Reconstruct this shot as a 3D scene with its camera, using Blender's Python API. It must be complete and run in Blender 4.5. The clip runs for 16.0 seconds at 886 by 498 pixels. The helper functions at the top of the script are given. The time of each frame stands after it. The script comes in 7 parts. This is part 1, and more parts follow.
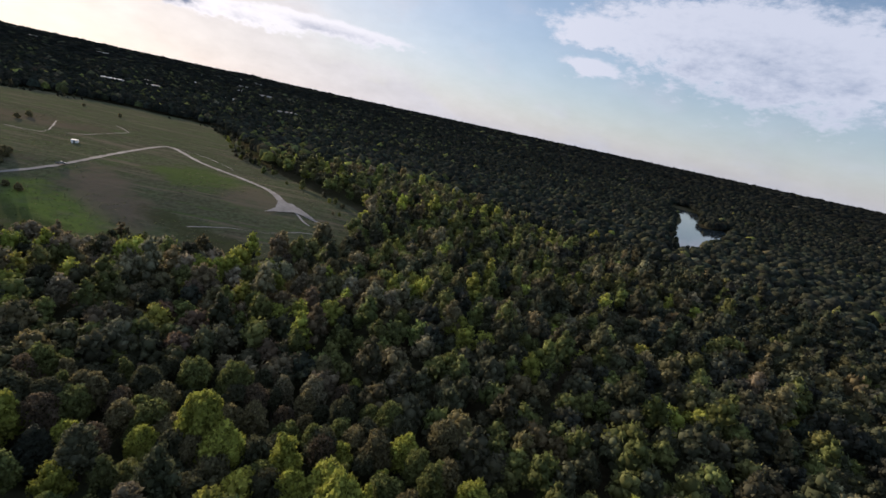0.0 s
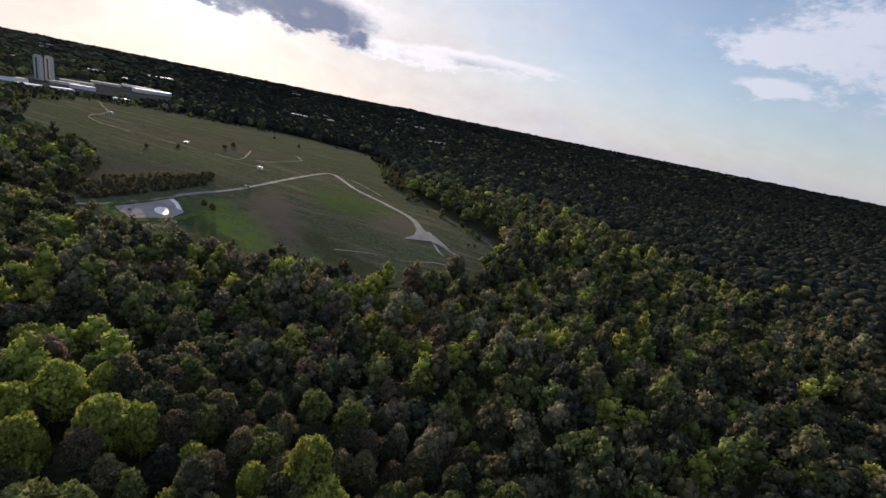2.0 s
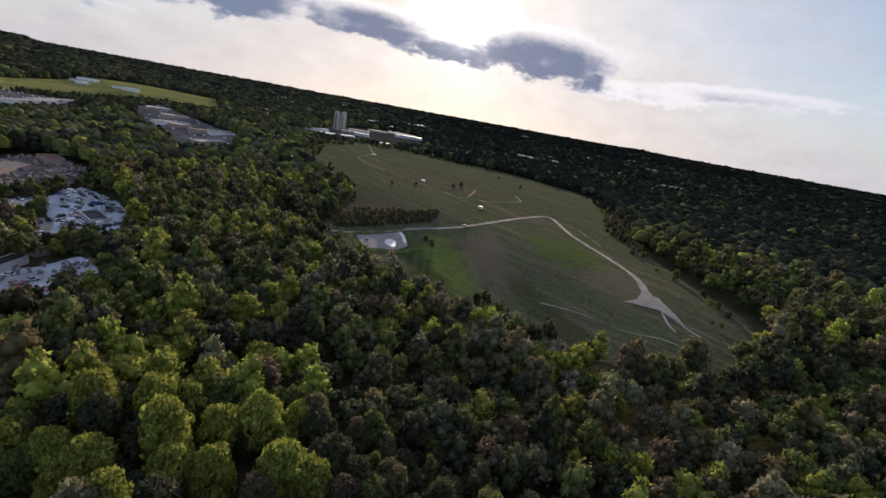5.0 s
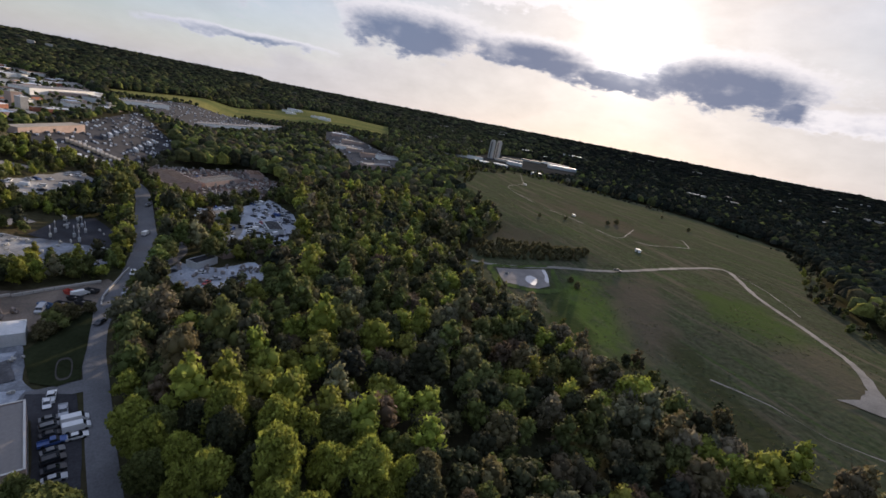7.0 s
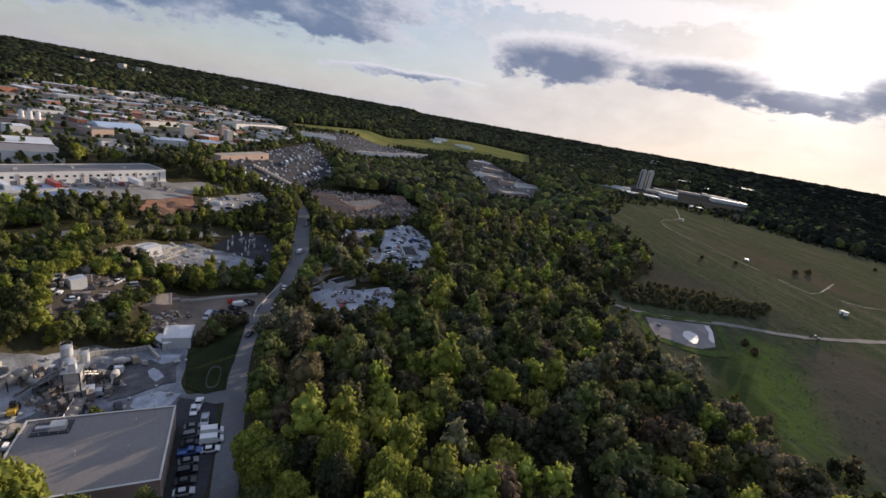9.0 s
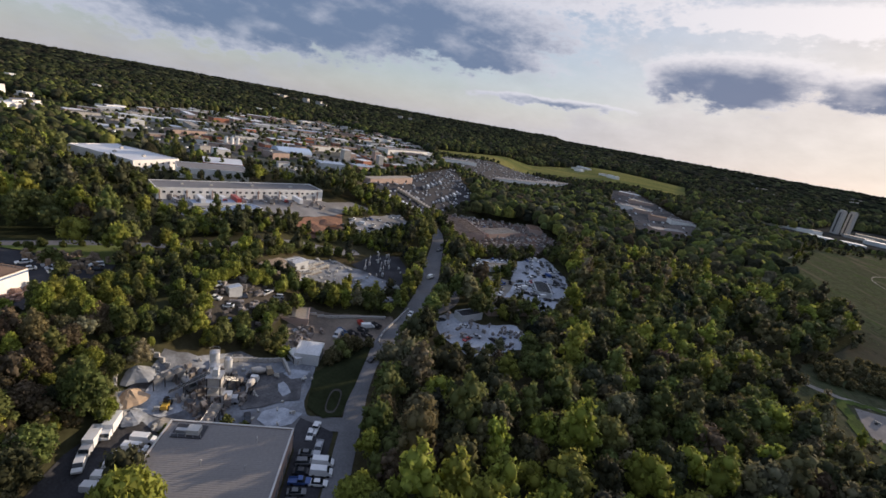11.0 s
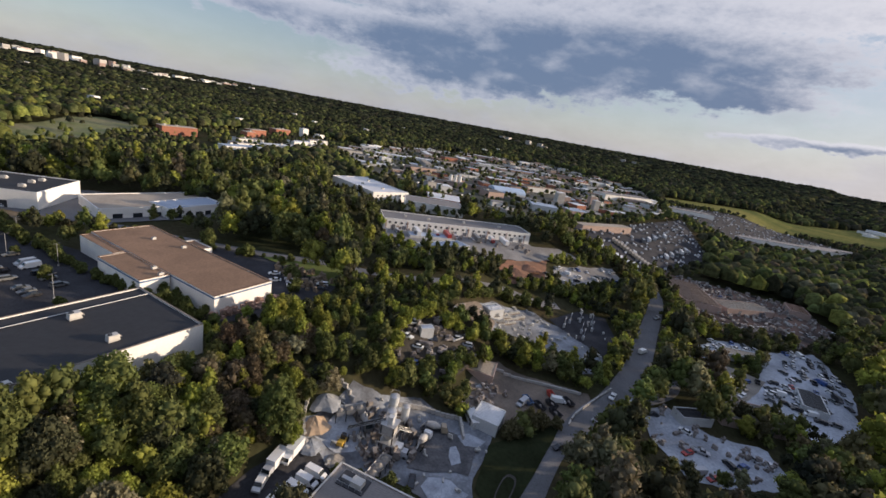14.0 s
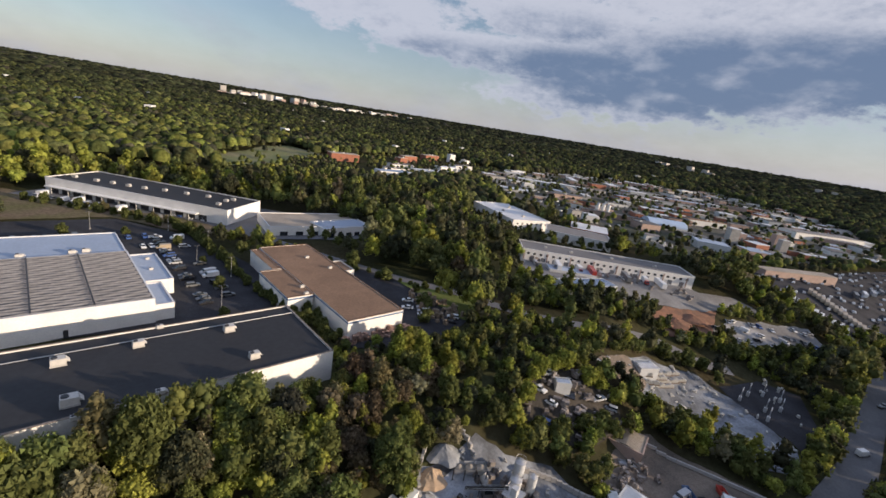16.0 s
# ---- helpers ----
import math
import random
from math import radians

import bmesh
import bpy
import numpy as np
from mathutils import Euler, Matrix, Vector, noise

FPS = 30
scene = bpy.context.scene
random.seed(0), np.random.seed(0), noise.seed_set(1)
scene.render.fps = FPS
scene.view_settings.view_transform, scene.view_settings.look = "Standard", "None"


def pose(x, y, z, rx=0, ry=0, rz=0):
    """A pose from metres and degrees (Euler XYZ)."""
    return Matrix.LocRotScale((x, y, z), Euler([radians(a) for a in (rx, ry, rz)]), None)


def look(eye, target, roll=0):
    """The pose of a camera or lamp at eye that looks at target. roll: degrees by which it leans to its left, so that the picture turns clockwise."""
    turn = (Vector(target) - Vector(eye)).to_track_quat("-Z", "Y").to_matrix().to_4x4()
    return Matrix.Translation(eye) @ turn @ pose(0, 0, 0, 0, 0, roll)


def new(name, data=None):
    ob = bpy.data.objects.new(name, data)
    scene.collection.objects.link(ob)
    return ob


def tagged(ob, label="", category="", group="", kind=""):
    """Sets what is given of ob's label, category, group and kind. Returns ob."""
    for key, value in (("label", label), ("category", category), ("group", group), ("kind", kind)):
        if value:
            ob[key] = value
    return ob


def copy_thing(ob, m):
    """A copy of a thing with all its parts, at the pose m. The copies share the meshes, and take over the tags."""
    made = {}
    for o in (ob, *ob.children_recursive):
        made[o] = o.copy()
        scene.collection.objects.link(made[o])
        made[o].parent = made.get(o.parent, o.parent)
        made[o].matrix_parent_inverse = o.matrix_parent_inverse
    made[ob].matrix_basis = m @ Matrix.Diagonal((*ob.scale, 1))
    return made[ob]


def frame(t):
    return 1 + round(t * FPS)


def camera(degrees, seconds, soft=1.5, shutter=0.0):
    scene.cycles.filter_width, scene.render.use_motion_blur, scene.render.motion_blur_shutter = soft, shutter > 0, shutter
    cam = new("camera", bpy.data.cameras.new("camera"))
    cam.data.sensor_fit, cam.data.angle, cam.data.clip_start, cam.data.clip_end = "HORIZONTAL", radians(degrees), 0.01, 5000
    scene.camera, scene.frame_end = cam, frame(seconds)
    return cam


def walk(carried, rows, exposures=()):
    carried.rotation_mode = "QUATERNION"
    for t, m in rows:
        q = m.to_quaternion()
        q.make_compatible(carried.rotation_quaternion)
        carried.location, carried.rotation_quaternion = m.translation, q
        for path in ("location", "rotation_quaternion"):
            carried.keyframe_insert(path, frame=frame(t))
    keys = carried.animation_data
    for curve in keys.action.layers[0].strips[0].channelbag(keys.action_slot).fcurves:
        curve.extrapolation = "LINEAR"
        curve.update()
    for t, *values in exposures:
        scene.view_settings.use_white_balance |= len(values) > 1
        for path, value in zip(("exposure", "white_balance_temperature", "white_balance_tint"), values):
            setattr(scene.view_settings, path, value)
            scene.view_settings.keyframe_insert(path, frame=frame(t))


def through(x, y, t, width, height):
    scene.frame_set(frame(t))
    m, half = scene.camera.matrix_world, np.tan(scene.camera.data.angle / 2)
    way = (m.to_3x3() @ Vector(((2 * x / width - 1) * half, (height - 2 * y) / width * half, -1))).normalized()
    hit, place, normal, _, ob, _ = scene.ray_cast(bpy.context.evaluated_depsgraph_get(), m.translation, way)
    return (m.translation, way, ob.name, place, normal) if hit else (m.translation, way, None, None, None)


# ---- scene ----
# ---------------------------------------------------------------- camera and its way
cam = camera(91.16, 16.0, soft=1.6)
ROWS = [
    (0.00, 0.00, -0.00, 91.00, 73.21, -11.74, 3.14),
    (0.50, -0.68, 4.92, 91.11, 73.15, -11.64, 7.80),
    (1.00, -1.63, 9.72, 91.16, 73.13, -11.26, 12.28),
    (1.50, -2.87, 14.39, 91.15, 73.09, -10.94, 16.86),
    (2.00, -4.47, 18.92, 91.11, 73.08, -10.97, 21.68),
    (2.50, -6.44, 23.26, 91.06, 73.04, -10.89, 26.52),
    (3.00, -8.76, 27.39, 91.01, 73.01, -10.65, 31.30),
    (3.50, -11.37, 31.25, 90.99, 72.97, -10.24, 36.02),
    (4.00, -14.22, 34.84, 90.99, 72.92, -9.77, 40.69),
    (4.65, -18.22, 39.12, 91.20, 72.87, -9.83, 47.03),
    (5.25, -22.17, 42.57, 91.35, 72.84, -9.90, 52.92),
    (5.85, -26.32, 45.51, 91.49, 72.83, -10.12, 58.87),
    (6.50, -31.00, 48.12, 91.67, 72.84, -10.61, 65.38),
    (7.00, -34.72, 49.65, 91.65, 72.86, -10.63, 70.19),
    (7.50, -38.55, 50.76, 91.58, 72.92, -10.46, 74.91),
    (8.00, -42.50, 51.45, 91.48, 72.99, -9.98, 79.35),
    (8.50, -46.50, 51.77, 91.37, 73.04, -9.68, 83.73),
    (9.00, -50.45, 51.77, 91.26, 73.11, -9.73, 88.30),
    (9.65, -55.42, 51.33, 91.09, 73.21, -9.61, 94.16),
    (10.25, -59.89, 50.52, 90.97, 73.30, -9.60, 99.61),
    (10.85, -64.18, 49.38, 90.89, 73.37, -9.65, 105.12),
    (11.50, -68.57, 47.78, 90.83, 73.47, -9.71, 111.17),
    (12.00, -71.85, 46.29, 90.83, 73.49, -9.77, 115.78),
    (12.50, -74.98, 44.59, 90.84, 73.55, -10.01, 120.50),
    (13.00, -77.97, 42.67, 90.82, 73.60, -10.26, 125.22),
    (13.50, -80.80, 40.51, 90.79, 73.66, -10.28, 129.78),
    (14.00, -83.46, 38.12, 90.73, 73.69, -10.00, 134.24),
    (14.50, -85.89, 35.54, 90.66, 73.76, -9.61, 138.78),
    (15.00, -88.07, 32.80, 90.62, 73.83, -9.47, 143.43),
    (15.50, -90.01, 29.93, 90.70, 73.79, -9.14, 148.15),
    (16.00, -91.70, 26.95, 90.94, 73.75, -8.96, 152.83),
]
EXPOSURES = [(0.0, 0.56, 5900.0, 16.0), (3.5, 0.47, 5940.0, 16.0), (7.0, 0.38, 5990.0, 16.0), (16.0, 0.33, 6050.0, 15.0)]
walk(cam, [(t, pose(x, y, z, rx, ry, rz)) for t, x, y, z, rx, ry, rz in ROWS], EXPOSURES)

# ---------------------------------------------------------------- sky and sun
SUN_AZ, SUN_EL = -49.5, 11.2          # degrees clockwise from +y, and above the horizon
SUN_DIR = Vector((math.sin(radians(SUN_AZ)) * math.cos(radians(SUN_EL)), math.cos(radians(SUN_AZ)) * math.cos(radians(SUN_EL)), math.sin(radians(SUN_EL))))
# clouds: azimuth, height, half width, half height (degrees), tilt, how dark the belly is
CLOUDS = [(-40.0, 9.0, 9.0, 2.5, -0.06, 1.0), (-60.0, 8.9, 8.5, 1.6, -0.03, 1.0), (-50.5, 7.6, 8.0, 1.3, 0.0, 1.0), (-75.0, 8.9, 8.0, 2.3, 0.03, 1.0), (-32.9, 7.1, 2.2, 0.9, 0.0, 1.0),
          (-117.0, 11.0, 22.0, 4.0, 0.02, 1.0), (-128.0, 7.6, 17.0, 2.8, 0.02, 0.95), (-104.0, 8.6, 9.0, 1.7, -0.04, 1.0), (-137.0, 9.4, 14.0, 2.3, 0.03, 0.9), (-152.0, 9.0, 10.0, 1.6, 0.05, 0.7),
          (-112.0, 16.5, 30.0, 4.0, 0.0, 0.42), (-93.0, 4.2, 8.0, 0.5, 0.03, 0.75), (-134.0, 5.4, 13.0, 1.9, 0.02, 0.65), (30.0, 12.4, 15.0, 4.4, -0.10, 0.48), (14.0, 12.6, 7.0, 1.8, -0.05, 0.1),
          (12.6, 9.0, 3.5, 1.0, 0.0, 0.05), (-18.0, 7.1, 8.0, 0.8, 0.0, 0.5), (-28.0, 6.2, 7.0, 1.0, 0.0, 0.4), (-163.0, 11.5, 9.0, 2.6, 0.0, 0.35),
          (-140.0, 13.0, 12.0, 2.4, 0.0, 0.6), (-70.0, 14.5, 14.0, 1.4, 0.0, 0.2)]


class Nodes:
    """Short hand for arithmetic in a node tree."""

    def __init__(self, nt):
        self.nt = nt

    def put(self, socket, value):
        if isinstance(value, bpy.types.NodeSocket):
            self.nt.links.new(value, socket)
        else:
            socket.default_value = value

    def op(self, kind, a, b=0.0, c=0.0):
        n = self.nt.nodes.new("ShaderNodeMath")
        n.operation = kind
        for s, v in zip(n.inputs, (a, b, c)):
            self.put(s, v)
        return n.outputs[0]

    def step(self, lo, hi, v):
        n = self.nt.nodes.new("ShaderNodeMapRange")
        n.interpolation_type = "SMOOTHSTEP"
        self.put(n.inputs["Value"], v)
        n.inputs["From Min"].default_value, n.inputs["From Max"].default_value = lo, hi
        return n.outputs["Result"]

    def mix(self, f, a, b, blend="MIX"):
        n = self.nt.nodes.new("ShaderNodeMix")
        n.data_type, n.blend_type = "RGBA", blend
        self.put(n.inputs["Factor"], f)
        for s, v in ((n.inputs["A"], a), (n.inputs["B"], b)):
            self.put(s, v if isinstance(v, bpy.types.NodeSocket) else (*v, 1))
        return n.outputs["Result"]

    def noise(self, vector, scale, detail=5.0, rough=0.55):
        n = self.nt.nodes.new("ShaderNodeTexNoise")
        self.put(n.inputs["Vector"], vector)
        n.inputs["Scale"].default_value, n.inputs["Detail"].default_value, n.inputs["Roughness"].default_value = scale, detail, rough
        return n.outputs["Fac"]


def grey_of(k, v):
    n = k.nt.nodes.new("ShaderNodeCombineColor")
    for s in n.inputs:
        k.nt.links.new(v, s)
    return n.outputs[0]


def build_world():
    world = bpy.data.worlds.new("world")
    scene.world = world
    world.use_nodes = True
    nt = world.node_tree
    nt.nodes.clear()
    k = Nodes(nt)
    out = nt.nodes.new("ShaderNodeOutputWorld")
    bg = nt.nodes.new("ShaderNodeBackground")
    sky = nt.nodes.new("ShaderNodeTexSky")
    sky.sky_type = "NISHITA"
    sky.sun_disc = False
    sky.sun_elevation, sky.sun_rotation = radians(SUN_EL), radians(SUN_AZ)
    sky.air_density, sky.dust_density, sky.ozone_density = 1.0, 0.4, 1.5
    tex = nt.nodes.new("ShaderNodeTexCoord")
    sep = nt.nodes.new("ShaderNodeSeparateXYZ")
    nt.links.new(tex.outputs["Generated"], sep.inputs[0])
    x, y, z = sep.outputs
    # azimuth from the middle of the sweep, in degrees, so that its seam lies behind
    mid = -78.0
    c, s = math.cos(radians(mid)), math.sin(radians(mid))
    side = k.op("SUBTRACT", k.op("MULTIPLY", x, c), k.op("MULTIPLY", y, s))
    ahead = k.op("ADD", k.op("MULTIPLY", x, s), k.op("MULTIPLY", y, c))
    az = k.op("ADD", k.op("MULTIPLY", k.op("ARCTAN2", side, ahead), 180 / math.pi), mid)
    el = k.op("MULTIPLY", k.op("ARCSINE", z), 180 / math.pi)
    sheet = nt.nodes.new("ShaderNodeCombineXYZ")
    nt.links.new(k.op("MULTIPLY", az, 0.13), sheet.inputs[0])
    nt.links.new(k.op("MULTIPLY", el, 0.26), sheet.inputs[1])
    puff = k.noise(sheet.outputs[0], 2.4, 9, 0.60)
    broad = k.noise(sheet.outputs[0], 0.8, 5, 0.55)
    fine = k.noise(sheet.outputs[0], 9.0, 6, 0.6)
    waz = k.op("ADD", az, k.op("MULTIPLY", k.op("SUBTRACT", broad, 0.5), 9.0))
    wel = k.op("ADD", el, k.op("MULTIPLY", k.op("SUBTRACT", puff, 0.5), 2.2))
    total, belly = None, None
    for a, e, w, h, tilt, dark in CLOUDS:
        u = k.op("DIVIDE", k.op("SUBTRACT", waz, a), w)
        lean = k.op("MULTIPLY", k.op("SUBTRACT", waz, a), tilt)
        v = k.op("DIVIDE", k.op("SUBTRACT", k.op("SUBTRACT", wel, e), lean), h)
        g = k.op("MULTIPLY", 0.9 + 0.3 * dark, k.op("POWER", math.e, k.op("MULTIPLY", k.op("ADD", k.op("MULTIPLY", u, u), k.op("MULTIPLY", v, v)), -0.75)))
        total = g if total is None else k.op("MAXIMUM", total, g)
        w = k.op("ADD", v, 0.32)
        d = k.op("MULTIPLY", dark * (0.9 + 0.3 * dark), k.op("POWER", math.e, k.op("MULTIPLY", k.op("ADD", k.op("MULTIPLY", u, u), k.op("MULTIPLY", w, w)), -0.75)))
        belly = d if belly is None else k.op("MAXIMUM", belly, d)
    rag = k.op("ADD", k.op("MULTIPLY", k.op("SUBTRACT", puff, 0.5), 1.05), k.op("MULTIPLY", k.op("SUBTRACT", fine, 0.5), 0.40))
    cover = k.step(0.27, 0.60, k.op("ADD", total, rag))
    depth = k.step(0.24, 0.98, k.op("ADD", belly, k.op("MULTIPLY", rag, 0.75)))
    # the angle from the sun
    dot = nt.nodes.new("ShaderNodeVectorMath")
    dot.operation = "DOT_PRODUCT"
    nt.links.new(tex.outputs["Generated"], dot.inputs[0])
    dot.inputs[1].default_value = SUN_DIR
    ang = k.op("MULTIPLY", k.op("ARCCOSINE", k.op("MINIMUM", dot.outputs["Value"], 0.99999)), 180 / math.pi)
    wide = k.op("POWER", math.e, k.op("MULTIPLY", k.op("MULTIPLY", ang, ang), -1 / 42.0 ** 2))
    narrow = k.op("POWER", math.e, k.op("MULTIPLY", k.op("MULTIPLY", ang, ang), -1 / 3.0 ** 2))
    scaled = nt.nodes.new("ShaderNodeVectorMath")
    scaled.operation = "SCALE"
    nt.links.new(sky.outputs[0], scaled.inputs[0])
    scaled.inputs["Scale"].default_value = 0.125
    veil = k.op("POWER", math.e, k.op("DIVIDE", k.op("MULTIPLY", k.op("MAXIMUM", el, 0.0), -1.0), 8.0))
    streak = k.op("ADD", 0.80, k.op("MULTIPLY", k.noise(sheet.outputs[0], 1.7, 6, 0.6), 0.40))
    haze = k.mix(1.0, k.mix(wide, (0.45, 0.46, 0.50), (0.85, 0.75, 0.63)), grey_of(k, streak), "MULTIPLY")
    thin = k.op("ADD", k.op("ADD", k.op("MULTIPLY", veil, 0.75), k.op("MULTIPLY", wide, 0.75)), k.op("MULTIPLY", k.step(0.45, 0.8, broad), 0.25))
    # thin cloud added high overhead, mostly above the view, to brighten the shadows
    top = k.op("MULTIPLY", k.step(17.0, 30.0, el), k.op("ADD", 0.35, k.op("MULTIPLY", k.step(0.35, 0.65, broad), 0.45)))
    clear = k.mix(k.op("MINIMUM", k.op("ADD", thin, top), 0.95), scaled.outputs[0], haze)
    rim = k.mix(wide, (0.57, 0.585, 0.62), (1.05, 0.96, 0.86))
    shaded = k.mix(wide, (0.150, 0.210, 0.31), (0.16, 0.19, 0.27))
    shaded = k.mix(k.op("MULTIPLY", k.step(0.48, 0.78, k.op("ADD", k.op("MULTIPLY", k.noise(sheet.outputs[0], 1.5, 4, 0.5), 0.9), k.op("MULTIPLY", puff, 0.1))), 0.6), shaded, rim)
    cloud = k.mix(depth, rim, shaded)
    colour = k.mix(k.op("MULTIPLY", cover, 0.92), clear, cloud)
    shine = k.op("MULTIPLY", narrow, k.op("SUBTRACT", 1.0, k.op("MULTIPLY", k.op("MULTIPLY", cover, depth), 0.8)))
    halo = k.op("POWER", math.e, k.op("MULTIPLY", k.op("MULTIPLY", ang, ang), -1 / 8.0 ** 2))
    glow = k.mix(k.op("MULTIPLY", shine, 1.0), (0, 0, 0), (3.2, 3.0, 2.6))
    glow = k.mix(1.0, glow, k.mix(k.op("MULTIPLY", halo, k.op("SUBTRACT", 1.0, k.op("MULTIPLY", k.op("MULTIPLY", cover, depth), 0.85))), (0, 0, 0), (0.28, 0.25, 0.20)), "ADD")
    colour = k.mix(1.0, colour, glow, "ADD")
    # unseen blue-white fill added to the sky overhead, lifting the shadows
    colour = k.mix(k.op("MULTIPLY", k.step(27.0, 50.0, el), 0.7), colour, (0.44, 0.54, 0.75))
    nt.links.new(colour, bg.inputs["Color"])
    bg.inputs["Strength"].default_value = 0.8
    nt.links.new(bg.outputs[0], out.inputs["Surface"])


build_world()
sun = new("sun", bpy.data.lights.new("sun", "SUN"))
sun.data.energy, sun.data.angle, sun.data.color = 5.0, radians(0.6), (1.0, 0.79, 0.54)
sun.matrix_world = look(SUN_DIR * 1000, (0, 0, 0))

# ---------------------------------------------------------------- shape of the land
def sst(a, b, v):
    u = np.clip((v - a) / (b - a), 0.0, 1.0)
    return u * u * (3 - 2 * u)


def bump(x, y, cx, cy, a, b, turn):
    c, s = math.cos(radians(turn)), math.sin(radians(turn))
    u, v = ((x - cx) * c + (y - cy) * s) / a, ((y - cy) * c - (x - cx) * s) / b
    return np.exp(-u * u - v * v)


def height(x, y):
    """The land's height: a wooded valley, an open mound to the north and a terrace to the south."""
    w = sst(-200, -300, x)
    south = 20 * sst(0, 1, (-32 - 8 * w - y) / (35 + 52 * w))
    valley = -17 * bump(x, y, -55, 128, 150, 62, -28) * sst(5, 60, y + 0.25 * (x + 150))
    mound = 11 * sst(215, 330, y - 0.12 * (x + 100)) * sst(120, -60, x) * sst(900, 500, y - x * 0.2)
    r = np.hypot(x + 40, y - 25)
    far = 78 * (np.clip(r - 1100, 0, 3500) / 3500) ** 1.35
    knoll = 17 * bump(x, y, -1938, 3883, 190, 170, 0) + 9 * bump(x, y, -1600, 4000, 260, 170, 0)
    return south + valley + mound + far + knoll


def level(x, y):
    return float(height(x, y))


# ---------------------------------------------------------------- mesh helpers
class Build:
    """Gathers boxes, prisms and rods of one part."""

    def __init__(self):
        self.v, self.f = [], []

    def add(self, verts, faces):
        n = len(self.v)
        self.v += [tuple(p) for p in verts]
        self.f += [tuple(i + n for i in f) for f in faces]
        return self

    def box(self, x, y, z, sx, sy, sz, rz=0.0, taper=1.0):
        """A box whose base centre is x, y, z."""
        c, s = math.cos(radians(rz)), math.sin(radians(rz))
        pts = []
        for k, t in ((0, 1.0), (1, taper)):
            for dx, dy in ((-1, -1), (1, -1), (1, 1), (-1, 1)):
                a, b = dx * sx * t / 2, dy * sy * t / 2
                pts.append((x + a * c - b * s, y + a * s + b * c, z + k * sz))
        return self.add(pts, [(3, 2, 1, 0), (4, 5, 6, 7), (0, 1, 5, 4), (1, 2, 6, 5), (2, 3, 7, 6), (3, 0, 4, 7)])

    def prism(self, outline, z0, z1):
        n = len(outline)
        if sum(outline[i][0] * outline[(i + 1) % n][1] - outline[(i + 1) % n][0] * outline[i][1] for i in range(n)) < 0:
            outline = outline[::-1]
        pts = [(x, y, z0) for x, y in outline] + [(x, y, z1) for x, y in outline]
        return self.add(pts, [tuple(range(n - 1, -1, -1)), tuple(range(n, 2 * n))] + [(i, (i + 1) % n, n + (i + 1) % n, n + i) for i in range(n)])

    def rod(self, a, b, r0, r1=None, sides=8):
        a, b = Vector(a), Vector(b)
        r1 = r0 if r1 is None else r1
        q = (b - a).to_track_quat("Z", "Y")
        pts = []
        for p, r in ((a, r0), (b, r1)):
            for i in range(sides):
                t = 2 * math.pi * i / sides
                pts.append(p + q @ Vector((r * math.cos(t), r * math.sin(t), 0)))
        return self.add(pts, [tuple(range(sides - 1, -1, -1)), tuple(range(sides, 2 * sides))] + [(i, (i + 1) % sides, sides + (i + 1) % sides, sides + i) for i in range(sides)])

    def mesh(self, name, material):
        me = bpy.data.meshes.new(name)
        me.from_pydata(self.v, [], self.f)
        if material:
            me.materials.append(material)
        me.update()
        return me


def part(name, build, material, parent, label="", m=None):
    ob = new(name, build.mesh(name, material))
    ob.parent = parent
    if m is not None:
        ob.matrix_local = m
    if label:
        tagged(ob, label)
    return ob


def thing(name, label, category, x=0.0, y=0.0, z=None, rz=0.0, group="", kind=""):
    ob = new(name)
    ob.empty_display_size = 0.5
    ob.matrix_world = pose(x, y, level(x, y) if z is None else z, 0, 0, rz)
    return tagged(ob, label, category, group, kind)


def curve_points(points, step):
    """A smooth line through the points, in even steps."""
    p = [Vector(q) for q in points]
    p = [p[0] * 2 - p[1]] + p + [p[-1] * 2 - p[-2]]
    out = []
    for i in range(1, len(p) - 2):
        n = max(1, int((p[i + 1] - p[i]).length / step))
        for k in range(n):
            t = k / n
            out.append(0.5 * ((2 * p[i]) + (p[i + 1] - p[i - 1]) * t + (2 * p[i - 1] - 5 * p[i] + 4 * p[i + 1] - p[i + 2]) * t * t + (3 * p[i] - p[i - 1] - 3 * p[i + 1] + p[i + 2]) * t ** 3))
    out.append(p[-2])
    return out


def ribbon(points, widths, lift, side=0.0, step=5.0, across=4, rough=0.0):
    """A strip of the land along a line; side shifts it across."""
    line = curve_points([(x, y, w) for (x, y), w in zip(points, widths)], step)
    b = Build()
    rnd = random.Random(len(line))
    for i, q in enumerate(line):
        a, c = line[max(0, i - 1)], line[min(len(line) - 1, i + 1)]
        d = Vector((c.x - a.x, c.y - a.y)).normalized()
        n = Vector((-d.y, d.x))
        for k in range(across + 1):
            o = (k / across - 0.5) * q.z + side
            if k in (0, across):
                o += rnd.uniform(-rough, rough)
            x, y = q.x + n.x * o, q.y + n.y * o
            b.v.append((x, y, level(x, y) + lift))
    m = across + 1
    for i in range(len(line) - 1):
        for k in range(across):
            b.f.append((i * m + k + 1, i * m + k, (i + 1) * m + k, (i + 1) * m + k + 1))
    return b


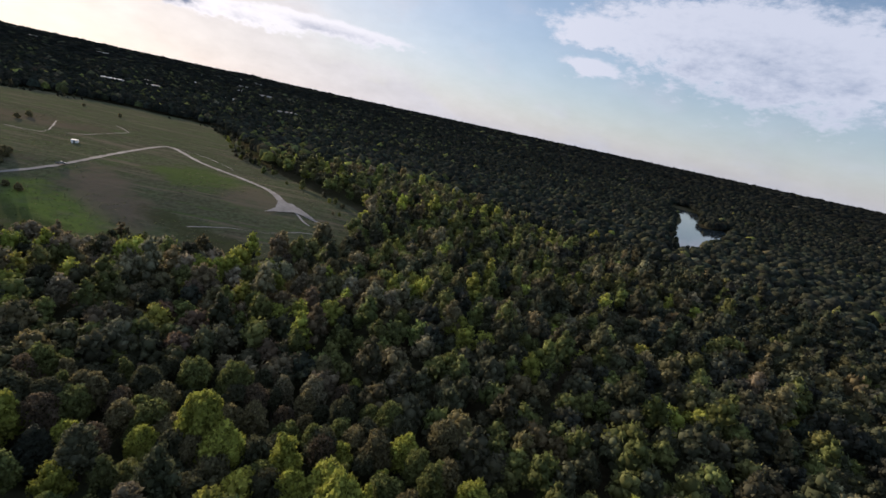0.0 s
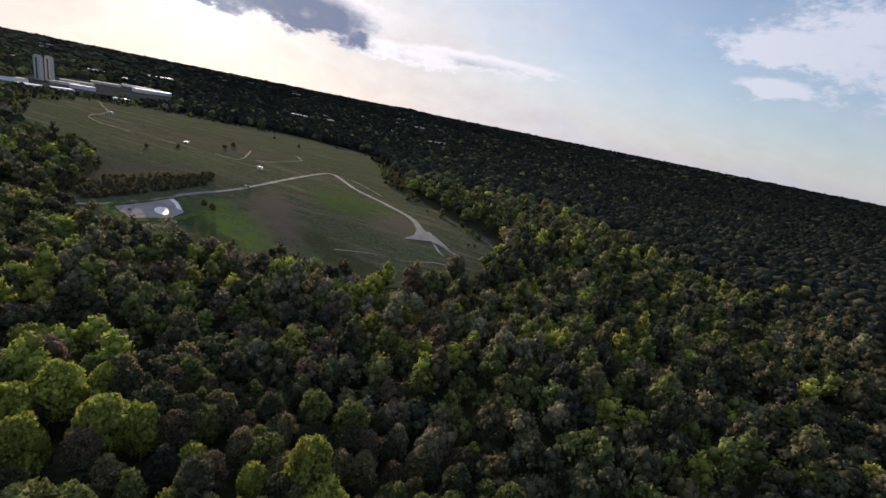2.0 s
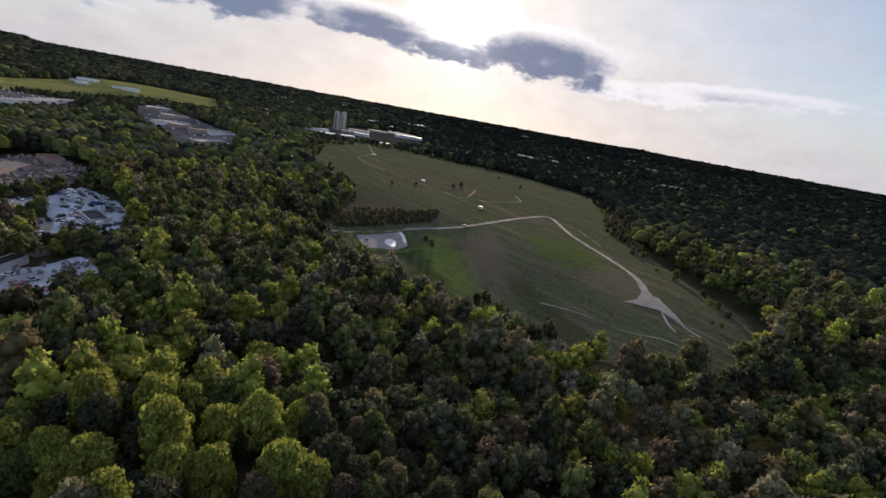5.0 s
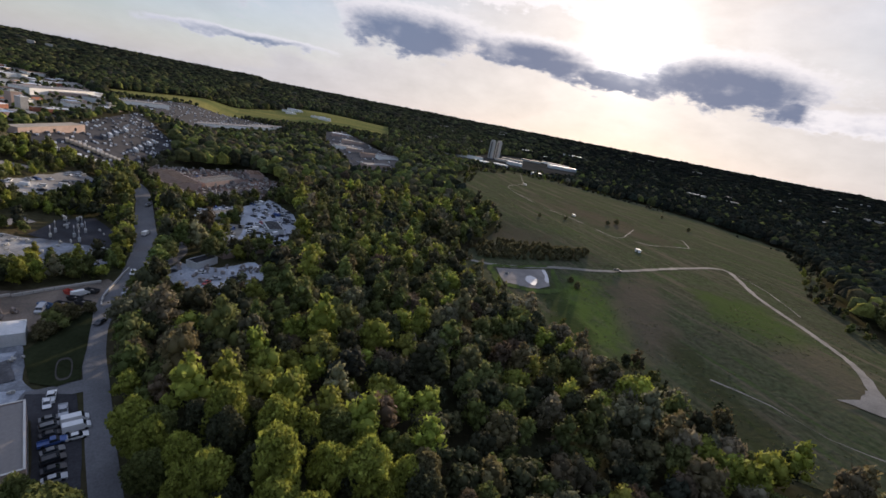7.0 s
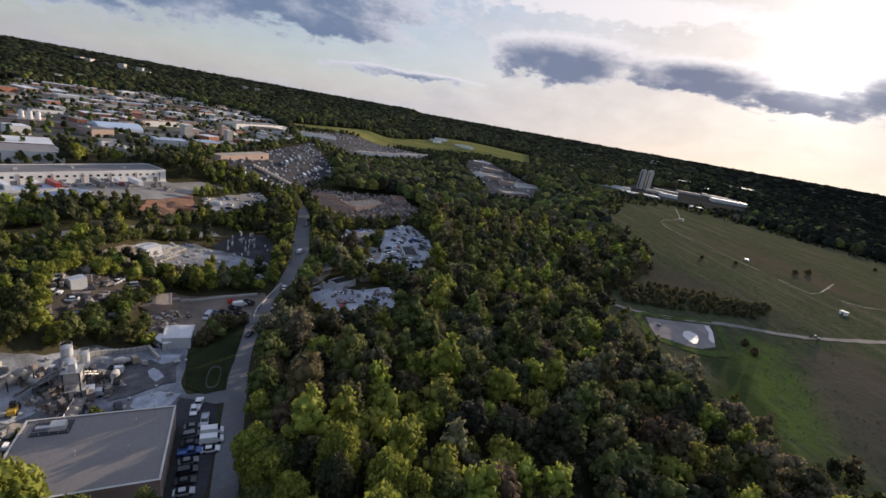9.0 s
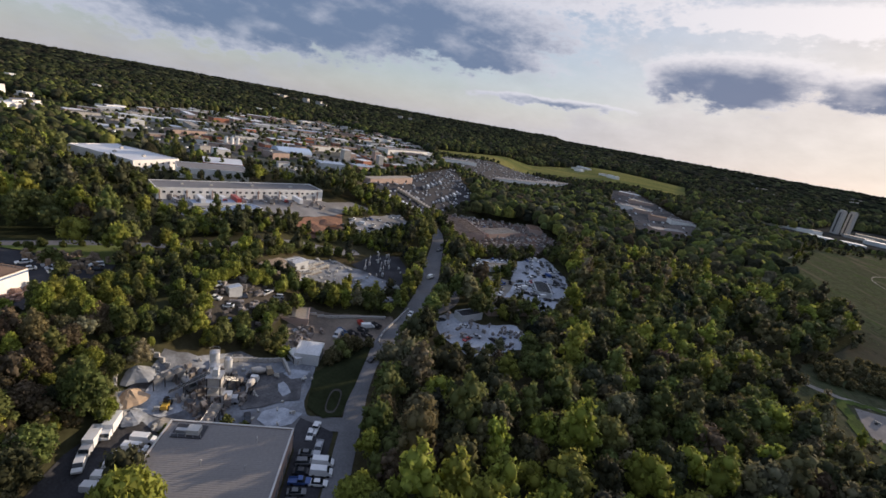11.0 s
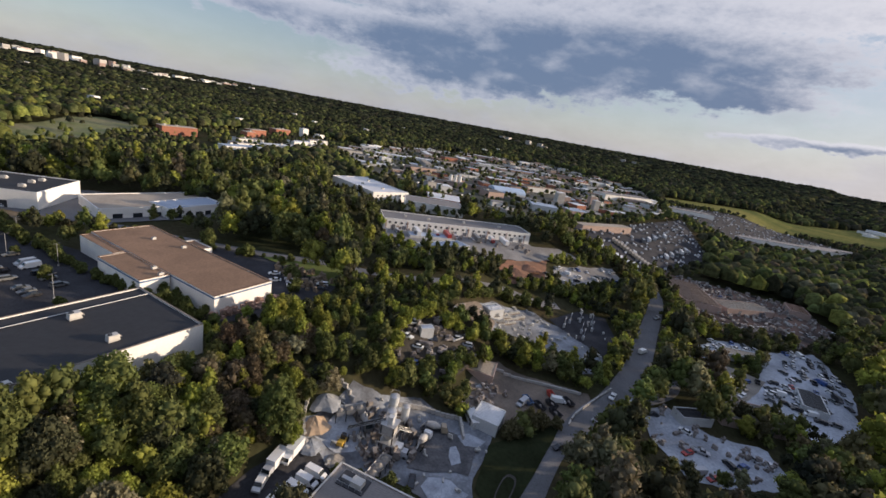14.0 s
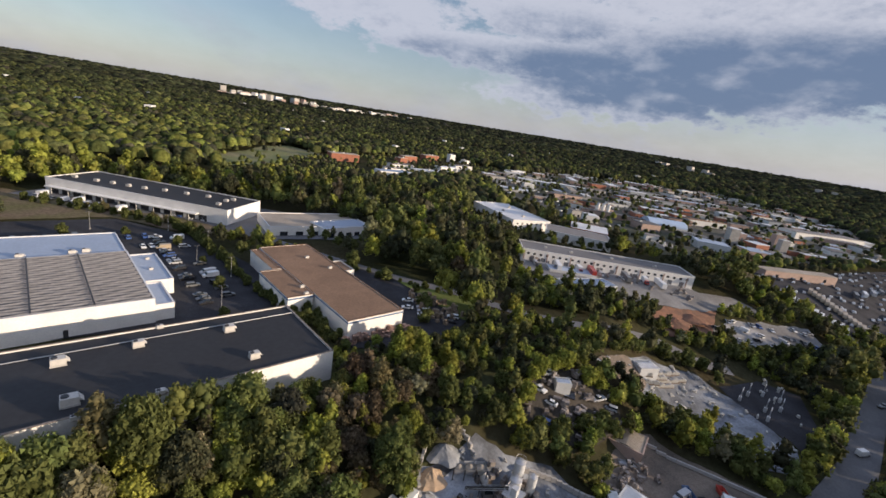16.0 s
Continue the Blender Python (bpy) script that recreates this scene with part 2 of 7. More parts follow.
def smooth_outline(poly, step=4.0, rough=0.0, seed=1):
    """A closed line rounded and made uneven."""
    p = [Vector((x, y, 0)) for x, y in poly]
    n, out, rnd = len(p), [], random.Random(seed)
    for i in range(n):
        a, b, c, d = p[i - 1], p[i], p[(i + 1) % n], p[(i + 2) % n]
        m = max(1, int((c - b).length / step))
        for k in range(m):
            t = k / m
            q = 0.5 * ((2 * b) + (c - a) * t + (2 * a - 5 * b + 4 * c - d) * t * t + (3 * b - a - 3 * c + d) * t ** 3)
            out.append((q.x + rnd.uniform(-rough, rough), q.y + rnd.uniform(-rough, rough)))
    return out


def drape(name, outline, lift, material, step=6.0, kind="structure", label="", category="ground", flat=None):
    """A sheet with this outline laid on the land."""
    bm = bmesh.new()
    bm.faces.new([bm.verts.new((x, y, 0)) for x, y in outline])
    for axis in (0, 1):
        lo, hi = min(p[axis] for p in outline), max(p[axis] for p in outline)
        for k in range(1, int((hi - lo) / step) + 1):
            co = [0, 0, 0]
            no = [0, 0, 0]
            co[axis], no[axis] = lo + k * step, 1
            bmesh.ops.bisect_plane(bm, geom=bm.verts[:] + bm.edges[:] + bm.faces[:], plane_co=co, plane_no=no)
    bmesh.ops.triangulate(bm, faces=bm.faces[:])
    for v in bm.verts:
        v.co.z = level(v.co.x, v.co.y) + lift if flat is None else flat
    bmesh.ops.recalc_face_normals(bm, faces=bm.faces[:])
    if bm.faces and sum(f.normal.z for f in bm.faces) < 0:
        bmesh.ops.reverse_faces(bm, faces=bm.faces[:])
    me = bpy.data.meshes.new(name)
    bm.to_mesh(me)
    bm.free()
    me.materials.append(material)
    return tagged(new(name, me), label, category, "", kind)


def inside(poly, x, y):
    """Which of the points lie in the outline."""
    px, py = np.array(poly).T
    hit = np.zeros(np.shape(x), bool)
    j = len(px) - 1
    for i in range(len(px)):
        cross = (py[i] > y) != (py[j] > y)
        with np.errstate(divide="ignore", invalid="ignore"):
            hit ^= cross & (x < (px[j] - px[i]) * (y - py[i]) / (py[j] - py[i]) + px[i])
        j = i
    return hit


def near_line(points, x, y, d):
    hit = np.zeros(np.shape(x), bool)
    for (ax, ay), (bx, by) in zip(points, points[1:]):
        t = np.clip(((x - ax) * (bx - ax) + (y - ay) * (by - ay)) / ((bx - ax) ** 2 + (by - ay) ** 2), 0, 1)
        hit |= np.hypot(x - ax - t * (bx - ax), y - ay - t * (by - ay)) < d
    return hit

# ---------------------------------------------------------------- materials
def shade(name, base, rough=0.85, vary=0.25, scale=0.3, fine=3.0, bump_size=0.0, metal=0.0, second=None, spread=0.5, object_random=0.0, spec=0.3, streak=None):
    """A surface with two scales of colour change and fine relief, in metres."""
    mat = bpy.data.materials.new(name)
    mat.use_nodes = True
    nt = mat.node_tree
    bsdf = nt.nodes["Principled BSDF"]
    bsdf.inputs["Roughness"].default_value, bsdf.inputs["Metallic"].default_value = rough, metal
    bsdf.inputs["Specular IOR Level"].default_value = spec
    geo = nt.nodes.new("ShaderNodeTexCoord")
    src = geo.outputs["Object"]
    if streak:
        mp = nt.nodes.new("ShaderNodeMapping")
        mp.inputs["Scale"].default_value = streak
        nt.links.new(src, mp.inputs["Vector"])
        src = mp.outputs["Vector"]
    n1 = nt.nodes.new("ShaderNodeTexNoise")
    n1.inputs["Scale"].default_value, n1.inputs["Detail"].default_value = scale, 5
    n2 = nt.nodes.new("ShaderNodeTexNoise")
    n2.inputs["Scale"].default_value, n2.inputs["Detail"].default_value = fine, 4
    nt.links.new(src, n1.inputs["Vector"])
    nt.links.new(geo.outputs["Object"], n2.inputs["Vector"])
    ramp = nt.nodes.new("ShaderNodeMapRange")
    ramp.inputs["From Min"].default_value, ramp.inputs["From Max"].default_value = 0.5 - 0.2 * spread - 0.05, 0.5 + 0.2 * spread + 0.05
    nt.links.new(n1.outputs["Fac"], ramp.inputs["Value"])
    mix = nt.nodes.new("ShaderNodeMix")
    mix.data_type = "RGBA"
    other = second or tuple(c * (1 - vary) for c in base)
    mix.inputs["A"].default_value, mix.inputs["B"].default_value = (*base, 1), (*other, 1)
    nt.links.new(ramp.outputs["Result"], mix.inputs["Factor"])
    hsv = nt.nodes.new("ShaderNodeHueSaturation")
    m2 = nt.nodes.new("ShaderNodeMapRange")
    m2.inputs["From Min"].default_value, m2.inputs["From Max"].default_value = 0.3, 0.7
    m2.inputs["To Min"].default_value, m2.inputs["To Max"].default_value = 1 - vary * 0.6, 1 + vary * 0.6
    nt.links.new(n2.outputs["Fac"], m2.inputs["Value"])
    val = m2.outputs["Result"]
    if object_random:
        info = nt.nodes.new("ShaderNodeObjectInfo")
        m3 = nt.nodes.new("ShaderNodeMapRange")
        m3.inputs["To Min"].default_value, m3.inputs["To Max"].default_value = 1 - object_random, 1 + object_random
        nt.links.new(info.outputs["Random"], m3.inputs["Value"])
        mul = nt.nodes.new("ShaderNodeMath")
        mul.operation = "MULTIPLY"
        nt.links.new(val, mul.inputs[0])
        nt.links.new(m3.outputs["Result"], mul.inputs[1])
        val = mul.outputs[0]
    nt.links.new(val, hsv.inputs["Value"])
    nt.links.new(mix.outputs["Result"], hsv.inputs["Color"])
    nt.links.new(hsv.outputs["Color"], bsdf.inputs["Base Color"])
    if bump_size:
        b = nt.nodes.new("ShaderNodeBump")
        b.inputs["Strength"].default_value, b.inputs["Distance"].default_value = 0.6, bump_size
        nt.links.new(n2.outputs["Fac"], b.inputs["Height"])
        nt.links.new(b.outputs["Normal"], bsdf.inputs["Normal"])
    return mat


def foliage(name, gloss=0.10, through=0.46, clumps=0.0, lo=0.45, hi=1.6):
    """Leaves, whose colour comes from the tree's own tint and varies a little from clump to clump."""
    mat = bpy.data.materials.new(name)
    mat.use_nodes = True
    nt = mat.node_tree
    nt.nodes.clear()
    out = nt.nodes.new("ShaderNodeOutputMaterial")
    att = nt.nodes.new("ShaderNodeAttribute")
    att.attribute_name = "tint"
    geo = nt.nodes.new("ShaderNodeNewGeometry")
    rnd = nt.nodes.new("ShaderNodeMapRange")
    rnd.inputs["To Min"].default_value, rnd.inputs["To Max"].default_value = lo, hi
    nt.links.new(geo.outputs["Random Per Island"], rnd.inputs["Value"])
    hsv = nt.nodes.new("ShaderNodeHueSaturation")
    nt.links.new(att.outputs["Color"], hsv.inputs["Color"])
    nt.links.new(rnd.outputs["Result"], hsv.inputs["Value"])
    dif = nt.nodes.new("ShaderNodeBsdfPrincipled")
    if clumps:
        k = Nodes(nt)
        tex = nt.nodes.new("ShaderNodeTexCoord")
        n = k.noise(tex.outputs["Object"], clumps, 4, 0.65)
        rel = nt.nodes.new("ShaderNodeBump")
        rel.inputs["Strength"].default_value, rel.inputs["Distance"].default_value = 1.0, 1.4
        nt.links.new(n, rel.inputs["Height"])
        nt.links.new(rel.outputs["Normal"], dif.inputs["Normal"])
        val = k.op("MULTIPLY", rnd.outputs["Result"], k.op("ADD", 0.55, k.op("MULTIPLY", k.step(0.3, 0.7, n), 0.85)))
        nt.links.new(val, hsv.inputs["Value"])
    dif.inputs["Roughness"].default_value = 0.8
    dif.inputs["Specular IOR Level"].default_value = gloss
    tr = nt.nodes.new("ShaderNodeBsdfTranslucent")
    mix = nt.nodes.new("ShaderNodeMixShader")
    mix.inputs["Fac"].default_value = through
    nt.links.new(hsv.outputs["Color"], dif.inputs["Base Color"])
    nt.links.new(hsv.outputs["Color"], tr.inputs["Color"])
    nt.links.new(dif.outputs[0], mix.inputs[1])
    nt.links.new(tr.outputs[0], mix.inputs[2])
    nt.links.new(mix.outputs[0], out.inputs["Surface"])
    return mat


LEAVES = foliage("leaves", through=0.36, lo=0.5, hi=1.4)
CANOPY = foliage("canopy", 0.0, 0.06, 0.34, 0.72, 1.28)
BARK = shade("bark", (0.12, 0.095, 0.075), 0.9, 0.3, 1.0, 8.0)
SOIL = shade("woodland_floor", (0.042, 0.046, 0.022), 1.0, 0.4, 0.02, 0.5, second=(0.06, 0.05, 0.03), spec=0.0)
# the last two spots darken the grass near its southern edge
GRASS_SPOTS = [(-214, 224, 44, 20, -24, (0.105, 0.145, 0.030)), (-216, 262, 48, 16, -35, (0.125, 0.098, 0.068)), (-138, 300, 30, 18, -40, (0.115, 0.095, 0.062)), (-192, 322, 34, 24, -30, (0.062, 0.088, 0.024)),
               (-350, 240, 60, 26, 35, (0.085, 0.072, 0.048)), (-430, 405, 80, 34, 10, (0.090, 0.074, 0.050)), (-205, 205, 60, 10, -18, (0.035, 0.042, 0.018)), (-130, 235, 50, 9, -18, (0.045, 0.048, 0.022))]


def meadow_grass():
    """Rough grass in greens and browns, with fresh, dry and worn places and two dark bands."""
    mat = shade("meadow", (0.066, 0.077, 0.038), 1.0, 0.45, 0.035, 0.4, 0.5, second=(0.070, 0.068, 0.042), spread=0.8, spec=0.0)
    nt = mat.node_tree
    k = Nodes(nt)
    bsdf = nt.nodes["Principled BSDF"]
    colour = bsdf.inputs["Base Color"].links[0].from_socket
    tex = nt.nodes.new("ShaderNodeTexCoord")
    sep = nt.nodes.new("ShaderNodeSeparateXYZ")
    nt.links.new(tex.outputs["Object"], sep.inputs[0])
    wob = k.op("SUBTRACT", k.noise(tex.outputs["Object"], 0.05, 5, 0.65), 0.5)
    for turn, along, across, lo, hi, tone, much in ((-22, 0.010, 0.11, 0.50, 0.66, (0.135, 0.112, 0.078), 0.7), (35, 0.03, 0.16, 0.54, 0.70, (0.060, 0.090, 0.026), 0.7), (-15, 0.05, 0.34, 0.52, 0.70, (0.036, 0.040, 0.022), 0.55)):
        mp = nt.nodes.new("ShaderNodeMapping")
        mp.inputs["Rotation"].default_value = (0, 0, radians(turn))
        mp.inputs["Scale"].default_value = (along, across, 1)
        nt.links.new(tex.outputs["Object"], mp.inputs["Vector"])
        colour = k.mix(k.op("MULTIPLY", k.step(lo, hi, k.noise(mp.outputs[0], 1.0, 7, 0.65)), much), colour, tone)
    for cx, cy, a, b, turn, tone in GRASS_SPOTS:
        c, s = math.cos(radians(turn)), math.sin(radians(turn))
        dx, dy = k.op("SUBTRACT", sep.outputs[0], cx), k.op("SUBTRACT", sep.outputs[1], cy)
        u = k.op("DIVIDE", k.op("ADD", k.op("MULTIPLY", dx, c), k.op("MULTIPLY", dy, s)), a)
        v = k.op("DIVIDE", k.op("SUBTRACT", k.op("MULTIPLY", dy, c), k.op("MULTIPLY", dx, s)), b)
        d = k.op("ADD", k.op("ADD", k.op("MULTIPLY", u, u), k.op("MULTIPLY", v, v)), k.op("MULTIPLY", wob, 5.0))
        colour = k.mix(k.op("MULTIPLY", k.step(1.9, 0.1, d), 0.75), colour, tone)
    nt.links.new(colour, bsdf.inputs["Base Color"])
    return mat


GRASS = meadow_grass()
ASPHALT = shade("asphalt", (0.17, 0.17, 0.175), 0.95, 0.25, 0.08, 2.0, spec=0.1)
DARK_ASPHALT = shade("dark_asphalt", (0.055, 0.055, 0.06), 0.95, 0.35, 0.1, 2.0, spec=0.08)
WHITE_GRAVEL = shade("white_limestone_gravel", (0.44, 0.47, 0.52), 1.0, 0.3, 0.06, 1.0, second=(0.26, 0.275, 0.30), spec=0.05)
GRAVEL = shade("gravel", (0.29, 0.265, 0.23), 1.0, 0.3, 0.1, 2.5, second=(0.19, 0.175, 0.15), spec=0.05)
PALE_GRAVEL = shade("pale_gravel", (0.27, 0.29, 0.32), 1.0, 0.35, 0.09, 1.2, second=(0.10, 0.105, 0.115), spread=0.5, spec=0.05)
DIRT = shade("packed_dirt", (0.22, 0.18, 0.145), 1.0, 0.35, 0.1, 2.0, second=(0.115, 0.10, 0.085), spec=0.05)
WATER = shade("water", (0.02, 0.03, 0.035), 0.06, 0.05, 0.05, 0.5, 0.01, spec=0.5)
WHITE_WALL = shade("white_wall", (0.80, 0.78, 0.74), 0.8, 0.1, 0.2, 2.0)
GRAY_ROOF = shade("gray_metal_roof", (0.235, 0.218, 0.205), 0.75, 0.12, 0.1, 1.5, streak=(1, 0.15, 1))
DARK_ROOF = shade("dark_membrane_roof", (0.035, 0.036, 0.04), 0.75, 0.2, 0.06, 0.8)
BROWN_ROOF = shade("brown_gravel_roof", (0.28, 0.175, 0.11), 0.9, 0.25, 0.08, 1.2)
WHITE_ROOF = shade("white_roof", (0.70, 0.70, 0.70), 0.6, 0.12, 0.1, 1.0)
BLUE_ROOF = shade("blue_gray_roof", (0.36, 0.42, 0.52), 0.5, 0.12, 0.1, 1.0)
PINK_WALL = shade("tan_block_wall", (0.42, 0.31, 0.26), 0.85, 0.15, 0.3, 3.0)
CONCRETE = shade("concrete", (0.45, 0.43, 0.40), 0.85, 0.2, 0.4, 3.0)
STORE_ROOF = shade("store_roof", (0.13, 0.125, 0.12), 0.7, 0.15, 0.1, 1.0)
STEEL = shade("galvanised_steel", (0.5, 0.5, 0.5), 0.45, 0.15, 0.5, 3.0, metal=0.6)
GLASS = shade("dark_glass", (0.02, 0.025, 0.03), 0.08, 0.05, 0.5, 1.0, spec=0.6)
RUBBER = shade("rubber", (0.02, 0.02, 0.02), 0.8, 0.1)
RED = shade("red_paint", (0.45, 0.07, 0.05), 0.5, 0.15)
BLUE_BAND = shade("blue_band", (0.10, 0.16, 0.28), 0.6, 0.1)

# ---------------------------------------------------------------- the plan
FIELD = [(-751, 378), (-850, 520), (-800, 640), (-690, 700), (-560, 742), (-390, 705), (-300, 588), (-222, 458), (-158, 396), (-108, 352), (-80, 338), (-58, 300), (-58, 266), (-92, 226), (-144, 206), (-176, 194), (-218, 176),
         (-240, 162), (-296, 168), (-340, 215), (-389, 250), (-461, 253), (-560, 270)]
ROAD = [(-70, 42), (-105, 28), (-132, 18), (-148, 12.5), (-166, 6.5), (-184, 0.5), (-205, -4), (-226, -4.5), (-247, -3), (-282, -8), (-332, -20), (-381, -32), (-415, -45), (-440, -68), (-449, -100), (-470, -150)]
ROAD_W = [6, 6, 6, 6, 6, 6, 6.5, 10, 12, 11, 10, 9, 8, 8, 8, 8]
TRACK = [(-340, 150), (-295, 181), (-279, 240), (-262, 288), (-272, 356), (-278, 400), (-270, 412), (-221, 374), (-169, 346), (-138, 326), (-116, 302), (-104, 294)]
LAKE = [(282, 520), (322, 540), (420, 660), (500, 800), (452, 785), (480, 850), (545, 960), (600, 1130), (545, 1126), (495, 960), (425, 810), (345, 660)]
U = Vector((0.968, 0.25))
V = Vector((0.267, -0.964))


def ground_sheet():
    def axis(a, b, fine):
        inner = list(np.arange(a, b + 0.1, fine))
        step, lo, hi, out_lo, out_hi = fine, a, b, [], []
        while lo > -5200:
            step *= 1.13
            lo -= min(step, 160)
            hi += min(step, 160)
            out_lo.append(lo)
            out_hi.append(hi)
        return np.array(out_lo[::-1] + inner + out_hi)
    xs, ys = axis(-460, 60, 4.5), axis(-260, 330, 4.5)
    gx, gy = np.meshgrid(xs, ys)
    gz = height(gx, gy)
    nx, ny = len(xs), len(ys)
    me = bpy.data.meshes.new("ground")
    idx = np.arange(nx * ny).reshape(ny, nx)
    quads = np.stack([idx[:-1, :-1], idx[:-1, 1:], idx[1:, 1:], idx[1:, :-1]], -1).reshape(-1, 4)
    me.from_pydata(np.stack([gx, gy, gz], -1).reshape(-1, 3).tolist(), [], quads.tolist())
    me.materials.append(SOIL)
    return tagged(new("ground", me), "dark leafy woodland floor reaching to the horizon", "ground", "", "structure")


ground_sheet()
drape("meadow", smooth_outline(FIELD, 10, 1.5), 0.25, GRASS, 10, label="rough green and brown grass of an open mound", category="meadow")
road = new("road", ribbon(ROAD, ROAD_W, 0.22, step=4).mesh("road", ASPHALT))
tagged(road, "pale worn asphalt road between trees and yards", "road", "", "structure")
track = new("dirt_track", ribbon(TRACK, [3.8] * 10 + [6, 7], 0.42, step=4, rough=0.5).mesh("dirt_track", GRAVEL))
tagged(track, "pale gravel track curving over the meadow", "track", "", "structure")
drape("lake", smooth_outline(LAKE, 12, 3), 0, WATER, 60, label="still lake reflecting the sky among woods", category="lake", flat=0.6)

# open ground, where no woods grow
YARD_PLANT = [(-138, -48), (-155, -51), (-176, -41), (-192, -22), (-181, -16), (-167, -10), (-162, -3), (-154, -8), (-151, -24), (-141, -33), (-136, -40)]
YARD_SHED = [(-192, -40), (-221, -43), (-240, -12), (-236, -8), (-212, -6), (-196, -19), (-190, -24)]
YARD_STONE = [(-214, -66), (-250, -71), (-276, -64), (-283, -47), (-276, -22), (-262, -13), (-251, -21), (-248, -40), (-237, -52), (-222, -55)]
YARD_POWER = [(-284, -56), (-312, -54), (-324, -42), (-296, -22), (-277, -21), (-280, -36)]
YARD_JUNK = [(-172, -58), (-190, -68), (-214, -50), (-207, -44), (-188, -44), (-176, -50)]
YARD_SCRAP = [(-397, -24), (-424, -36), (-478, -60), (-496, -36), (-520, 30), (-470, 62), (-409, 44), (-383, 6)]
YARD_ROAD = [(-250, 5), (-262, 12), (-258, 28), (-268, 44), (-256, 54), (-243, 49), (-224, 30), (-236, 14)]
YARD_CARS = [(-379, 30), (-408, 50), (-367, 67), (-317, 70), (-293, 61), (-297, 47), (-284, 31), (-331, 32)]
YARD_ARM = [(-318, 1), (-363, 6), (-376, 19), (-370, 33), (-350, 24)]
YARD_ARM_TWO = [(-303, 2), (-332, 15), (-333, 36), (-296, 32)]
YARD_RED = [(-320, -86), (-330, -73), (-360, -66), (-393, -54), (-409, -76), (-350, -88)]
RED_BANK = [(-286, -84), (-319, -82), (-343, -96), (-305, -103), (-290, -98)]
LOT_BANK = [(-86, -206), (-108, -210), (-78, -236), (-42, -262), (60, -312), (60, -203), (-50, -234)]
DOCK_BANK = [(-383, -88), (-352, -112), (-244, -118), (-230, -100), (-290, -60), (-380, -52)]
LOT_EAST = [(-162, -8), (-161, 3.6), (-146, 9.3), (-128, 15.2), (-113, 19), (-115.5, 12), (-126.6, 7.2), (-150.8, -2.3), (-152, -6)]
LOT_TRUCKS = [(-104, -22), (-118, -27), (-139, -30), (-139, -40), (-134, -44), (-122, -43), (-98, -36)]
LOT_BROWN = [(-158, -84), (-132, -88), (-128, -95), (-152, -99), (-132, -168), (-152, -160), (-168, -140), (-176, -122), (-181, -100)]
LOT_STORE = [(20, -88), (-45, -106), (-118, -118), (-113, -156), (-84, -204), (-52, -231), (60, -200)]
DOCK = [(-345, -110), (-350, -119), (-262, -173), (-250, -160), (-270, -145), (-330, -105)]
LOT_BUSES = [(-425, -110), (-450, -135), (-540, -125), (-740, -122), (-610, -50), (-458, -60), (-436, -70)]
PARK = [(-905, -190), (-1150, -58), (-1062, 85), (-920, 18), (-790, -68), (-770, -140)]
STRIP = [(-960, -222), (-1110, -70), (-1250, 90), (-1190, 330), (-1690, 448), (-1760, 260), (-1700, 92), (-1350, -80), (-1074, -251)]
SOUTH_FRONT = [(-85, -420), (-140, -345), (-260, -395), (-420, -500), (-440, -640), (-260, -620)]
TOWN = [(-400, -175), (-400, -380), (-480, -570), (-660, -680), (-860, -730), (-1040, -690), (-1260, -640), (-1180, -420), (-1000, -260), (-740, -140), (-540, -150)]
STRIP_MALL = [(-10, -290), (-125, -265), (-190, -215), (-178, -203), (-118, -200), (-80, -235), (0, -275)]
SOUTH_FIELD = [(-105, -430), (-150, -470), (-190, -540), (-240, -600), (-200, -680), (-160, -640), (-130, -560), (-90, -500)]
BRICK_QUARTER = [(-255, -440), (-240, -560), (-330, -680), (-520, -760), (-620, -680), (-480, -540), (-400, -480), (-330, -450)]
WORKS = [(-960, 360), (-1000, 500), (-1130, 560), (-1300, 680), (-1350, 900), (-1220, 960), (-1000, 800), (-920, 600), (-880, 420)]
BACK_ROAD = [(-10, -283), (-46, -264), (-82, -238), (-113, -207), (-130, -188), (-151, -163), (-168, -144), (-190, -124), (-204, -106), (-222, -91), (-240, -83), (-272, -80), (-290, -68), (-303, -62)]
DOCK_FRONT = [(-352, -110), (-260, -165), (-243, -150), (-244, -118), (-280, -110), (-330, -97), (-383, -89), (-372, -104)]
BACK_YARD = [(-116, -102), (15, -70), (15, -90), (-82, -116), (-116, -120)]
GRASS_OVAL = [(-183, -17), (-214, -9), (-203, -6), (-183, -1.5), (-168, 2), (-164.5, -2), (-167, -9)]
BUILT = [[(-156, -5), (-126, 10), (-112, -20), (-142, -34)], [(-125, -71), (0, -40), (10, -78), (-112, -108)], [(-155, -95), (-126, -88), (-103, -166), (-134, -174)],
         [(-86, -112), (10, -86), (40, -165), (-60, -196)], [(-104, -219), (-14, -282), (-30, -316), (-118, -259)], [(-352, -113), (-256, -172), (-276, -203), (-372, -146)],
         [(-308, -212), (-348, -178), (-378, -207), (-330, -240)], [(-296, -306), (-300, -232), (-340, -232), (-340, -306)]]
YARD_NORTH = [(-640, 150), (-625, 205), (-700, 235), (-800, 225), (-930, 215), (-1090, 200), (-1080, 150), (-900, 140), (-760, 150)]
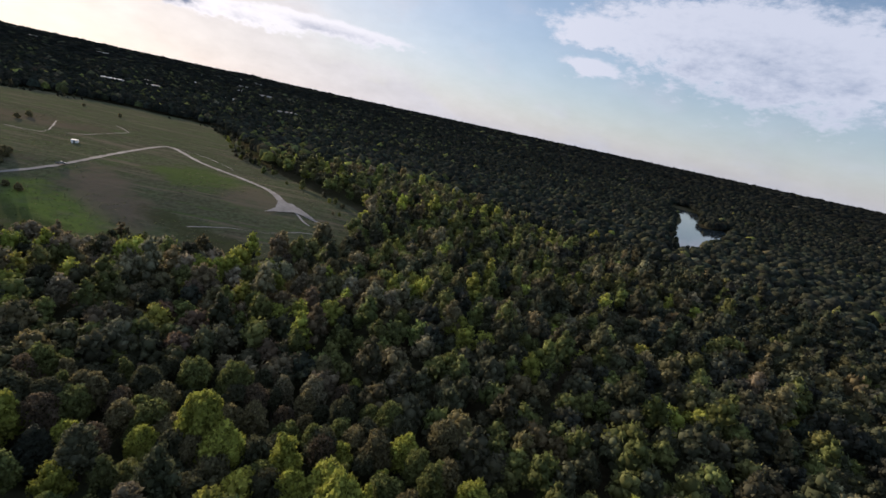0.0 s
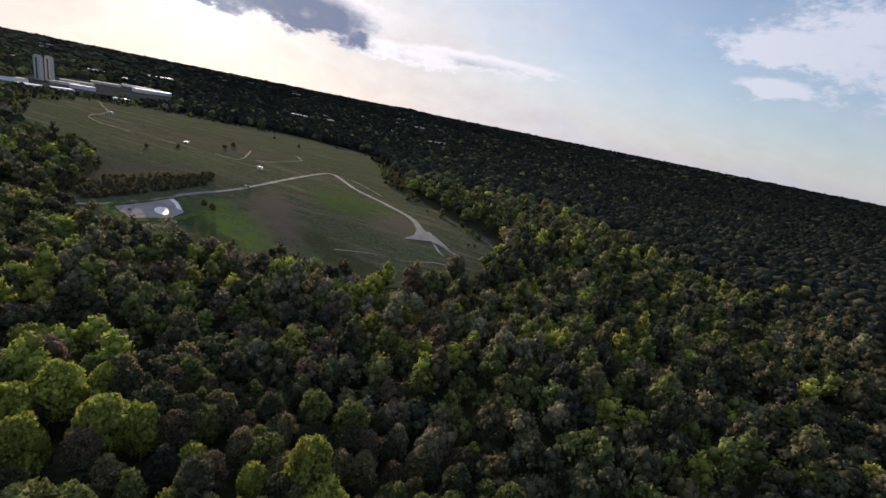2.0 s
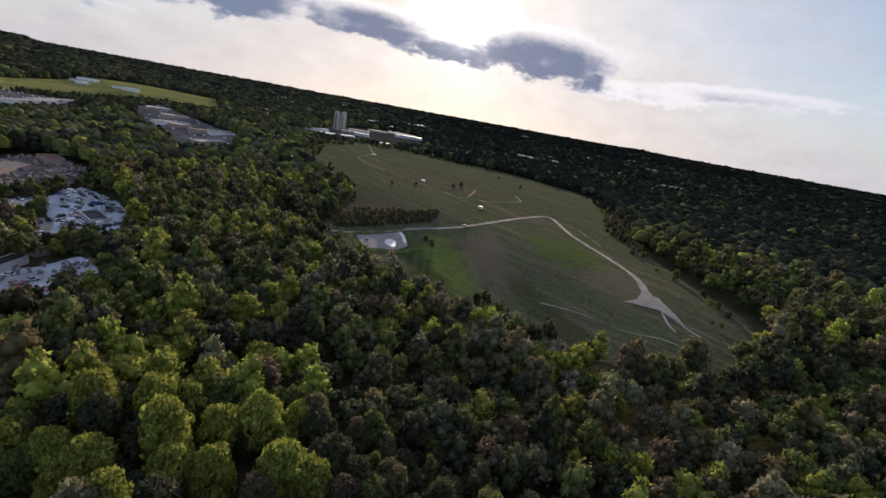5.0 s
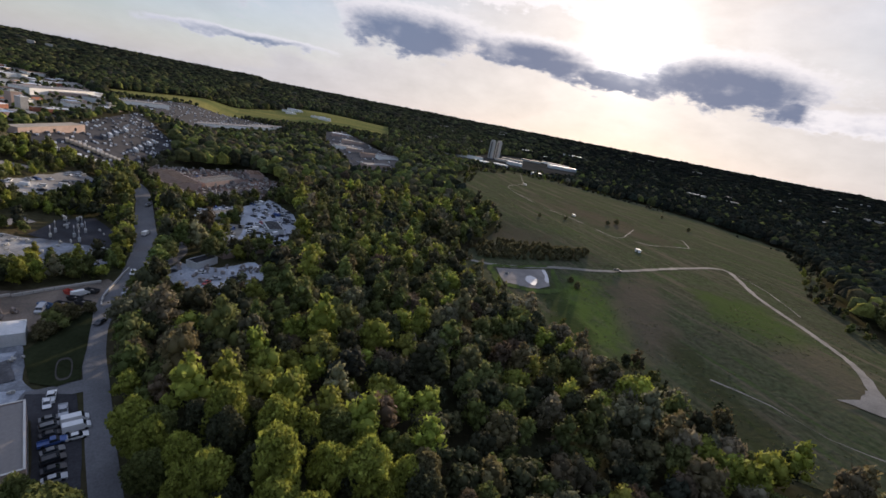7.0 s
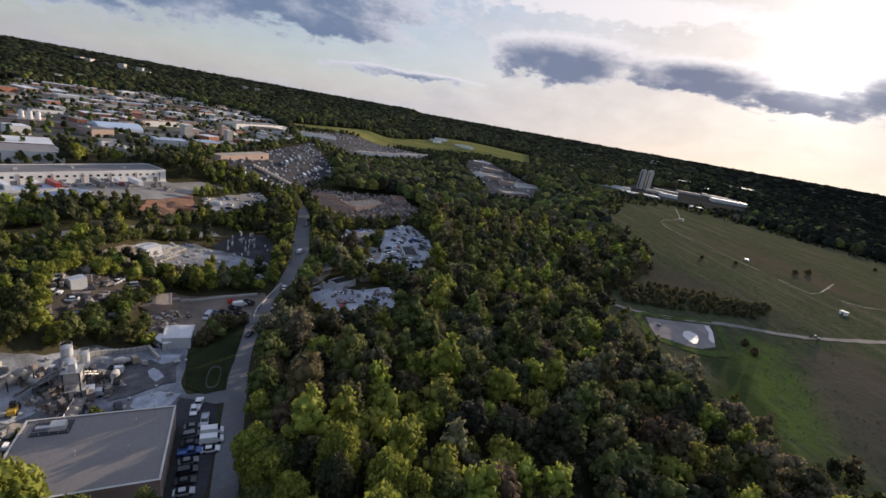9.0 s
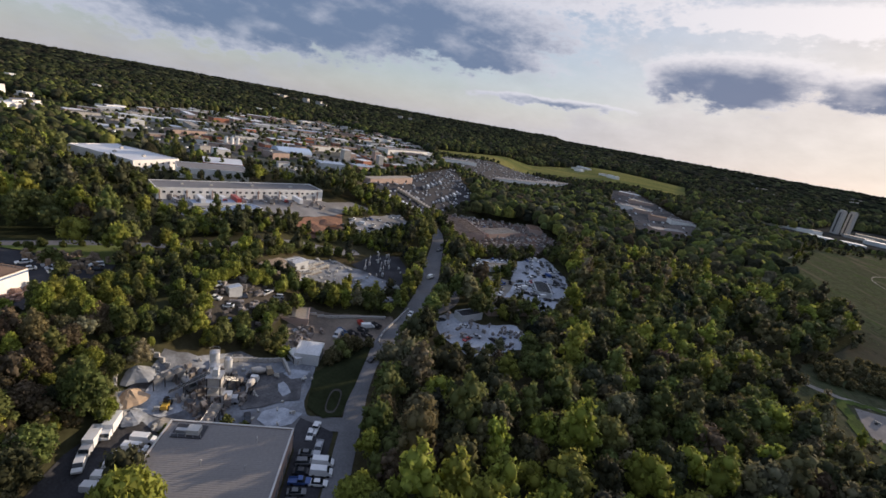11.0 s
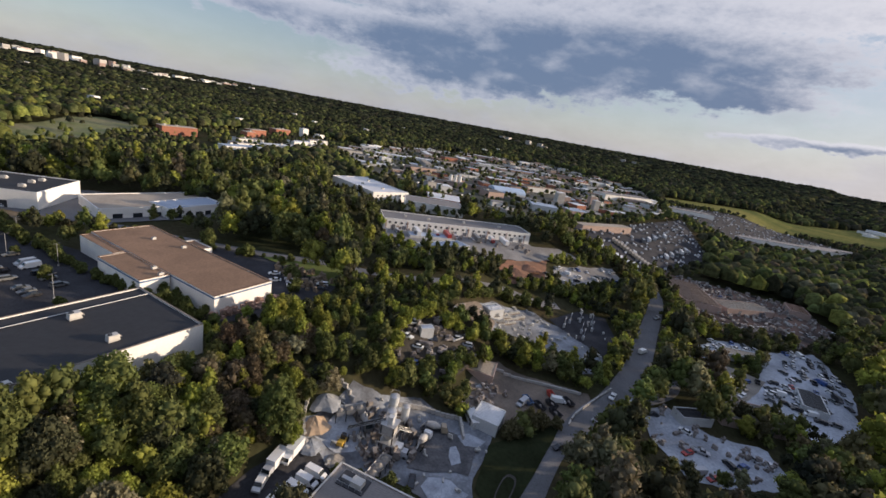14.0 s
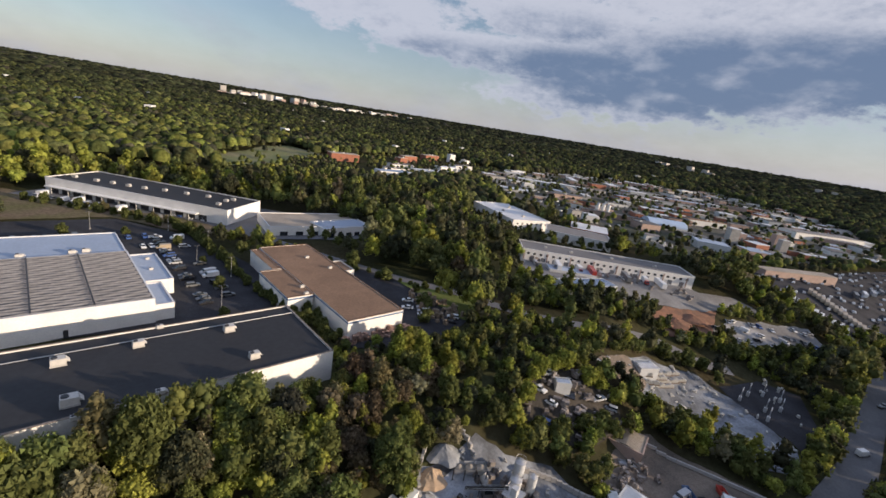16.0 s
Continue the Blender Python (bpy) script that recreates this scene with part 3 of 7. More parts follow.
CLEARINGS = [FIELD, YARD_NORTH, LAKE, YARD_PLANT, YARD_SHED, YARD_STONE, YARD_POWER, YARD_JUNK, YARD_SCRAP, YARD_ROAD, YARD_CARS, YARD_ARM, YARD_ARM_TWO, YARD_RED, LOT_EAST, LOT_TRUCKS, LOT_BROWN,
             LOT_STORE, DOCK, LOT_BUSES, PARK, STRIP, STRIP_MALL, WORKS, GRASS_OVAL, BACK_YARD, DOCK_FRONT, RED_BANK, LOT_BANK] + BUILT


def grown(poly, d):
    """The outline pushed outwards by about d."""
    c = Vector((sum(p[0] for p in poly) / len(poly), sum(p[1] for p in poly) / len(poly)))
    return [tuple(Vector(p) + (Vector(p) - c).normalized() * d) for p in poly]


def wooded(x, y):
    ok = np.ones(len(x), bool)
    wx = x + 3 * np.sin(y * 0.05) + 2 * np.sin(y * 0.13 + x * 0.07)
    wy = y + 3 * np.sin(x * 0.06 + 1) + 2 * np.sin(x * 0.17 + y * 0.05)
    ok &= ~inside(grown(FIELD, 4.0), wx, wy)
    for poly in CLEARINGS[1:]:
        ok &= ~inside(grown(poly, 12.0 if poly is LAKE else 1.0), x, y)
    ok &= ~near_line(ROAD, x, y, 6.2) & ~near_line(BACK_ROAD, x, y, 8) & ~near_line(TRACK, x, y, 6)
    rng = np.random.default_rng(len(x))
    ok &= ~(inside(TOWN, x, y) & (rng.random(len(x)) < 0.74))
    ok &= ~(inside(SOUTH_FIELD, x, y) & (rng.random(len(x)) < 0.90))
    ok &= ~(inside(BRICK_QUARTER, x, y) & (rng.random(len(x)) < 0.72))
    return ok


def growth(x, y):
    """How tall the trees stand: low scrub on the sunny side of yards and clearings, full height elsewhere."""
    tall = np.ones(len(x))
    for poly in [YARD_NORTH, YARD_PLANT, YARD_SHED, YARD_STONE, YARD_POWER, YARD_JUNK, YARD_SCRAP, YARD_ROAD, YARD_CARS, YARD_ARM, YARD_RED, DOCK, LOT_BUSES, PARK, TOWN, STRIP, STRIP_MALL, WORKS, LAKE] + BUILT[5:]:
        for k in (0.05, 0.10, 0.15):
            moved = [(px + (-50 - px) * k, py + (35 - py) * k) for px, py in poly]
            tall[inside(moved, x, y)] = 0.52
    tall[(x < -150) & (x > -330) & (y < 4) & (y > -100)] = 0.55
    tall[inside(TOWN, x, y)] = 0.5
    tall[(x > -175) & (x < -108) & (y < -46) & (y > -100)] = 0.55
    tall[(x >= -108) & (x < 10) & (y < -40) & (y > -100)] = 0.72
    tall[(x >= -80) & (x < 10) & (y < -36) & (y > -100)] = 0.92
    tall[(x > -140) & (x < -100) & (y < -70) & (y > -110)] = 0.32
    tall[(x > -215) & (x < -150) & (y < -52) & (y > -95)] = 0.42
    tall[inside(SOUTH_FRONT, x, y)] = 0.42
    tall[inside(DOCK_BANK, x, y)] = 0.42
    wall_row = near_line([(-104, -63), (5, -34)], x, y, 8)
    tall[wall_row] = np.interp(x[wall_row], [-104, -86, -72, 5], [0.70, 0.80, 1.12, 1.25])
    tall[inside([(-205, -95), (-255, -100), (-264, -162), (-238, -182), (-205, -140)], x, y)] = 0.58
    tall[inside(BRICK_QUARTER, x, y) | inside(SOUTH_FIELD, x, y)] = 0.55
    return tall

# ---------------------------------------------------------------- trees
def ico():
    bm = bmesh.new()
    bmesh.ops.create_icosphere(bm, subdivisions=1, radius=1.0)
    v = np.array([p.co for p in bm.verts])
    f = np.array([[p.index for p in q.verts] for q in bm.faces])
    bm.free()
    return v, f


ICO0 = ico()


def lobes(rng, shape, count):
    """Centres and radii of the rounded masses that a crown is made of; the crown is about 1 wide to each side and stands on z = 0."""
    out = []
    tall = {"round": 1.45, "tall": 2.3, "broad": 1.15, "cone": 2.6}[shape]
    for i in range(count):
        t = (i + 0.5) / count
        a = i * 2.39996 + rng.uniform(-0.4, 0.4)
        if shape == "cone":
            r = (1 - t) * 0.62
            out.append((r * math.cos(a), r * math.sin(a), 0.25 + t * tall * 0.86, 0.42 * (1 - t) + 0.16))
        else:
            lift = t ** 0.8
            swell = math.sin(math.pi * (0.28 + 0.62 * lift)) if shape != "tall" else math.sin(math.pi * (0.30 + 0.66 * lift))
            r = 0.66 * swell * rng.uniform(0.8, 1.1)
            out.append((r * math.cos(a), r * math.sin(a), 0.30 + lift * tall * 0.80 + rng.uniform(-0.08, 0.08), rng.uniform(0.22, 0.46) * min(1.0, (13 / count) ** 0.45) * (1.0 if shape != "tall" else 0.88)))
    if shape != "cone":
        out.append((0, 0, tall * 0.5, 0.62))
        out.append((rng.uniform(-0.15, 0.15), rng.uniform(-0.15, 0.15), tall * 0.86, 0.36))
        out.append((rng.uniform(-0.2, 0.2), rng.uniform(-0.2, 0.2), tall * 1.03, 0.23))
    return np.array(out)


def crown(seed, shape, count, cards, size, core=ICO0, fill=0.86, open_crown=False):
    """Vertices and triangles of a crown: leafy sprays over lobes, round a rough inner mass."""
    rng = np.random.default_rng(seed)
    lob = lobes(rng, shape, count)
    vs, fs, n = [], [], 0
    if not open_crown:
        for x, y, z, r in lob:
            v = core[0] * (r * fill) * rng.uniform(0.82, 1.12, (len(core[0]), 1)) + (x, y, z)
            vs.append(v)
            fs.append(core[1] + n)
            n += len(v)
    if cards:
        area = lob[:, 3] ** 2
        pick = rng.choice(len(lob), cards * 3, p=area / area.sum())
        d = rng.normal(size=(cards * 3, 3))
        d[:, 2] += 0.25
        d /= np.linalg.norm(d, axis=1)[:, None]
        c = lob[pick, :3] + d * lob[pick, 3][:, None] * rng.uniform(0.84, 1.26, (cards * 3, 1))
        gap = np.linalg.norm(c[:, None] - lob[None, :, :3], axis=2) / lob[None, :, 3]
        gap[np.arange(len(c)), pick] = 9
        keep = np.where(gap.min(1) > 0.86)[0][:cards]
        c, d = c[keep], d[keep]
        m = len(c)
        nrm = d + rng.normal(size=(m, 3)) * 0.75
        nrm /= np.linalg.norm(nrm, axis=1)[:, None]
        t = np.cross(nrm, rng.normal(size=(m, 3)))
        t /= np.linalg.norm(t, axis=1)[:, None]
        b = np.cross(nrm, t)
        s = size * rng.uniform(0.6, 1.35, (m, 1))
        spray = [c + (t * p + b * q) * s * rng.uniform(0.55, 1.0, (m, 1)) + nrm * s * w for p, q, w in ((-1, -0.7, -0.2), (1, -0.6, 0.2), (0.1, 1.1, -0.1))]
        v = np.stack(spray, 1).reshape(-1, 3)
        vs.append(v)
        fs.append(n + np.arange(m * 3).reshape(-1, 3))
    return np.concatenate(vs), np.concatenate(fs)


def leaf_mesh(name, v, f, tint, mat=None):
    me = bpy.data.meshes.new(name)
    me.vertices.add(len(v))
    me.vertices.foreach_set("co", np.ascontiguousarray(v, np.float32).ravel())
    me.loops.add(len(f) * 3)
    me.loops.foreach_set("vertex_index", np.ascontiguousarray(f, np.int32).ravel())
    me.polygons.add(len(f))
    me.polygons.foreach_set("loop_start", np.arange(0, len(f) * 3, 3, dtype=np.int32))
    me.update(calc_edges=True)
    a = me.attributes.new("tint", "FLOAT_COLOR", "POINT")
    if np.ndim(tint) == 1:
        tint = np.tile(tint, (len(v), 1))
    a.data.foreach_set("color", np.concatenate([tint, np.ones((len(v), 1))], 1).astype(np.float32).ravel())
    me.materials.append(mat or LEAVES)
    return me


# deep and pine also hold the shade put into the darker woods
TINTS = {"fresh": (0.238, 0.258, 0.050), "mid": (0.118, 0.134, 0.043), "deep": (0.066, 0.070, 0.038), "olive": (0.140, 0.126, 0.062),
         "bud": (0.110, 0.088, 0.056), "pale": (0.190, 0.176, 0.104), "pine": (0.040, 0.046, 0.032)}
NAMES = list(TINTS)
PALETTE = np.array([TINTS[n] for n in NAMES])
BARE_SLOPE = [(-108, -56), (-126, -70), (-146, -68), (-150, -58), (-142, -49), (-116, -44)]


def wood_mix(rng, x, y):
    """Which tints the woods have where: bright poplars by the road, dull ones in the valley, budding trees on the
    slope, cloud shade put into the north and east.
    """
    n = len(x)
    w = np.tile(np.array([0.15, 0.40, 0.26, 0.12, 0.012, 0.04, 0.02]), (n, 1))
    road = np.exp(-((x + 125) / 36) ** 2 - ((y - 62) / 30) ** 2) + np.exp(-((x + 30) / 32) ** 2 - ((y - 78) / 17) ** 2)
    w[:, 0] += 1.6 * road
    south = sst(-20, -50, y)
    w[:, 0] += (0.08 + 0.34 * sst(-190, -110, x)) * south
    w[:, 1] += 0.4 * south
    w[:, 2] += 0.35 * south * sst(-110, -190, x)
    w[:, 3:5] *= 1 - 0.8 * south[:, None]
    valley = np.exp(-((x + 95) / 60) ** 2 - ((y - 120) / 50) ** 2)
    w[:, 2] += 1.2 * valley
    w[:, 3] += 0.25 * valley
    w[:, 4] += 0.45 * valley
    w[:, 5] += 0.16 * valley
    # cloud shade put into darker tints, on the slopes towards the lake and in the hollow north of the meadow
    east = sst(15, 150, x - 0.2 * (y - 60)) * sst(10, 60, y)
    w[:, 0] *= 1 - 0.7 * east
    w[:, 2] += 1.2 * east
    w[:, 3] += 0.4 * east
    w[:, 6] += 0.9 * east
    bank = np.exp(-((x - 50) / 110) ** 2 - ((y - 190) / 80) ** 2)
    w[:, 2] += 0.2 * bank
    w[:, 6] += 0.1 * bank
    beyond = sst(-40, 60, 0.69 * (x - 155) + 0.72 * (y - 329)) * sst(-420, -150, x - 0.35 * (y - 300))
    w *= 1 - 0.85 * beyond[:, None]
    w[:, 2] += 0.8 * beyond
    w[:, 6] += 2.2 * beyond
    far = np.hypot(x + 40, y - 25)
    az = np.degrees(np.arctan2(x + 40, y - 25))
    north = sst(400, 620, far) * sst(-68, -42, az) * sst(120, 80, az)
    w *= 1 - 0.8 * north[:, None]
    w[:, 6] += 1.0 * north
    rim = np.exp(-((x + 130) / 110) ** 2 - ((y - 188) / 24) ** 2)
    w[:, 5] += 0.9 * rim
    w[:, 0] += 0.25 * rim
    w[:, 3] += 0.3 * rim
    # fresh green by yards and slope; sunlit brightness also put into these tints
    yards = (x < -150) & (x > -430) & (y < 8) & (y > -100)
    w[yards, 0] += 0.55
    w[yards, 1] += 0.4
    slope = (x > -105) & (y < -36) & (y > -84)
    w[slope, 0] += 0.4
    w[slope, 1] += 0.6
    bare = inside(BARE_SLOPE, x, y)
    w[bare] = (0.18, 0.28, 0.05, 0.32, 0.26, 0.05, 0.02)
    w /= w.sum(1)[:, None]
    r = rng.random(n)[:, None]
    return np.minimum((w.cumsum(1) < r).sum(1), len(NAMES) - 1)


def scatter(rng, x0, x1, y0, y1, gap):
    xs, ys = np.meshgrid(np.arange(x0, x1, gap), np.arange(y0, y1, gap * 0.87))
    xs[1::2] += gap / 2
    x, y = (xs + rng.uniform(-0.42, 0.42, xs.shape) * gap).ravel(), (ys + rng.uniform(-0.42, 0.42, ys.shape) * gap).ravel()
    ok = wooded(x, y)
    return x[ok], y[ok]


def in_view(x, y, margin=14.0):
    """The wide sector that the flight looks over; the rest behind stays open ground."""
    a = (np.degrees(np.arctan2(-(x + 40), y - 25)) + 70) % 360
    return (a > 70 - 47 - margin) & (a < 70 + 202 + margin)


def woods(name, label, rng, x, y, protos, radius, jitter, sink, mat=None, tone=1.0, dull=0.0):
    """One joined mesh of many trees."""
    which = rng.integers(0, len(protos), len(x))
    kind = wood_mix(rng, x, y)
    base, tall_here = height(x, y), growth(x, y)
    vs, fs, ts, n = [], [], [], 0
    for i in range(len(protos)):
        sel = np.where(which == i)[0]
        if not len(sel):
            continue
        v, f = protos[i]
        m = len(sel)
        r = radius * rng.uniform(1 - jitter, 1 + jitter, (m, 1)) * tall_here[sel][:, None]
        tall = r * rng.uniform(0.95, 1.3, (m, 1))
        a = rng.uniform(0, 6.283, (m, 1))
        c, s = np.cos(a), np.sin(a)
        px = (v[None, :, 0] * c - v[None, :, 1] * s) * r + x[sel][:, None]
        py = (v[None, :, 0] * s + v[None, :, 1] * c) * r + y[sel][:, None]
        pz = v[None, :, 2] * tall + base[sel][:, None] + sink * r / radius
        vs.append(np.stack([px, py, pz], -1).reshape(-1, 3))
        fs.append((f[None] + (np.arange(m) * len(v))[:, None, None] + n).reshape(-1, 3))
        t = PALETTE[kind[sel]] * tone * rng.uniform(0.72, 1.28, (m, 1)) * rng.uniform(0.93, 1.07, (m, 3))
        ts.append(np.repeat(t, len(v), 0))
        n += m * len(v)
    tint = np.concatenate(ts)
    # haze put into the far tints: pulled towards grey-blue by dull
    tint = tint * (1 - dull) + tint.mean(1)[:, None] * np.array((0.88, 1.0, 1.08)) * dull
    me = leaf_mesh(name, np.concatenate(vs), np.concatenate(fs), tint, mat)
    if mat:
        me.polygons.foreach_set("use_smooth", np.ones(len(me.polygons), bool))
    return tagged(new(name, me), label, "woods", "", "stuff")


SHAPES = ["round", "tall", "broad", "round", "round", "broad"]
RISE = {"fresh": 1.12, "mid": 0.97, "deep": 0.90, "olive": 0.95, "bud": 0.95, "pale": 1.10, "pine": 1.0}


def near_trees(x, y):
    """Single trees with trunk, limbs and a leafy crown."""
    rng = np.random.default_rng(11)
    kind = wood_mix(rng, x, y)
    made = {}
    words = {"fresh": "tall broadleaf tree with fresh yellow-green leaves", "mid": "broadleaf tree in full mid-green leaf", "deep": "dark green broadleaf tree in dense woods",
             "olive": "olive green tree with dull young leaves", "bud": "budding tree with thin reddish brown twigs", "pale": "pale silvery green tree in young leaf", "pine": "dark green conifer with a narrow crown"}
    for px, py, q, grow in zip(x, y, kind, growth(x, y)):
        name = NAMES[q]
        var = int(rng.integers(0, 5))
        shape = "cone" if name == "pine" else SHAPES[(var + q) % 6]
        key = (name, var)
        r = rng.uniform(4.3, 5.9) * (1.2 if name == "fresh" else 1.0) * (0.8 if shape in ("tall", "cone") else 1.0)
        z = level(px, py)
        m = pose(px, py, z - 0.3, 0, 0, rng.uniform(0, 360))
        if key in made:
            ob = copy_thing(made[key], m)
            k = rng.uniform(0.76, 1.24) * grow
            ob.scale = (k, k, k * RISE[name] * rng.uniform(0.88, 1.14))
            continue
        t = new("tree")
        tagged(t, words[name], "tree", "trees of the near woods")
        bole = rng.uniform(2.6, 4.6)
        tall = {"round": 1.45, "tall": 2.3, "broad": 1.15, "cone": 2.6}[shape] * r
        rise = min(1.3, (rng.uniform(14.5, 17.0) - bole) / tall)
        bole = max(bole, 15.0 - tall * rise)
        b = Build()
        b.rod((0, 0, 0), (0.15, 0.1, bole + r * 0.8), 0.34, 0.2, 7)
        for i in range(6):
            a = i * 2.4 + var
            b.rod((0.1, 0.08, bole - 0.6 + 0.5 * i), (math.cos(a) * r * 0.6, math.sin(a) * r * 0.6, bole + r * (0.35 + 0.13 * i)), 0.14, 0.05, 5)
        part("trunk", b, BARK, t)
        thin = name == "bud"
        v, f = crown(100 + q * 10 + var, shape, 32, 2100, 0.060 if thin else 0.080, ICO0, 0.36 if thin else 0.76)
        c = new("crown", leaf_mesh("crown", v * (r, r, r * rise) + (0, 0, bole - r * 0.15), f, np.array(PALETTE[q]) * (0.86 + 0.07 * var)))
        c.parent = t
        t.matrix_world = m
        t.scale = (grow,) * 3
        made[key] = t


def plant_woods():
    rng = np.random.default_rng(5)
    # single trees: the ring of wood round the flight that its lens takes in nearest
    x, y = scatter(rng, -200, 160, -110, 200, 8.0)
    keep = in_view(x, y, 22) | (np.hypot(x + 40, y - 25) < 70)
    ring = np.hypot(x + 45, (y - 32) * 0.95)
    order = np.argsort(np.where(keep & (ring > 50), ring, 9999))
    first = order[:300]
    near_trees(x[first], y[first])
    taken = np.zeros(len(x), bool)
    taken[first] = True
    under = ~taken & keep & (ring <= 50)
    rest = ~taken & keep & (ring > 50)
    ox, oy = scatter(rng, -480, 440, -330, 460, 8.2)
    box = (ox > -200) & (ox < 160) & (oy > -110) & (oy < 200)
    r = np.hypot(ox + 40, oy - 25)
    one = ~box & (r < 250) & in_view(ox, oy, 20)
    two = ~box & (r >= 250) & (r < 430) & in_view(ox, oy, 18)
    full = [crown(40 + i, SHAPES[i % 6], 12, 240, 0.125, ICO0, 0.86) for i in range(8)]
    half = [crown(50 + i, SHAPES[i % 6], 3, 105, 0.18, ICO0, 0.90) for i in range(8)]
    near_below = [crown(80 + i, SHAPES[i % 6], 22, 900, 0.090, ICO0, 0.82) for i in range(8)]
    words = "dense mixed green broadleaf woods in spring leaf"
    woods("woods", words, rng, np.concatenate([x[rest], ox[one]]), np.concatenate([y[rest], oy[one]]), full, 5.1, 0.26, 4.8)
    woods("woods", "mixed green woods round the meadow and yards", rng, ox[two], oy[two], half, 5.2, 0.26, 4.8)
    woods("woods", "green woods below the flight", rng, x[under], y[under], near_below, 5.0, 0.25, 4.6)
    # low trees and scrub that fill the gaps between the yards
    sx, sy = scatter(rng, -460, -95, -112, 60, 5.8)
    fill = (growth(sx, sy) < 1) & ((sy < 5) | (sx < -240))
    close = fill & (sx > -170) & (sy < -30)
    fill &= ~close
    woods("scrub", "low green scrub and young trees between the yards", rng, sx[fill], sy[fill], half, 6.4, 0.35, 1.2)
    woods("scrub", "low green trees below the terrace", rng, sx[close], sy[close], near_below, 6.0, 0.3, 1.2)
    sx, sy = scatter(rng, -160, -55, -84, -40, 6.5)
    woods("woods", "close young trees on the slope below the terrace", rng, sx, sy, near_below, 4.4, 0.3, 1.5)
    row = np.linspace(0, 1, 24)
    rx = np.concatenate([-100 + 104 * row, -98 + 104 * row]) + rng.uniform(-1.2, 1.2, 48)
    ry = np.concatenate([-62.5 + 28 * row, -56 + 28 * row]) + rng.uniform(-1.2, 1.2, 48)
    woods("woods", "row of sunlit green trees below the white warehouse wall", rng, rx, ry, near_below, 4.0, 0.25, 3.6)
    sx, sy = scatter(rng, -152, -92, -60, -34, 4.6)
    woods("scrub", "low green scrub at the foot of the slope", rng, sx, sy, near_below, 3.2, 0.35, 0.4)
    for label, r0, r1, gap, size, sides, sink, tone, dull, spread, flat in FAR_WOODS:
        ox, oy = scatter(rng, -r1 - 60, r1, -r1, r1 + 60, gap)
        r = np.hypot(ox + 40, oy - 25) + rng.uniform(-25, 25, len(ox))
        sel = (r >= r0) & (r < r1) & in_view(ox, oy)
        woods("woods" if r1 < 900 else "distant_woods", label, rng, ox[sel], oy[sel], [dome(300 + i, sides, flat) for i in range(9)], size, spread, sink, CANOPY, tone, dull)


# distance shade and haze put into the tints: tone darkens, dull greys and blues
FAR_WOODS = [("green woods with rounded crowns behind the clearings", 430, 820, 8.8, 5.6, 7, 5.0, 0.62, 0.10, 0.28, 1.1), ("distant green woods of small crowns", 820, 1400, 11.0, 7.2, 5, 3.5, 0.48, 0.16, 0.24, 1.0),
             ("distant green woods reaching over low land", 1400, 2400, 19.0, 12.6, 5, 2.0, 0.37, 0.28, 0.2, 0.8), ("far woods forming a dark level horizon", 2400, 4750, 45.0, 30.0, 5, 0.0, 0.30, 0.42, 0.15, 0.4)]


def dome(seed, sides, flat):
    """The uneven upper half of a crown seen from far off, about 1 wide to each side."""
    q = np.random.default_rng(seed)
    rings, faces = [], []
    for r, z in ((0.95, 0.1), (0.82, 0.85)):
        a = (np.arange(sides) + q.uniform(-0.3, 0.3, sides)) * 2 * math.pi / sides + q.uniform(0, 1)
        k = q.uniform(0.75, 1.2, sides)
        rings.append(np.stack([np.cos(a) * r * k, np.sin(a) * r * k, z * q.uniform(0.8, 1.2, sides)], -1))
    rings.append(np.array([[q.uniform(-0.3, 0.3), q.uniform(-0.3, 0.3), q.uniform(1.15, 1.5)]]))
    for i in range(sides):
        j = (i + 1) % sides
        faces += [(i, j, sides + j), (i, sides + j, sides + i), (sides + i, sides + j, 2 * sides)]
    return np.concatenate(rings) * (1, 1, flat), np.array(faces)


def shrub_line(name, label, points, gap, r, seed, group):
    """Single shrubs in a row, each with its stems and leaves."""
    rng = np.random.default_rng(seed)
    first = None
    for p in curve_points([(x, y, 0) for x, y in points], gap):
        x, y = p.x + rng.uniform(-1.4, 1.4), p.y + rng.uniform(-1.4, 1.4)
        m = pose(x, y, level(x, y), 0, 0, rng.uniform(0, 360))
        if first is None:
            first = new(name)
            tagged(first, label, "shrub" if "shrub" in name else "tree", group)
            b = Build()
            for i in range(4):
                a = i * 1.6
                b.rod((0, 0, 0), (math.cos(a) * r * 0.4, math.sin(a) * r * 0.4, r), 0.09, 0.03, 5)
            part("stem", b, BARK, first)
            v, f = crown(seed, "round", 7, 420, 0.17, ICO0, 0.85)
            c = new("foliage", leaf_mesh("foliage", v * (r, r, r * 1.1) + (0, 0, r * 0.1), f, PALETTE[int(rng.integers(0, 2)) if seed % 2 else 3]))
            c.parent = first
            first.matrix_world = m
        else:
            ob = copy_thing(first, m)
            k = rng.uniform(0.7, 1.3)
            ob.scale = (k, k, k * rng.uniform(0.85, 1.15))

# ---------------------------------------------------------------- buildings
ROOF_UNIT = {}


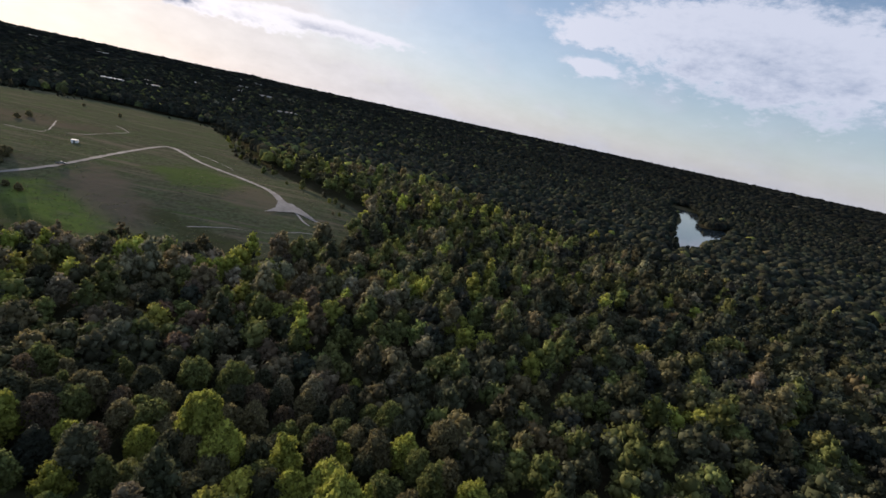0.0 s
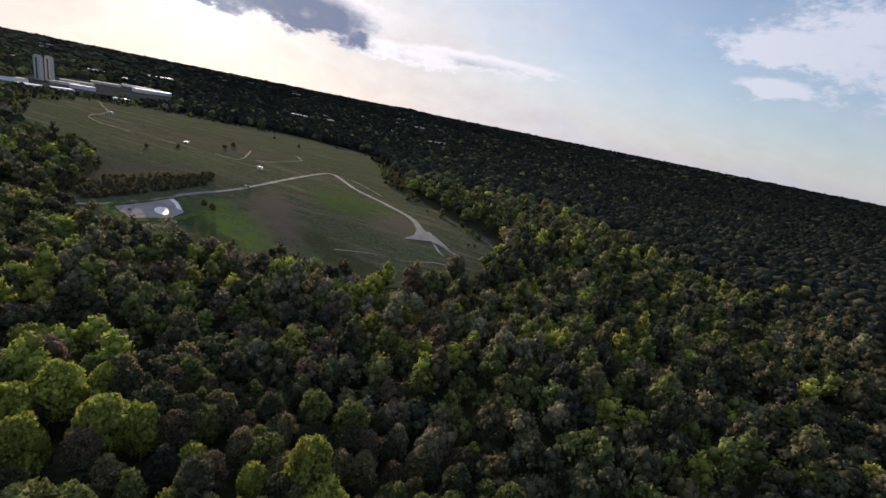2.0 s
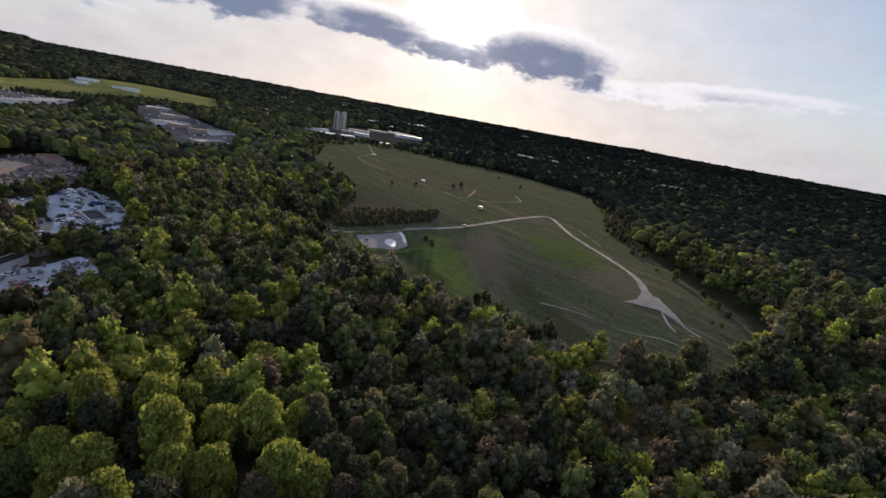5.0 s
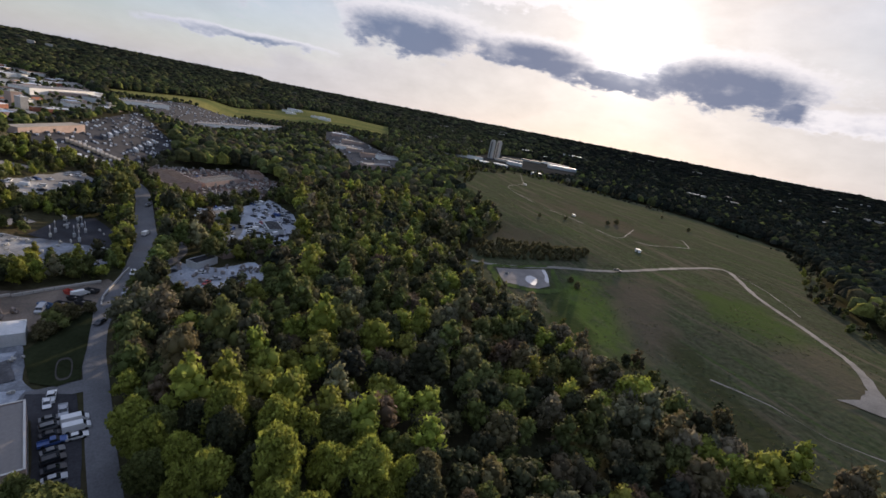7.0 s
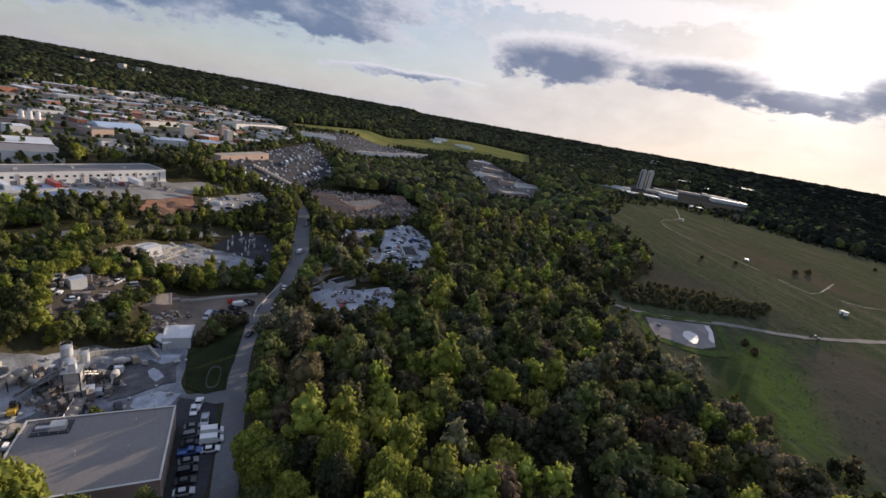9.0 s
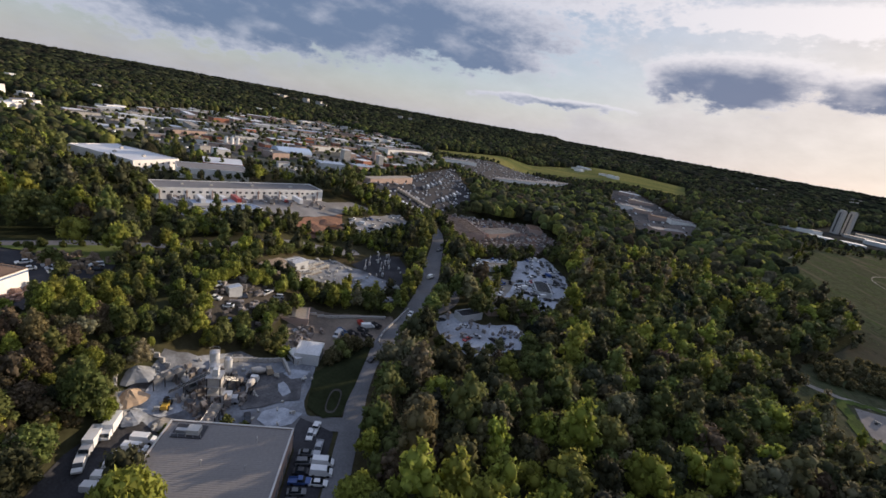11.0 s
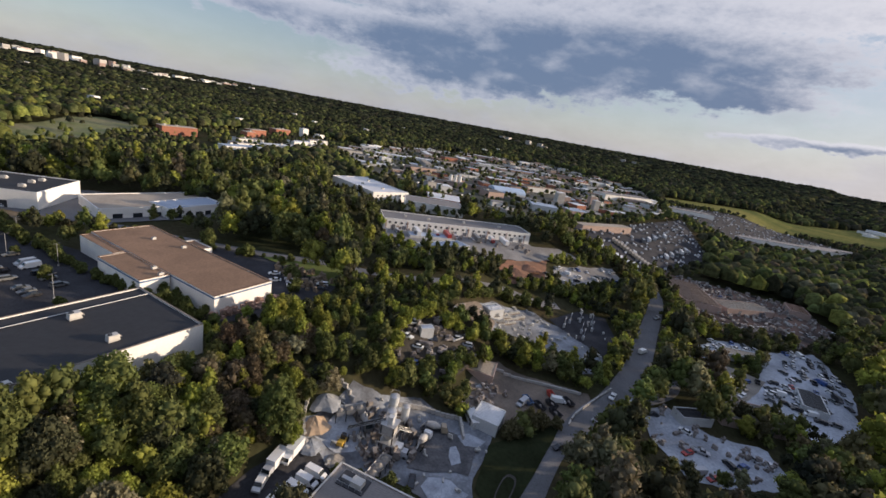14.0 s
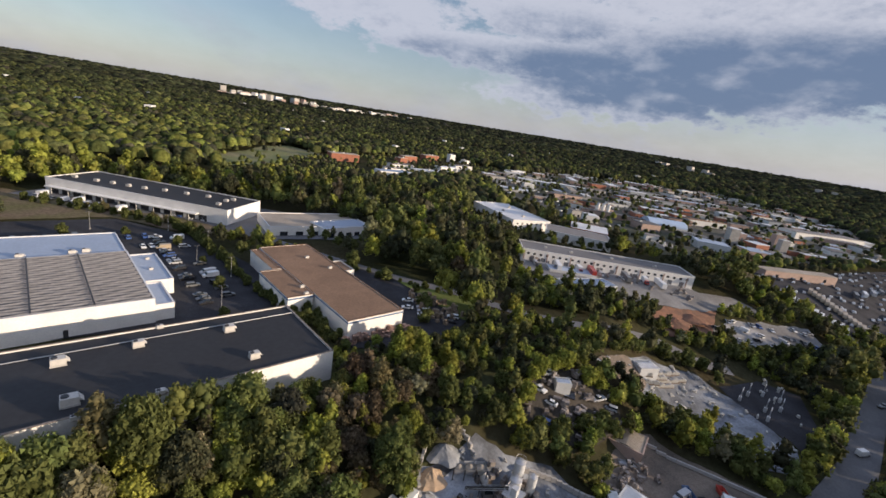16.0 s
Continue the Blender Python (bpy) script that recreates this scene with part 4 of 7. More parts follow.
def rooftop_unit(x, y, z, rz, size=1.0, kind="box"):
    """A ventilation unit on its curb, with a fan cowl and a hood."""
    m = pose(x, y, z, 0, 0, rz)
    if kind in ROOF_UNIT:
        ob = copy_thing(ROOF_UNIT[kind], m)
        ob.scale = (size,) * 3
        return ob
    t = thing("rooftop_unit", "pale sheet metal ventilation unit on a flat roof", "rooftop unit", group="units on the roofs")
    b = Build().box(0, 0, 0, 2.5, 1.9, 0.35)
    part("curb", b, CONCRETE, t)
    part("housing", Build().box(0, 0, 0.35, 2.3, 1.7, 1.15, 0, 0.97), STEEL_PAINT, t)
    part("fan", Build().rod((0.5, 0, 1.5), (0.5, 0, 1.68), 0.55, 0.5, 12), DARK_METAL, t)
    part("hood", Build().add([(-1.15, -0.7, 0.9), (-1.15, 0.7, 0.9), (-1.75, 0.7, 0.6), (-1.75, -0.7, 0.6), (-1.15, -0.7, 1.4), (-1.15, 0.7, 1.4)],
                             [(0, 3, 2, 1), (4, 5, 2, 3), (0, 4, 3), (1, 2, 5), (0, 1, 5, 4)]), STEEL_PAINT, t)
    t.matrix_world = m
    t.scale = (size,) * 3
    ROOF_UNIT[kind] = t
    return t


def hall(name, label, corner, along, across, h, base, roof, wall, parapet=0.5, foot=4.0, band=None, ribs=0.0, category="warehouse", slope=0.0, coping=None):
    """A hall with four walls, an inset roof and a raised edge. along and across are its sides in plan."""
    u, w = Vector(along), Vector(across)
    la, lb = u.length, w.length
    rz = math.degrees(math.atan2(u.y, u.x))
    sy = 1 if u.x * w.y - u.y * w.x > 0 else -1
    t = thing(name, label, category, corner[0], corner[1], base, rz)
    th = 0.3
    y0, y1 = (0, lb) if sy > 0 else (-lb, 0)
    ym = (y0 + y1) / 2
    for cx, cy, sx, syy in ((la / 2, y0 + th / 2, la, th), (la / 2, y1 - th / 2, la, th), (th / 2, ym, th, lb - 2 * th), (la - th / 2, ym, th, lb - 2 * th)):
        part("wall", Build().box(cx, cy, -foot, sx, syy, h + foot + parapet), wall, t)
        part("coping", Build().box(cx, cy, h + parapet + 0.003, sx + 0.16, syy + 0.16, 0.12), coping or wall, t)
    if slope:
        b = Build()
        b.add([(th, y0 + th, h - 0.1), (la - th, y0 + th, h - 0.1), (la - th, ym, h + slope), (th, ym, h + slope), (th, y1 - th, h - 0.1), (la - th, y1 - th, h - 0.1)], [(0, 1, 2, 3), (3, 2, 5, 4)])
        part("roof", b, roof, t)
    else:
        part("roof", Build().box(la / 2, ym, h - 0.3, la - 2 * th, lb - 2 * th, 0.3), roof, t)
    if band:
        for cx, cy, sx, syy in ((la / 2, y0, la + 0.1, 0.1), (la / 2, y1, la + 0.1, 0.1), (0, ym, 0.1, lb), (la, ym, 0.1, lb)):
            part("wall_band", Build().box(cx, cy, h - 0.9, sx, syy, 0.55), band, t)
    if ribs:
        b = Build()
        n = int(la / ribs)
        for i in range(1, n):
            x = th + (la - 2 * th) * i / n
            if slope:
                for a, c in ((y0 + th, ym), (ym, y1 - th)):
                    za, zc = (h - 0.1, h + slope) if a == y0 + th else (h + slope, h - 0.1)
                    b.add([(x - 0.05, a, za), (x + 0.05, a, za), (x + 0.05, c, zc), (x - 0.05, c, zc), (x - 0.05, a, za + 0.1), (x + 0.05, a, za + 0.1), (x + 0.05, c, zc + 0.1), (x - 0.05, c, zc + 0.1)],
                          [(4, 5, 6, 7), (0, 4, 7, 3), (1, 2, 6, 5), (0, 1, 5, 4), (2, 3, 7, 6)])
            else:
                b.box(x, ym, h + 0.002, 0.07, lb - 2 * th, 0.035)
        part("roof_seams", b, roof, t)
    t["size"] = (la, lb * sy, h)
    return t


def openings(t, side, count, w, h, z, name, mat, start=0.06, end=0.94, proud=0.06, frame_mat=None):
    """A row of doors or windows along one side (0 front, 1 back, 2 and 3 the ends), each one a part."""
    la, lb, _ = t["size"]
    ys = 0 if side == 0 else lb
    sgn = (-1 if lb > 0 else 1) * (1 if side in (0,) else -1)
    shared = None
    for i in range(count):
        f = start + (end - start) * (i + 0.5) / count
        if side in (0, 1):
            m = pose(la * f, ys + sgn * proud / 2, z)
        else:
            m = pose(0 - proud / 2 if side == 2 else la + proud / 2, lb * f, z, 0, 0, 90)
        if shared is None:
            shared = Build().box(0, 0, 0, w, proud, h).mesh(name, mat)
        ob = new(name, shared)
        ob.parent = t
        ob.matrix_local = m


def on_roof(t, spots, size=1.0):
    """Rooftop units at fractions of the roof."""
    la, lb, h = t["size"]
    for fx, fy in spots:
        p = t.matrix_world @ Vector((la * fx, lb * fy, h))
        rooftop_unit(p.x, p.y, p.z, math.degrees(t.matrix_world.to_euler().z) + (90 if int(fx * 100) % 2 else 0), size)


STEEL_PAINT = shade("painted_sheet_metal", (0.55, 0.53, 0.49), 0.55, 0.15, 0.5, 3.0)
DARK_METAL = shade("dark_metal", (0.06, 0.06, 0.065), 0.5, 0.2, 0.5, 3.0, metal=0.3)
DOCK_DOOR = shade("dock_door", (0.16, 0.17, 0.19), 0.6, 0.15)
TAN_ROOF = shade("tan_roof", (0.40, 0.34, 0.27), 0.85, 0.2, 0.1, 1.0)
BRICK = shade("red_brick", (0.33, 0.14, 0.09), 0.9, 0.2, 0.4, 4.0)
PALE_METAL = shade("pale_metal_wall", (0.55, 0.56, 0.56), 0.55, 0.12, 0.3, 2.0)
WOOD = shade("weathered_wood", (0.20, 0.15, 0.11), 0.85, 0.25, 0.8, 6.0)

# the grey hall by the road
gray = hall("warehouse", "grey metal roofed hall with tan block walls by the road", (-150.4, -2.8), (23.3, 9.3), (11.0, -28.2), 6.6, 0.2, GRAY_ROOF, PINK_WALL, 0.25, 3, ribs=0.62, coping=STEEL_PAINT)
openings(gray, 0, 5, 2.6, 2.8, 0.1, "roller_door", DOCK_DOOR, 0.1, 0.9)
openings(gray, 3, 3, 2.2, 1.4, 2.0, "window", GLASS, 0.15, 0.85)


def roof_platform(x, y, z, rz):
    t = thing("roof_platform", "dark roof platform with air handling machinery and rails", "roof platform", x, y, z, rz)
    part("deck", Build().box(0, 0, 0.02, 4.6, 7.2, 0.25), DARK_METAL, t)
    part("air_handler", Build().box(0.2, 1.2, 0.27, 2.4, 3.0, 1.3, 0, 0.95), STEEL_PAINT, t)
    part("duct", Build().box(0.4, -1.6, 0.27, 1.0, 2.6, 0.8), STEEL, t)
    for sx in (-2.2, 2.2):
        b = Build().rod((sx, -3.5, 1.2), (sx, 3.5, 1.2), 0.05, None, 6)
        for k in range(5):
            b.rod((sx, -3.5 + 1.75 * k, 0.25), (sx, -3.5 + 1.75 * k, 1.2), 0.05, None, 6)
        part("rail", b, STEEL, t)


roof_platform(-138.0, -24.2, 6.8, 22)
for px, py in ((-142.5, -8.0), (-134.0, -4.5), (-131.0, -14.0)):
    t = thing("roof_pipe", "thin metal vent pipe on the metal roof", "vent pipe", px, py, 6.8)
    part("pipe", Build().rod((0, 0, 0), (0, 0, 1.5), 0.09, None, 8), STEEL, t)
    part("cap", Build().rod((0, 0, 1.5), (0, 0, 1.66), 0.2, 0.05, 8), STEEL, t)

# the terrace: dark roof, brown roof, the big store, the strip building
dark = hall("warehouse", "long white walled warehouse with a flat black roof", (-121.4, -74.2), U * 125, V * 30.5, 8.0, 20.3, DARK_ROOF, WHITE_WALL, 0.35, 9, coping=shade("brown_coping", (0.24, 0.20, 0.17), 0.8, 0.2, 0.5, 2.0))
for x, y, s in ((-63.5, -81.0, 1.15), (-97.0, -90.5, 1.1), (-77.2, -86.2, 1.0), (-102.1, -75.6, 1.0), (-68.6, -65.7, 1.25), (-83.4, -65.1, 0.75), (-70.4, -60.6, 0.6), (-80.9, -94.9, 0.6), (-48.0, -75.0, 1.1), (-40.0, -60.0, 1.0), (-20.0, -66.0, 1.1)):
    rooftop_unit(x, y, 28.3, 14.5, s)
t = thing("gas_pipe", "thin pale gas pipe on blocks across a roof", "pipe", -110, -88, 28.4, 14.5)
part("pipe", Build().rod((-8, -9, 0.2), (95, -9, 0.2), 0.12, None, 6), STEEL, t)
for k in range(12):
    part("pipe_block", Build().box(-6 + 9 * k, -9, 0, 0.4, 0.3, 0.14), WOOD, t)

brown = hall("warehouse", "white walled warehouse with a flat brown gravel roof", (-151.6, -98.2), U * 21.6, V * 76, 6.8, 20.2, BROWN_ROOF, WHITE_WALL, 0.12, 5, band=BLUE_BAND, coping=BROWN_ROOF)
wing = hall("warehouse_wing", "low side wing with a brown gravel roof", Vector((-151.6, -98.2)) + U * 21.7 + V * 23, U * 9.2, V * 26, 6.7, 20.2, BROWN_ROOF, WHITE_WALL, 0.12, 5, band=BLUE_BAND, coping=BROWN_ROOF)
hall("warehouse_wing", "narrow side wing with a brown gravel roof", Vector((-151.6, -98.2)) + U * 21.7 + V * 50, U * 3.5, V * 24, 6.7, 20.2, BROWN_ROOF, WHITE_WALL, 0.12, 5, coping=BROWN_ROOF)
annex = hall("loading_annex", "small white loading annex beside a warehouse", Vector((-151.6, -98.2)) + V * 42 - U * 6.2, U * 6, V * 12, 5.6, 20.2, BROWN_ROOF, WHITE_WALL, 0.25, 5, coping=STEEL_PAINT)
for x, y in ((-129.1, -152.8), (-121.6, -121.5), (-122.0, -115.4), (-136.0, -140.0)):
    rooftop_unit(x, y, 27.0, 14.5, 0.6)
openings(brown, 2, 4, 2.4, 2.8, 0.2, "roller_door", DOCK_DOOR, 0.1, 0.5)
openings(annex, 0, 1, 2.6, 3.0, 0.2, "roller_door", DOCK_DOOR)

STORE_U, STORE_V = Vector((0.962, 0.272)), Vector((0.272, -0.962))
STORE_AT = Vector((-78.2, -114.4))
store = hall("store_hall", "huge pale hall with a ribbed grey metal roof", STORE_AT, STORE_U * 95, STORE_V * 46, 7.6, 20.2, STORE_ROOF, WHITE_WALL, 0.2, 5, coping=WHITE_ROOF)
store_back = hall("store_hall", "pale hall wing with a smooth blue-grey roof", STORE_AT + STORE_V * 46.2, STORE_U * 95, STORE_V * 26, 7.0, 20.2, BLUE_ROOF, WHITE_WALL, 0.2, 5, coping=WHITE_ROOF)
porch = hall("store_wing", "low store entrance wing with a blue-grey roof", STORE_AT - STORE_U * 9.2 + STORE_V * 20, STORE_U * 9, STORE_V * 28, 5.2, 20.2, BLUE_ROOF, WHITE_WALL, 0.25, 5, coping=WHITE_ROOF)
hall("store_wing", "low store side wing with a blue roof", STORE_AT - STORE_U * 5.2 + STORE_V * 1, STORE_U * 5, STORE_V * 18, 5.0, 20.2, BLUE_ROOF, WHITE_WALL, 0.25, 5, coping=WHITE_ROOF)
openings(porch, 2, 5, 3.0, 2.6, 0.2, "shop_window", GLASS, 0.05, 0.95)
openings(store, 0, 3, 1.1, 2.1, 0.1, "door", DARK_METAL, 0.1, 0.8)


FOLD_METAL = shade("fold_metal", (0.21, 0.205, 0.205), 0.6, 0.2, 0.3, 1.5)


def roof_waves():
    """Raised folds and gutters that run over the ribbed roof."""
    la, lb, h = store["size"]
    for i in range(24):
        y = (i + 0.5) / 24
        b = Build()
        n = 48
        for k in range(n + 1):
            x = 0.4 + (la - 0.8) * k / n
            yy = lb * y + 0.3 * (abs((k + 2 * i) % 4 - 2) - 1)
            b.v += [(x, yy - 0.5, h + 0.01), (x, yy, h + 0.5), (x, yy + 0.5, h + 0.01)]
        for k in range(n):
            j = 3 * k
            b.f += [(j, j + 3, j + 4, j + 1), (j + 1, j + 4, j + 5, j + 2)]
        part("roof_fold", b, FOLD_METAL, store)
    for x in (14, 27, 40, 53, 66, 79):
        part("gutter", Build().box(x, lb / 2, h + 0.56, 0.4, abs(lb) - 1.2, 0.06), DARK_METAL, store)


roof_waves()
on_roof(store_back, [(0.12, 0.15), (0.16, 0.12), (0.4, 0.2), (0.3, 0.1), (0.55, 0.12)], 0.9)
on_roof(porch, [(0.5, 0.4), (0.4, 0.8)], 0.5)
mall = hall("strip_building", "long white strip building with a flat black roof", (-101, -223.5), (88, -60), (-14.5, -30), 8.2, 20.2, DARK_ROOF, WHITE_WALL, 0.3, 5)
# dark panels stand for open bays, their inner shade put into the colour
openings(mall, 0, 14, 4.6, 3.3, 0.2, "dock_door", DARK_METAL, 0.10, 0.98)
part("canopy", Build().box(60, 1.6, 3.9, 88, 3.2, 0.45), WHITE_WALL, mall)
for k in range(9):
    part("canopy_post", Build().box(20 + 10 * k, 3.0, -0.6, 0.3, 0.3, 4.5), STEEL_PAINT, mall)
part("loading_ramp", Build().box(40, 5.5, -4.0, 70, 4.6, 3.7), CONCRETE, mall)
for x, y in ((-25, -288), (-36, -281), (-44, -277), (-52, -272), (-60, -268), (-70, -265), (-81, -260), (-92, -255), (-101, -246), (-105, -250), (-97, -237)):
    rooftop_unit(x, y, 28.4, -34, 0.95)
low = hall("shop_wing", "low shop wing with a flat pale grey roof", (-120, -206), (-56, -6), (-5, -29), 5.0, 20.2, TAN_ROOF, WHITE_WALL, 0.3, 5, coping=WHITE_ROOF)
openings(low, 0, 6, 4.0, 2.2, 0.3, "shop_window", GLASS)
low_two = hall("shop_wing", "white shop wing with a blue-grey roof", (-148, -203), (-30, -10), (8, -14), 5.2, 20.2, BLUE_ROOF, WHITE_WALL, 0.3, 5, coping=WHITE_ROOF)
openings(low_two, 0, 5, 3.4, 2.2, 0.3, "shop_window", GLASS)

# the dock warehouse and the halls behind it
docks = hall("dock_warehouse", "long white dock warehouse with a grey flat roof", (-347, -115.6), (88.5, -54), (-12.5, -17.5), 7.4, 19.2, shade("light_gray_roof", (0.20, 0.19, 0.185), 0.8, 0.2, 0.05, 0.8), WHITE_WALL, 0.3, 5)
openings(docks, 0, 26, 1.5, 1.2, 4.6, "window", GLASS, 0.02, 0.98)
openings(docks, 0, 14, 2.6, 3.0, 0.4, "dock_door", DOCK_DOOR, 0.03, 0.97)
for i in range(8):
    ob = part("downpipe", Build().box(0, 0, 0, 0.7, 0.2, 6.6), PINK_WALL, docks)
    ob.matrix_local = pose(4 + i * 14, 0.13, 0)
on_roof(docks, [(0.2, 0.4), (0.45, 0.5), (0.7, 0.4), (0.85, 0.5)], 0.8)
front = hall("dock_shed", "low pale metal shed below the dock yard", (-262, -147), (-24, 13), (-5, -8), 4.2, 17.5, BLUE_ROOF, PALE_METAL, 0.15, 4)
second = hall("warehouse", "white walled hall with a grey metal roof", (-349, -181), (36, -31), (-20, -18), 6.8, 20.2, GRAY_ROOF, WHITE_WALL, 0.2, 5, coping=WHITE_ROOF)
openings(second, 0, 8, 2.4, 3.0, 0.3, "roller_door", STEEL_PAINT)
third = hall("warehouse", "square white hall with a white flat roof", (-300, -236), (-36, 2), (-2, -66), 7.6, 20.2, WHITE_ROOF, WHITE_WALL, 0.3, 5)
openings(third, 0, 7, 1.6, 1.2, 4.4, "window", GLASS)
on_roof(third, [(0.5, 0.2), (0.3, 0.5), (0.7, 0.7)], 0.9)
hall("warehouse", "white gabled hall behind the warehouses", (-372, -205), (22, -20), (-22, -24), 6.4, 20.2, WHITE_ROOF, BRICK, 0.1, 5, slope=2.4)

# ---------------------------------------------------------------- vehicles
CARS = {}
PAINT = {n: shade(n + "_car_paint", c, 0.3, 0.06, 0.6, 3.0, spec=0.5) for n, c in
         {"white": (0.75, 0.75, 0.74), "silver": (0.42, 0.43, 0.45), "black": (0.025, 0.025, 0.03), "blue": (0.05, 0.10, 0.28), "red": (0.38, 0.04, 0.03), "gray": (0.14, 0.145, 0.15), "tan": (0.38, 0.31, 0.22)}.items()}
PAINT_NAMES = list(PAINT)


def loft(outline, half, top_half):
    """A body from its side outline (x, z, inward): both sides and the skin between."""
    b = Build()
    n = len(outline)
    for s in (-1, 1):
        for x, z, k in outline:
            b.v.append((x, s * (half + (top_half - half) * k), z))
    b.f += [tuple(range(n)), tuple(range(2 * n - 1, n - 1, -1))]
    b.f += [(i, n + i, n + (i + 1) % n, (i + 1) % n) for i in range(n)]
    return b


def wheels(t, xs, half, r):
    shared = Build().rod((0, -0.11, 0), (0, 0.11, 0), r, None, 10).mesh("wheel", RUBBER)
    for x in xs:
        for s in (-1, 1):
            w = new("wheel", shared)
            w.parent = t
            w.matrix_local = pose(x, s * half, r)


def make_vehicle(kind, colour):
    paint = PAINT[colour]
    if kind == "car":
        t = thing("car", f"{colour} parked car on open ground", "car", group="parked cars")
        part("body", loft([(-2.2, 0.3, 0), (2.2, 0.3, 0), (2.25, 0.62, 0.1), (1.15, 0.88, 0.2), (-1.7, 0.92, 0.2), (-2.25, 0.85, 0.2)], 0.9, 0.82), paint, t)
        part("cabin", loft([(1.1, 0.88, 0), (0.35, 1.38, 1), (-1.1, 1.40, 1), (-1.75, 0.92, 0)], 0.80, 0.62), GLASS, t)
        part("roof", loft([(0.35, 1.385, 0), (0.2, 1.45, 1), (-1.0, 1.46, 1), (-1.1, 1.405, 0)], 0.63, 0.56), paint, t)
        wheels(t, (-1.35, 1.4), 0.82, 0.32)
    elif kind == "suv":
        t = thing("car", f"{colour} parked sport utility car", "car", group="parked cars")
        part("body", loft([(-2.3, 0.35, 0), (2.3, 0.35, 0), (2.35, 0.8, 0.1), (1.3, 1.05, 0.2), (-2.3, 1.08, 0.2)], 0.95, 0.88), paint, t)
        part("cabin", loft([(1.25, 1.05, 0), (0.6, 1.62, 1), (-2.05, 1.64, 1), (-2.28, 1.08, 0)], 0.86, 0.72), GLASS, t)
        part("roof", loft([(0.6, 1.63, 0), (0.4, 1.72, 1), (-1.9, 1.73, 1), (-2.05, 1.65, 0)], 0.73, 0.66), paint, t)
        wheels(t, (-1.45, 1.45), 0.86, 0.36)
    elif kind == "pickup":
        t = thing("pickup_truck", f"{colour} pickup truck with an open bed", "pickup truck", group="parked cars")
        part("body", loft([(-2.7, 0.45, 0), (2.7, 0.45, 0), (2.75, 0.95, 0.1), (1.5, 1.12, 0.2), (-0.5, 1.12, 0.2), (-0.5, 0.75, 0.2), (-2.6, 0.75, 0.2), (-2.7, 1.1, 0.2)], 0.98, 0.92), paint, t)
        part("cabin", loft([(1.45, 1.12, 0), (0.8, 1.72, 1), (-0.35, 1.74, 1), (-0.5, 1.12, 0)], 0.88, 0.74), GLASS, t)
        part("roof", loft([(0.8, 1.73, 0), (0.6, 1.82, 1), (-0.3, 1.82, 1), (-0.35, 1.745, 0)], 0.75, 0.7), paint, t)
        for s in (-1, 1):
            part("bed_side", Build().box(-1.6, s * 0.93, 0.75, 2.1, 0.08, 0.38), paint, t)
        wheels(t, (-1.7, 1.75), 0.9, 0.4)
    elif kind == "van":
        t = thing("van", f"{colour} delivery van with a closed body", "van", group="parked cars")
        part("body", loft([(-2.8, 0.4, 0), (2.8, 0.4, 0), (2.85, 1.0, 0.1), (1.9, 1.4, 0.3), (1.3, 2.2, 0.9), (-2.7, 2.3, 1), (-2.8, 1.3, 0.1)], 1.0, 0.92), paint, t)
        part("windscreen", loft([(2.0, 1.42, 0.2), (1.45, 2.1, 0.9), (1.30, 2.1, 0.9), (1.85, 1.42, 0.2)], 0.97, 0.92), GLASS, t)
        wheels(t, (-1.8, 1.9), 0.92, 0.38)
    elif kind == "box_truck":
        t = thing("box_truck", f"{colour} box truck with a tall cargo body", "truck", group="parked trucks")
        part("cargo_box", Build().box(-1.2, 0, 0.9, 5.4, 2.4, 2.5), PAINT["white"], t)
        part("cab", loft([(1.6, 0.6, 0), (3.6, 0.6, 0), (3.65, 1.3, 0.1), (3.1, 2.2, 0.8), (1.6, 2.3, 0.9)], 1.1, 0.98), paint, t)
        part("windscreen", loft([(3.62, 1.4, 0.1), (3.18, 2.1, 0.7), (3.1, 2.1, 0.7), (3.5, 1.4, 0.1)], 1.05, 0.98), GLASS, t)
        part("chassis", Build().box(0, 0, 0.5, 7.0, 0.9, 0.35), DARK_METAL, t)
        wheels(t, (-2.6, 2.7), 1.0, 0.48)
    elif kind == "trailer":
        t = thing("semi_trailer", f"long {colour} semi-trailer box parked on the ground", "trailer", group="parked trailers")
        part("cargo_box", Build().box(0, 0, 1.1, 12.5, 2.5, 2.8), paint, t)
        part("chassis", Build().box(0, 0, 0.75, 12.0, 1.0, 0.33), DARK_METAL, t)
        for s in (-1, 1):
            part("landing_leg", Build().box(4.0, s * 0.8, 0, 0.18, 0.18, 0.75), STEEL, t)
        wheels(t, (-5.0, -3.8), 1.05, 0.5)
    elif kind == "mixer":
        t = thing("concrete_mixer_truck", f"{colour} concrete mixer truck with a tilted drum", "mixer truck", group="mixer trucks")
        part("chassis", Build().box(0, 0, 0.7, 8.2, 1.0, 0.35), DARK_METAL, t)
        part("cab", loft([(2.2, 0.6, 0), (4.2, 0.6, 0), (4.25, 1.5, 0.1), (3.7, 2.6, 0.8), (2.2, 2.7, 0.9)], 1.2, 1.05), paint, t)
        part("windscreen", loft([(4.22, 1.6, 0.1), (3.8, 2.5, 0.7), (3.7, 2.5, 0.7), (4.1, 1.6, 0.1)], 1.12, 1.02), GLASS, t)
        part("drum", Build().rod((-2.6, 0, 2.9), (-0.2, 0, 2.4), 0.75, 1.2, 14).rod((-0.2, 0, 2.4), (1.7, 0, 1.95), 1.2, 0.6, 14), CONCRETE, t)
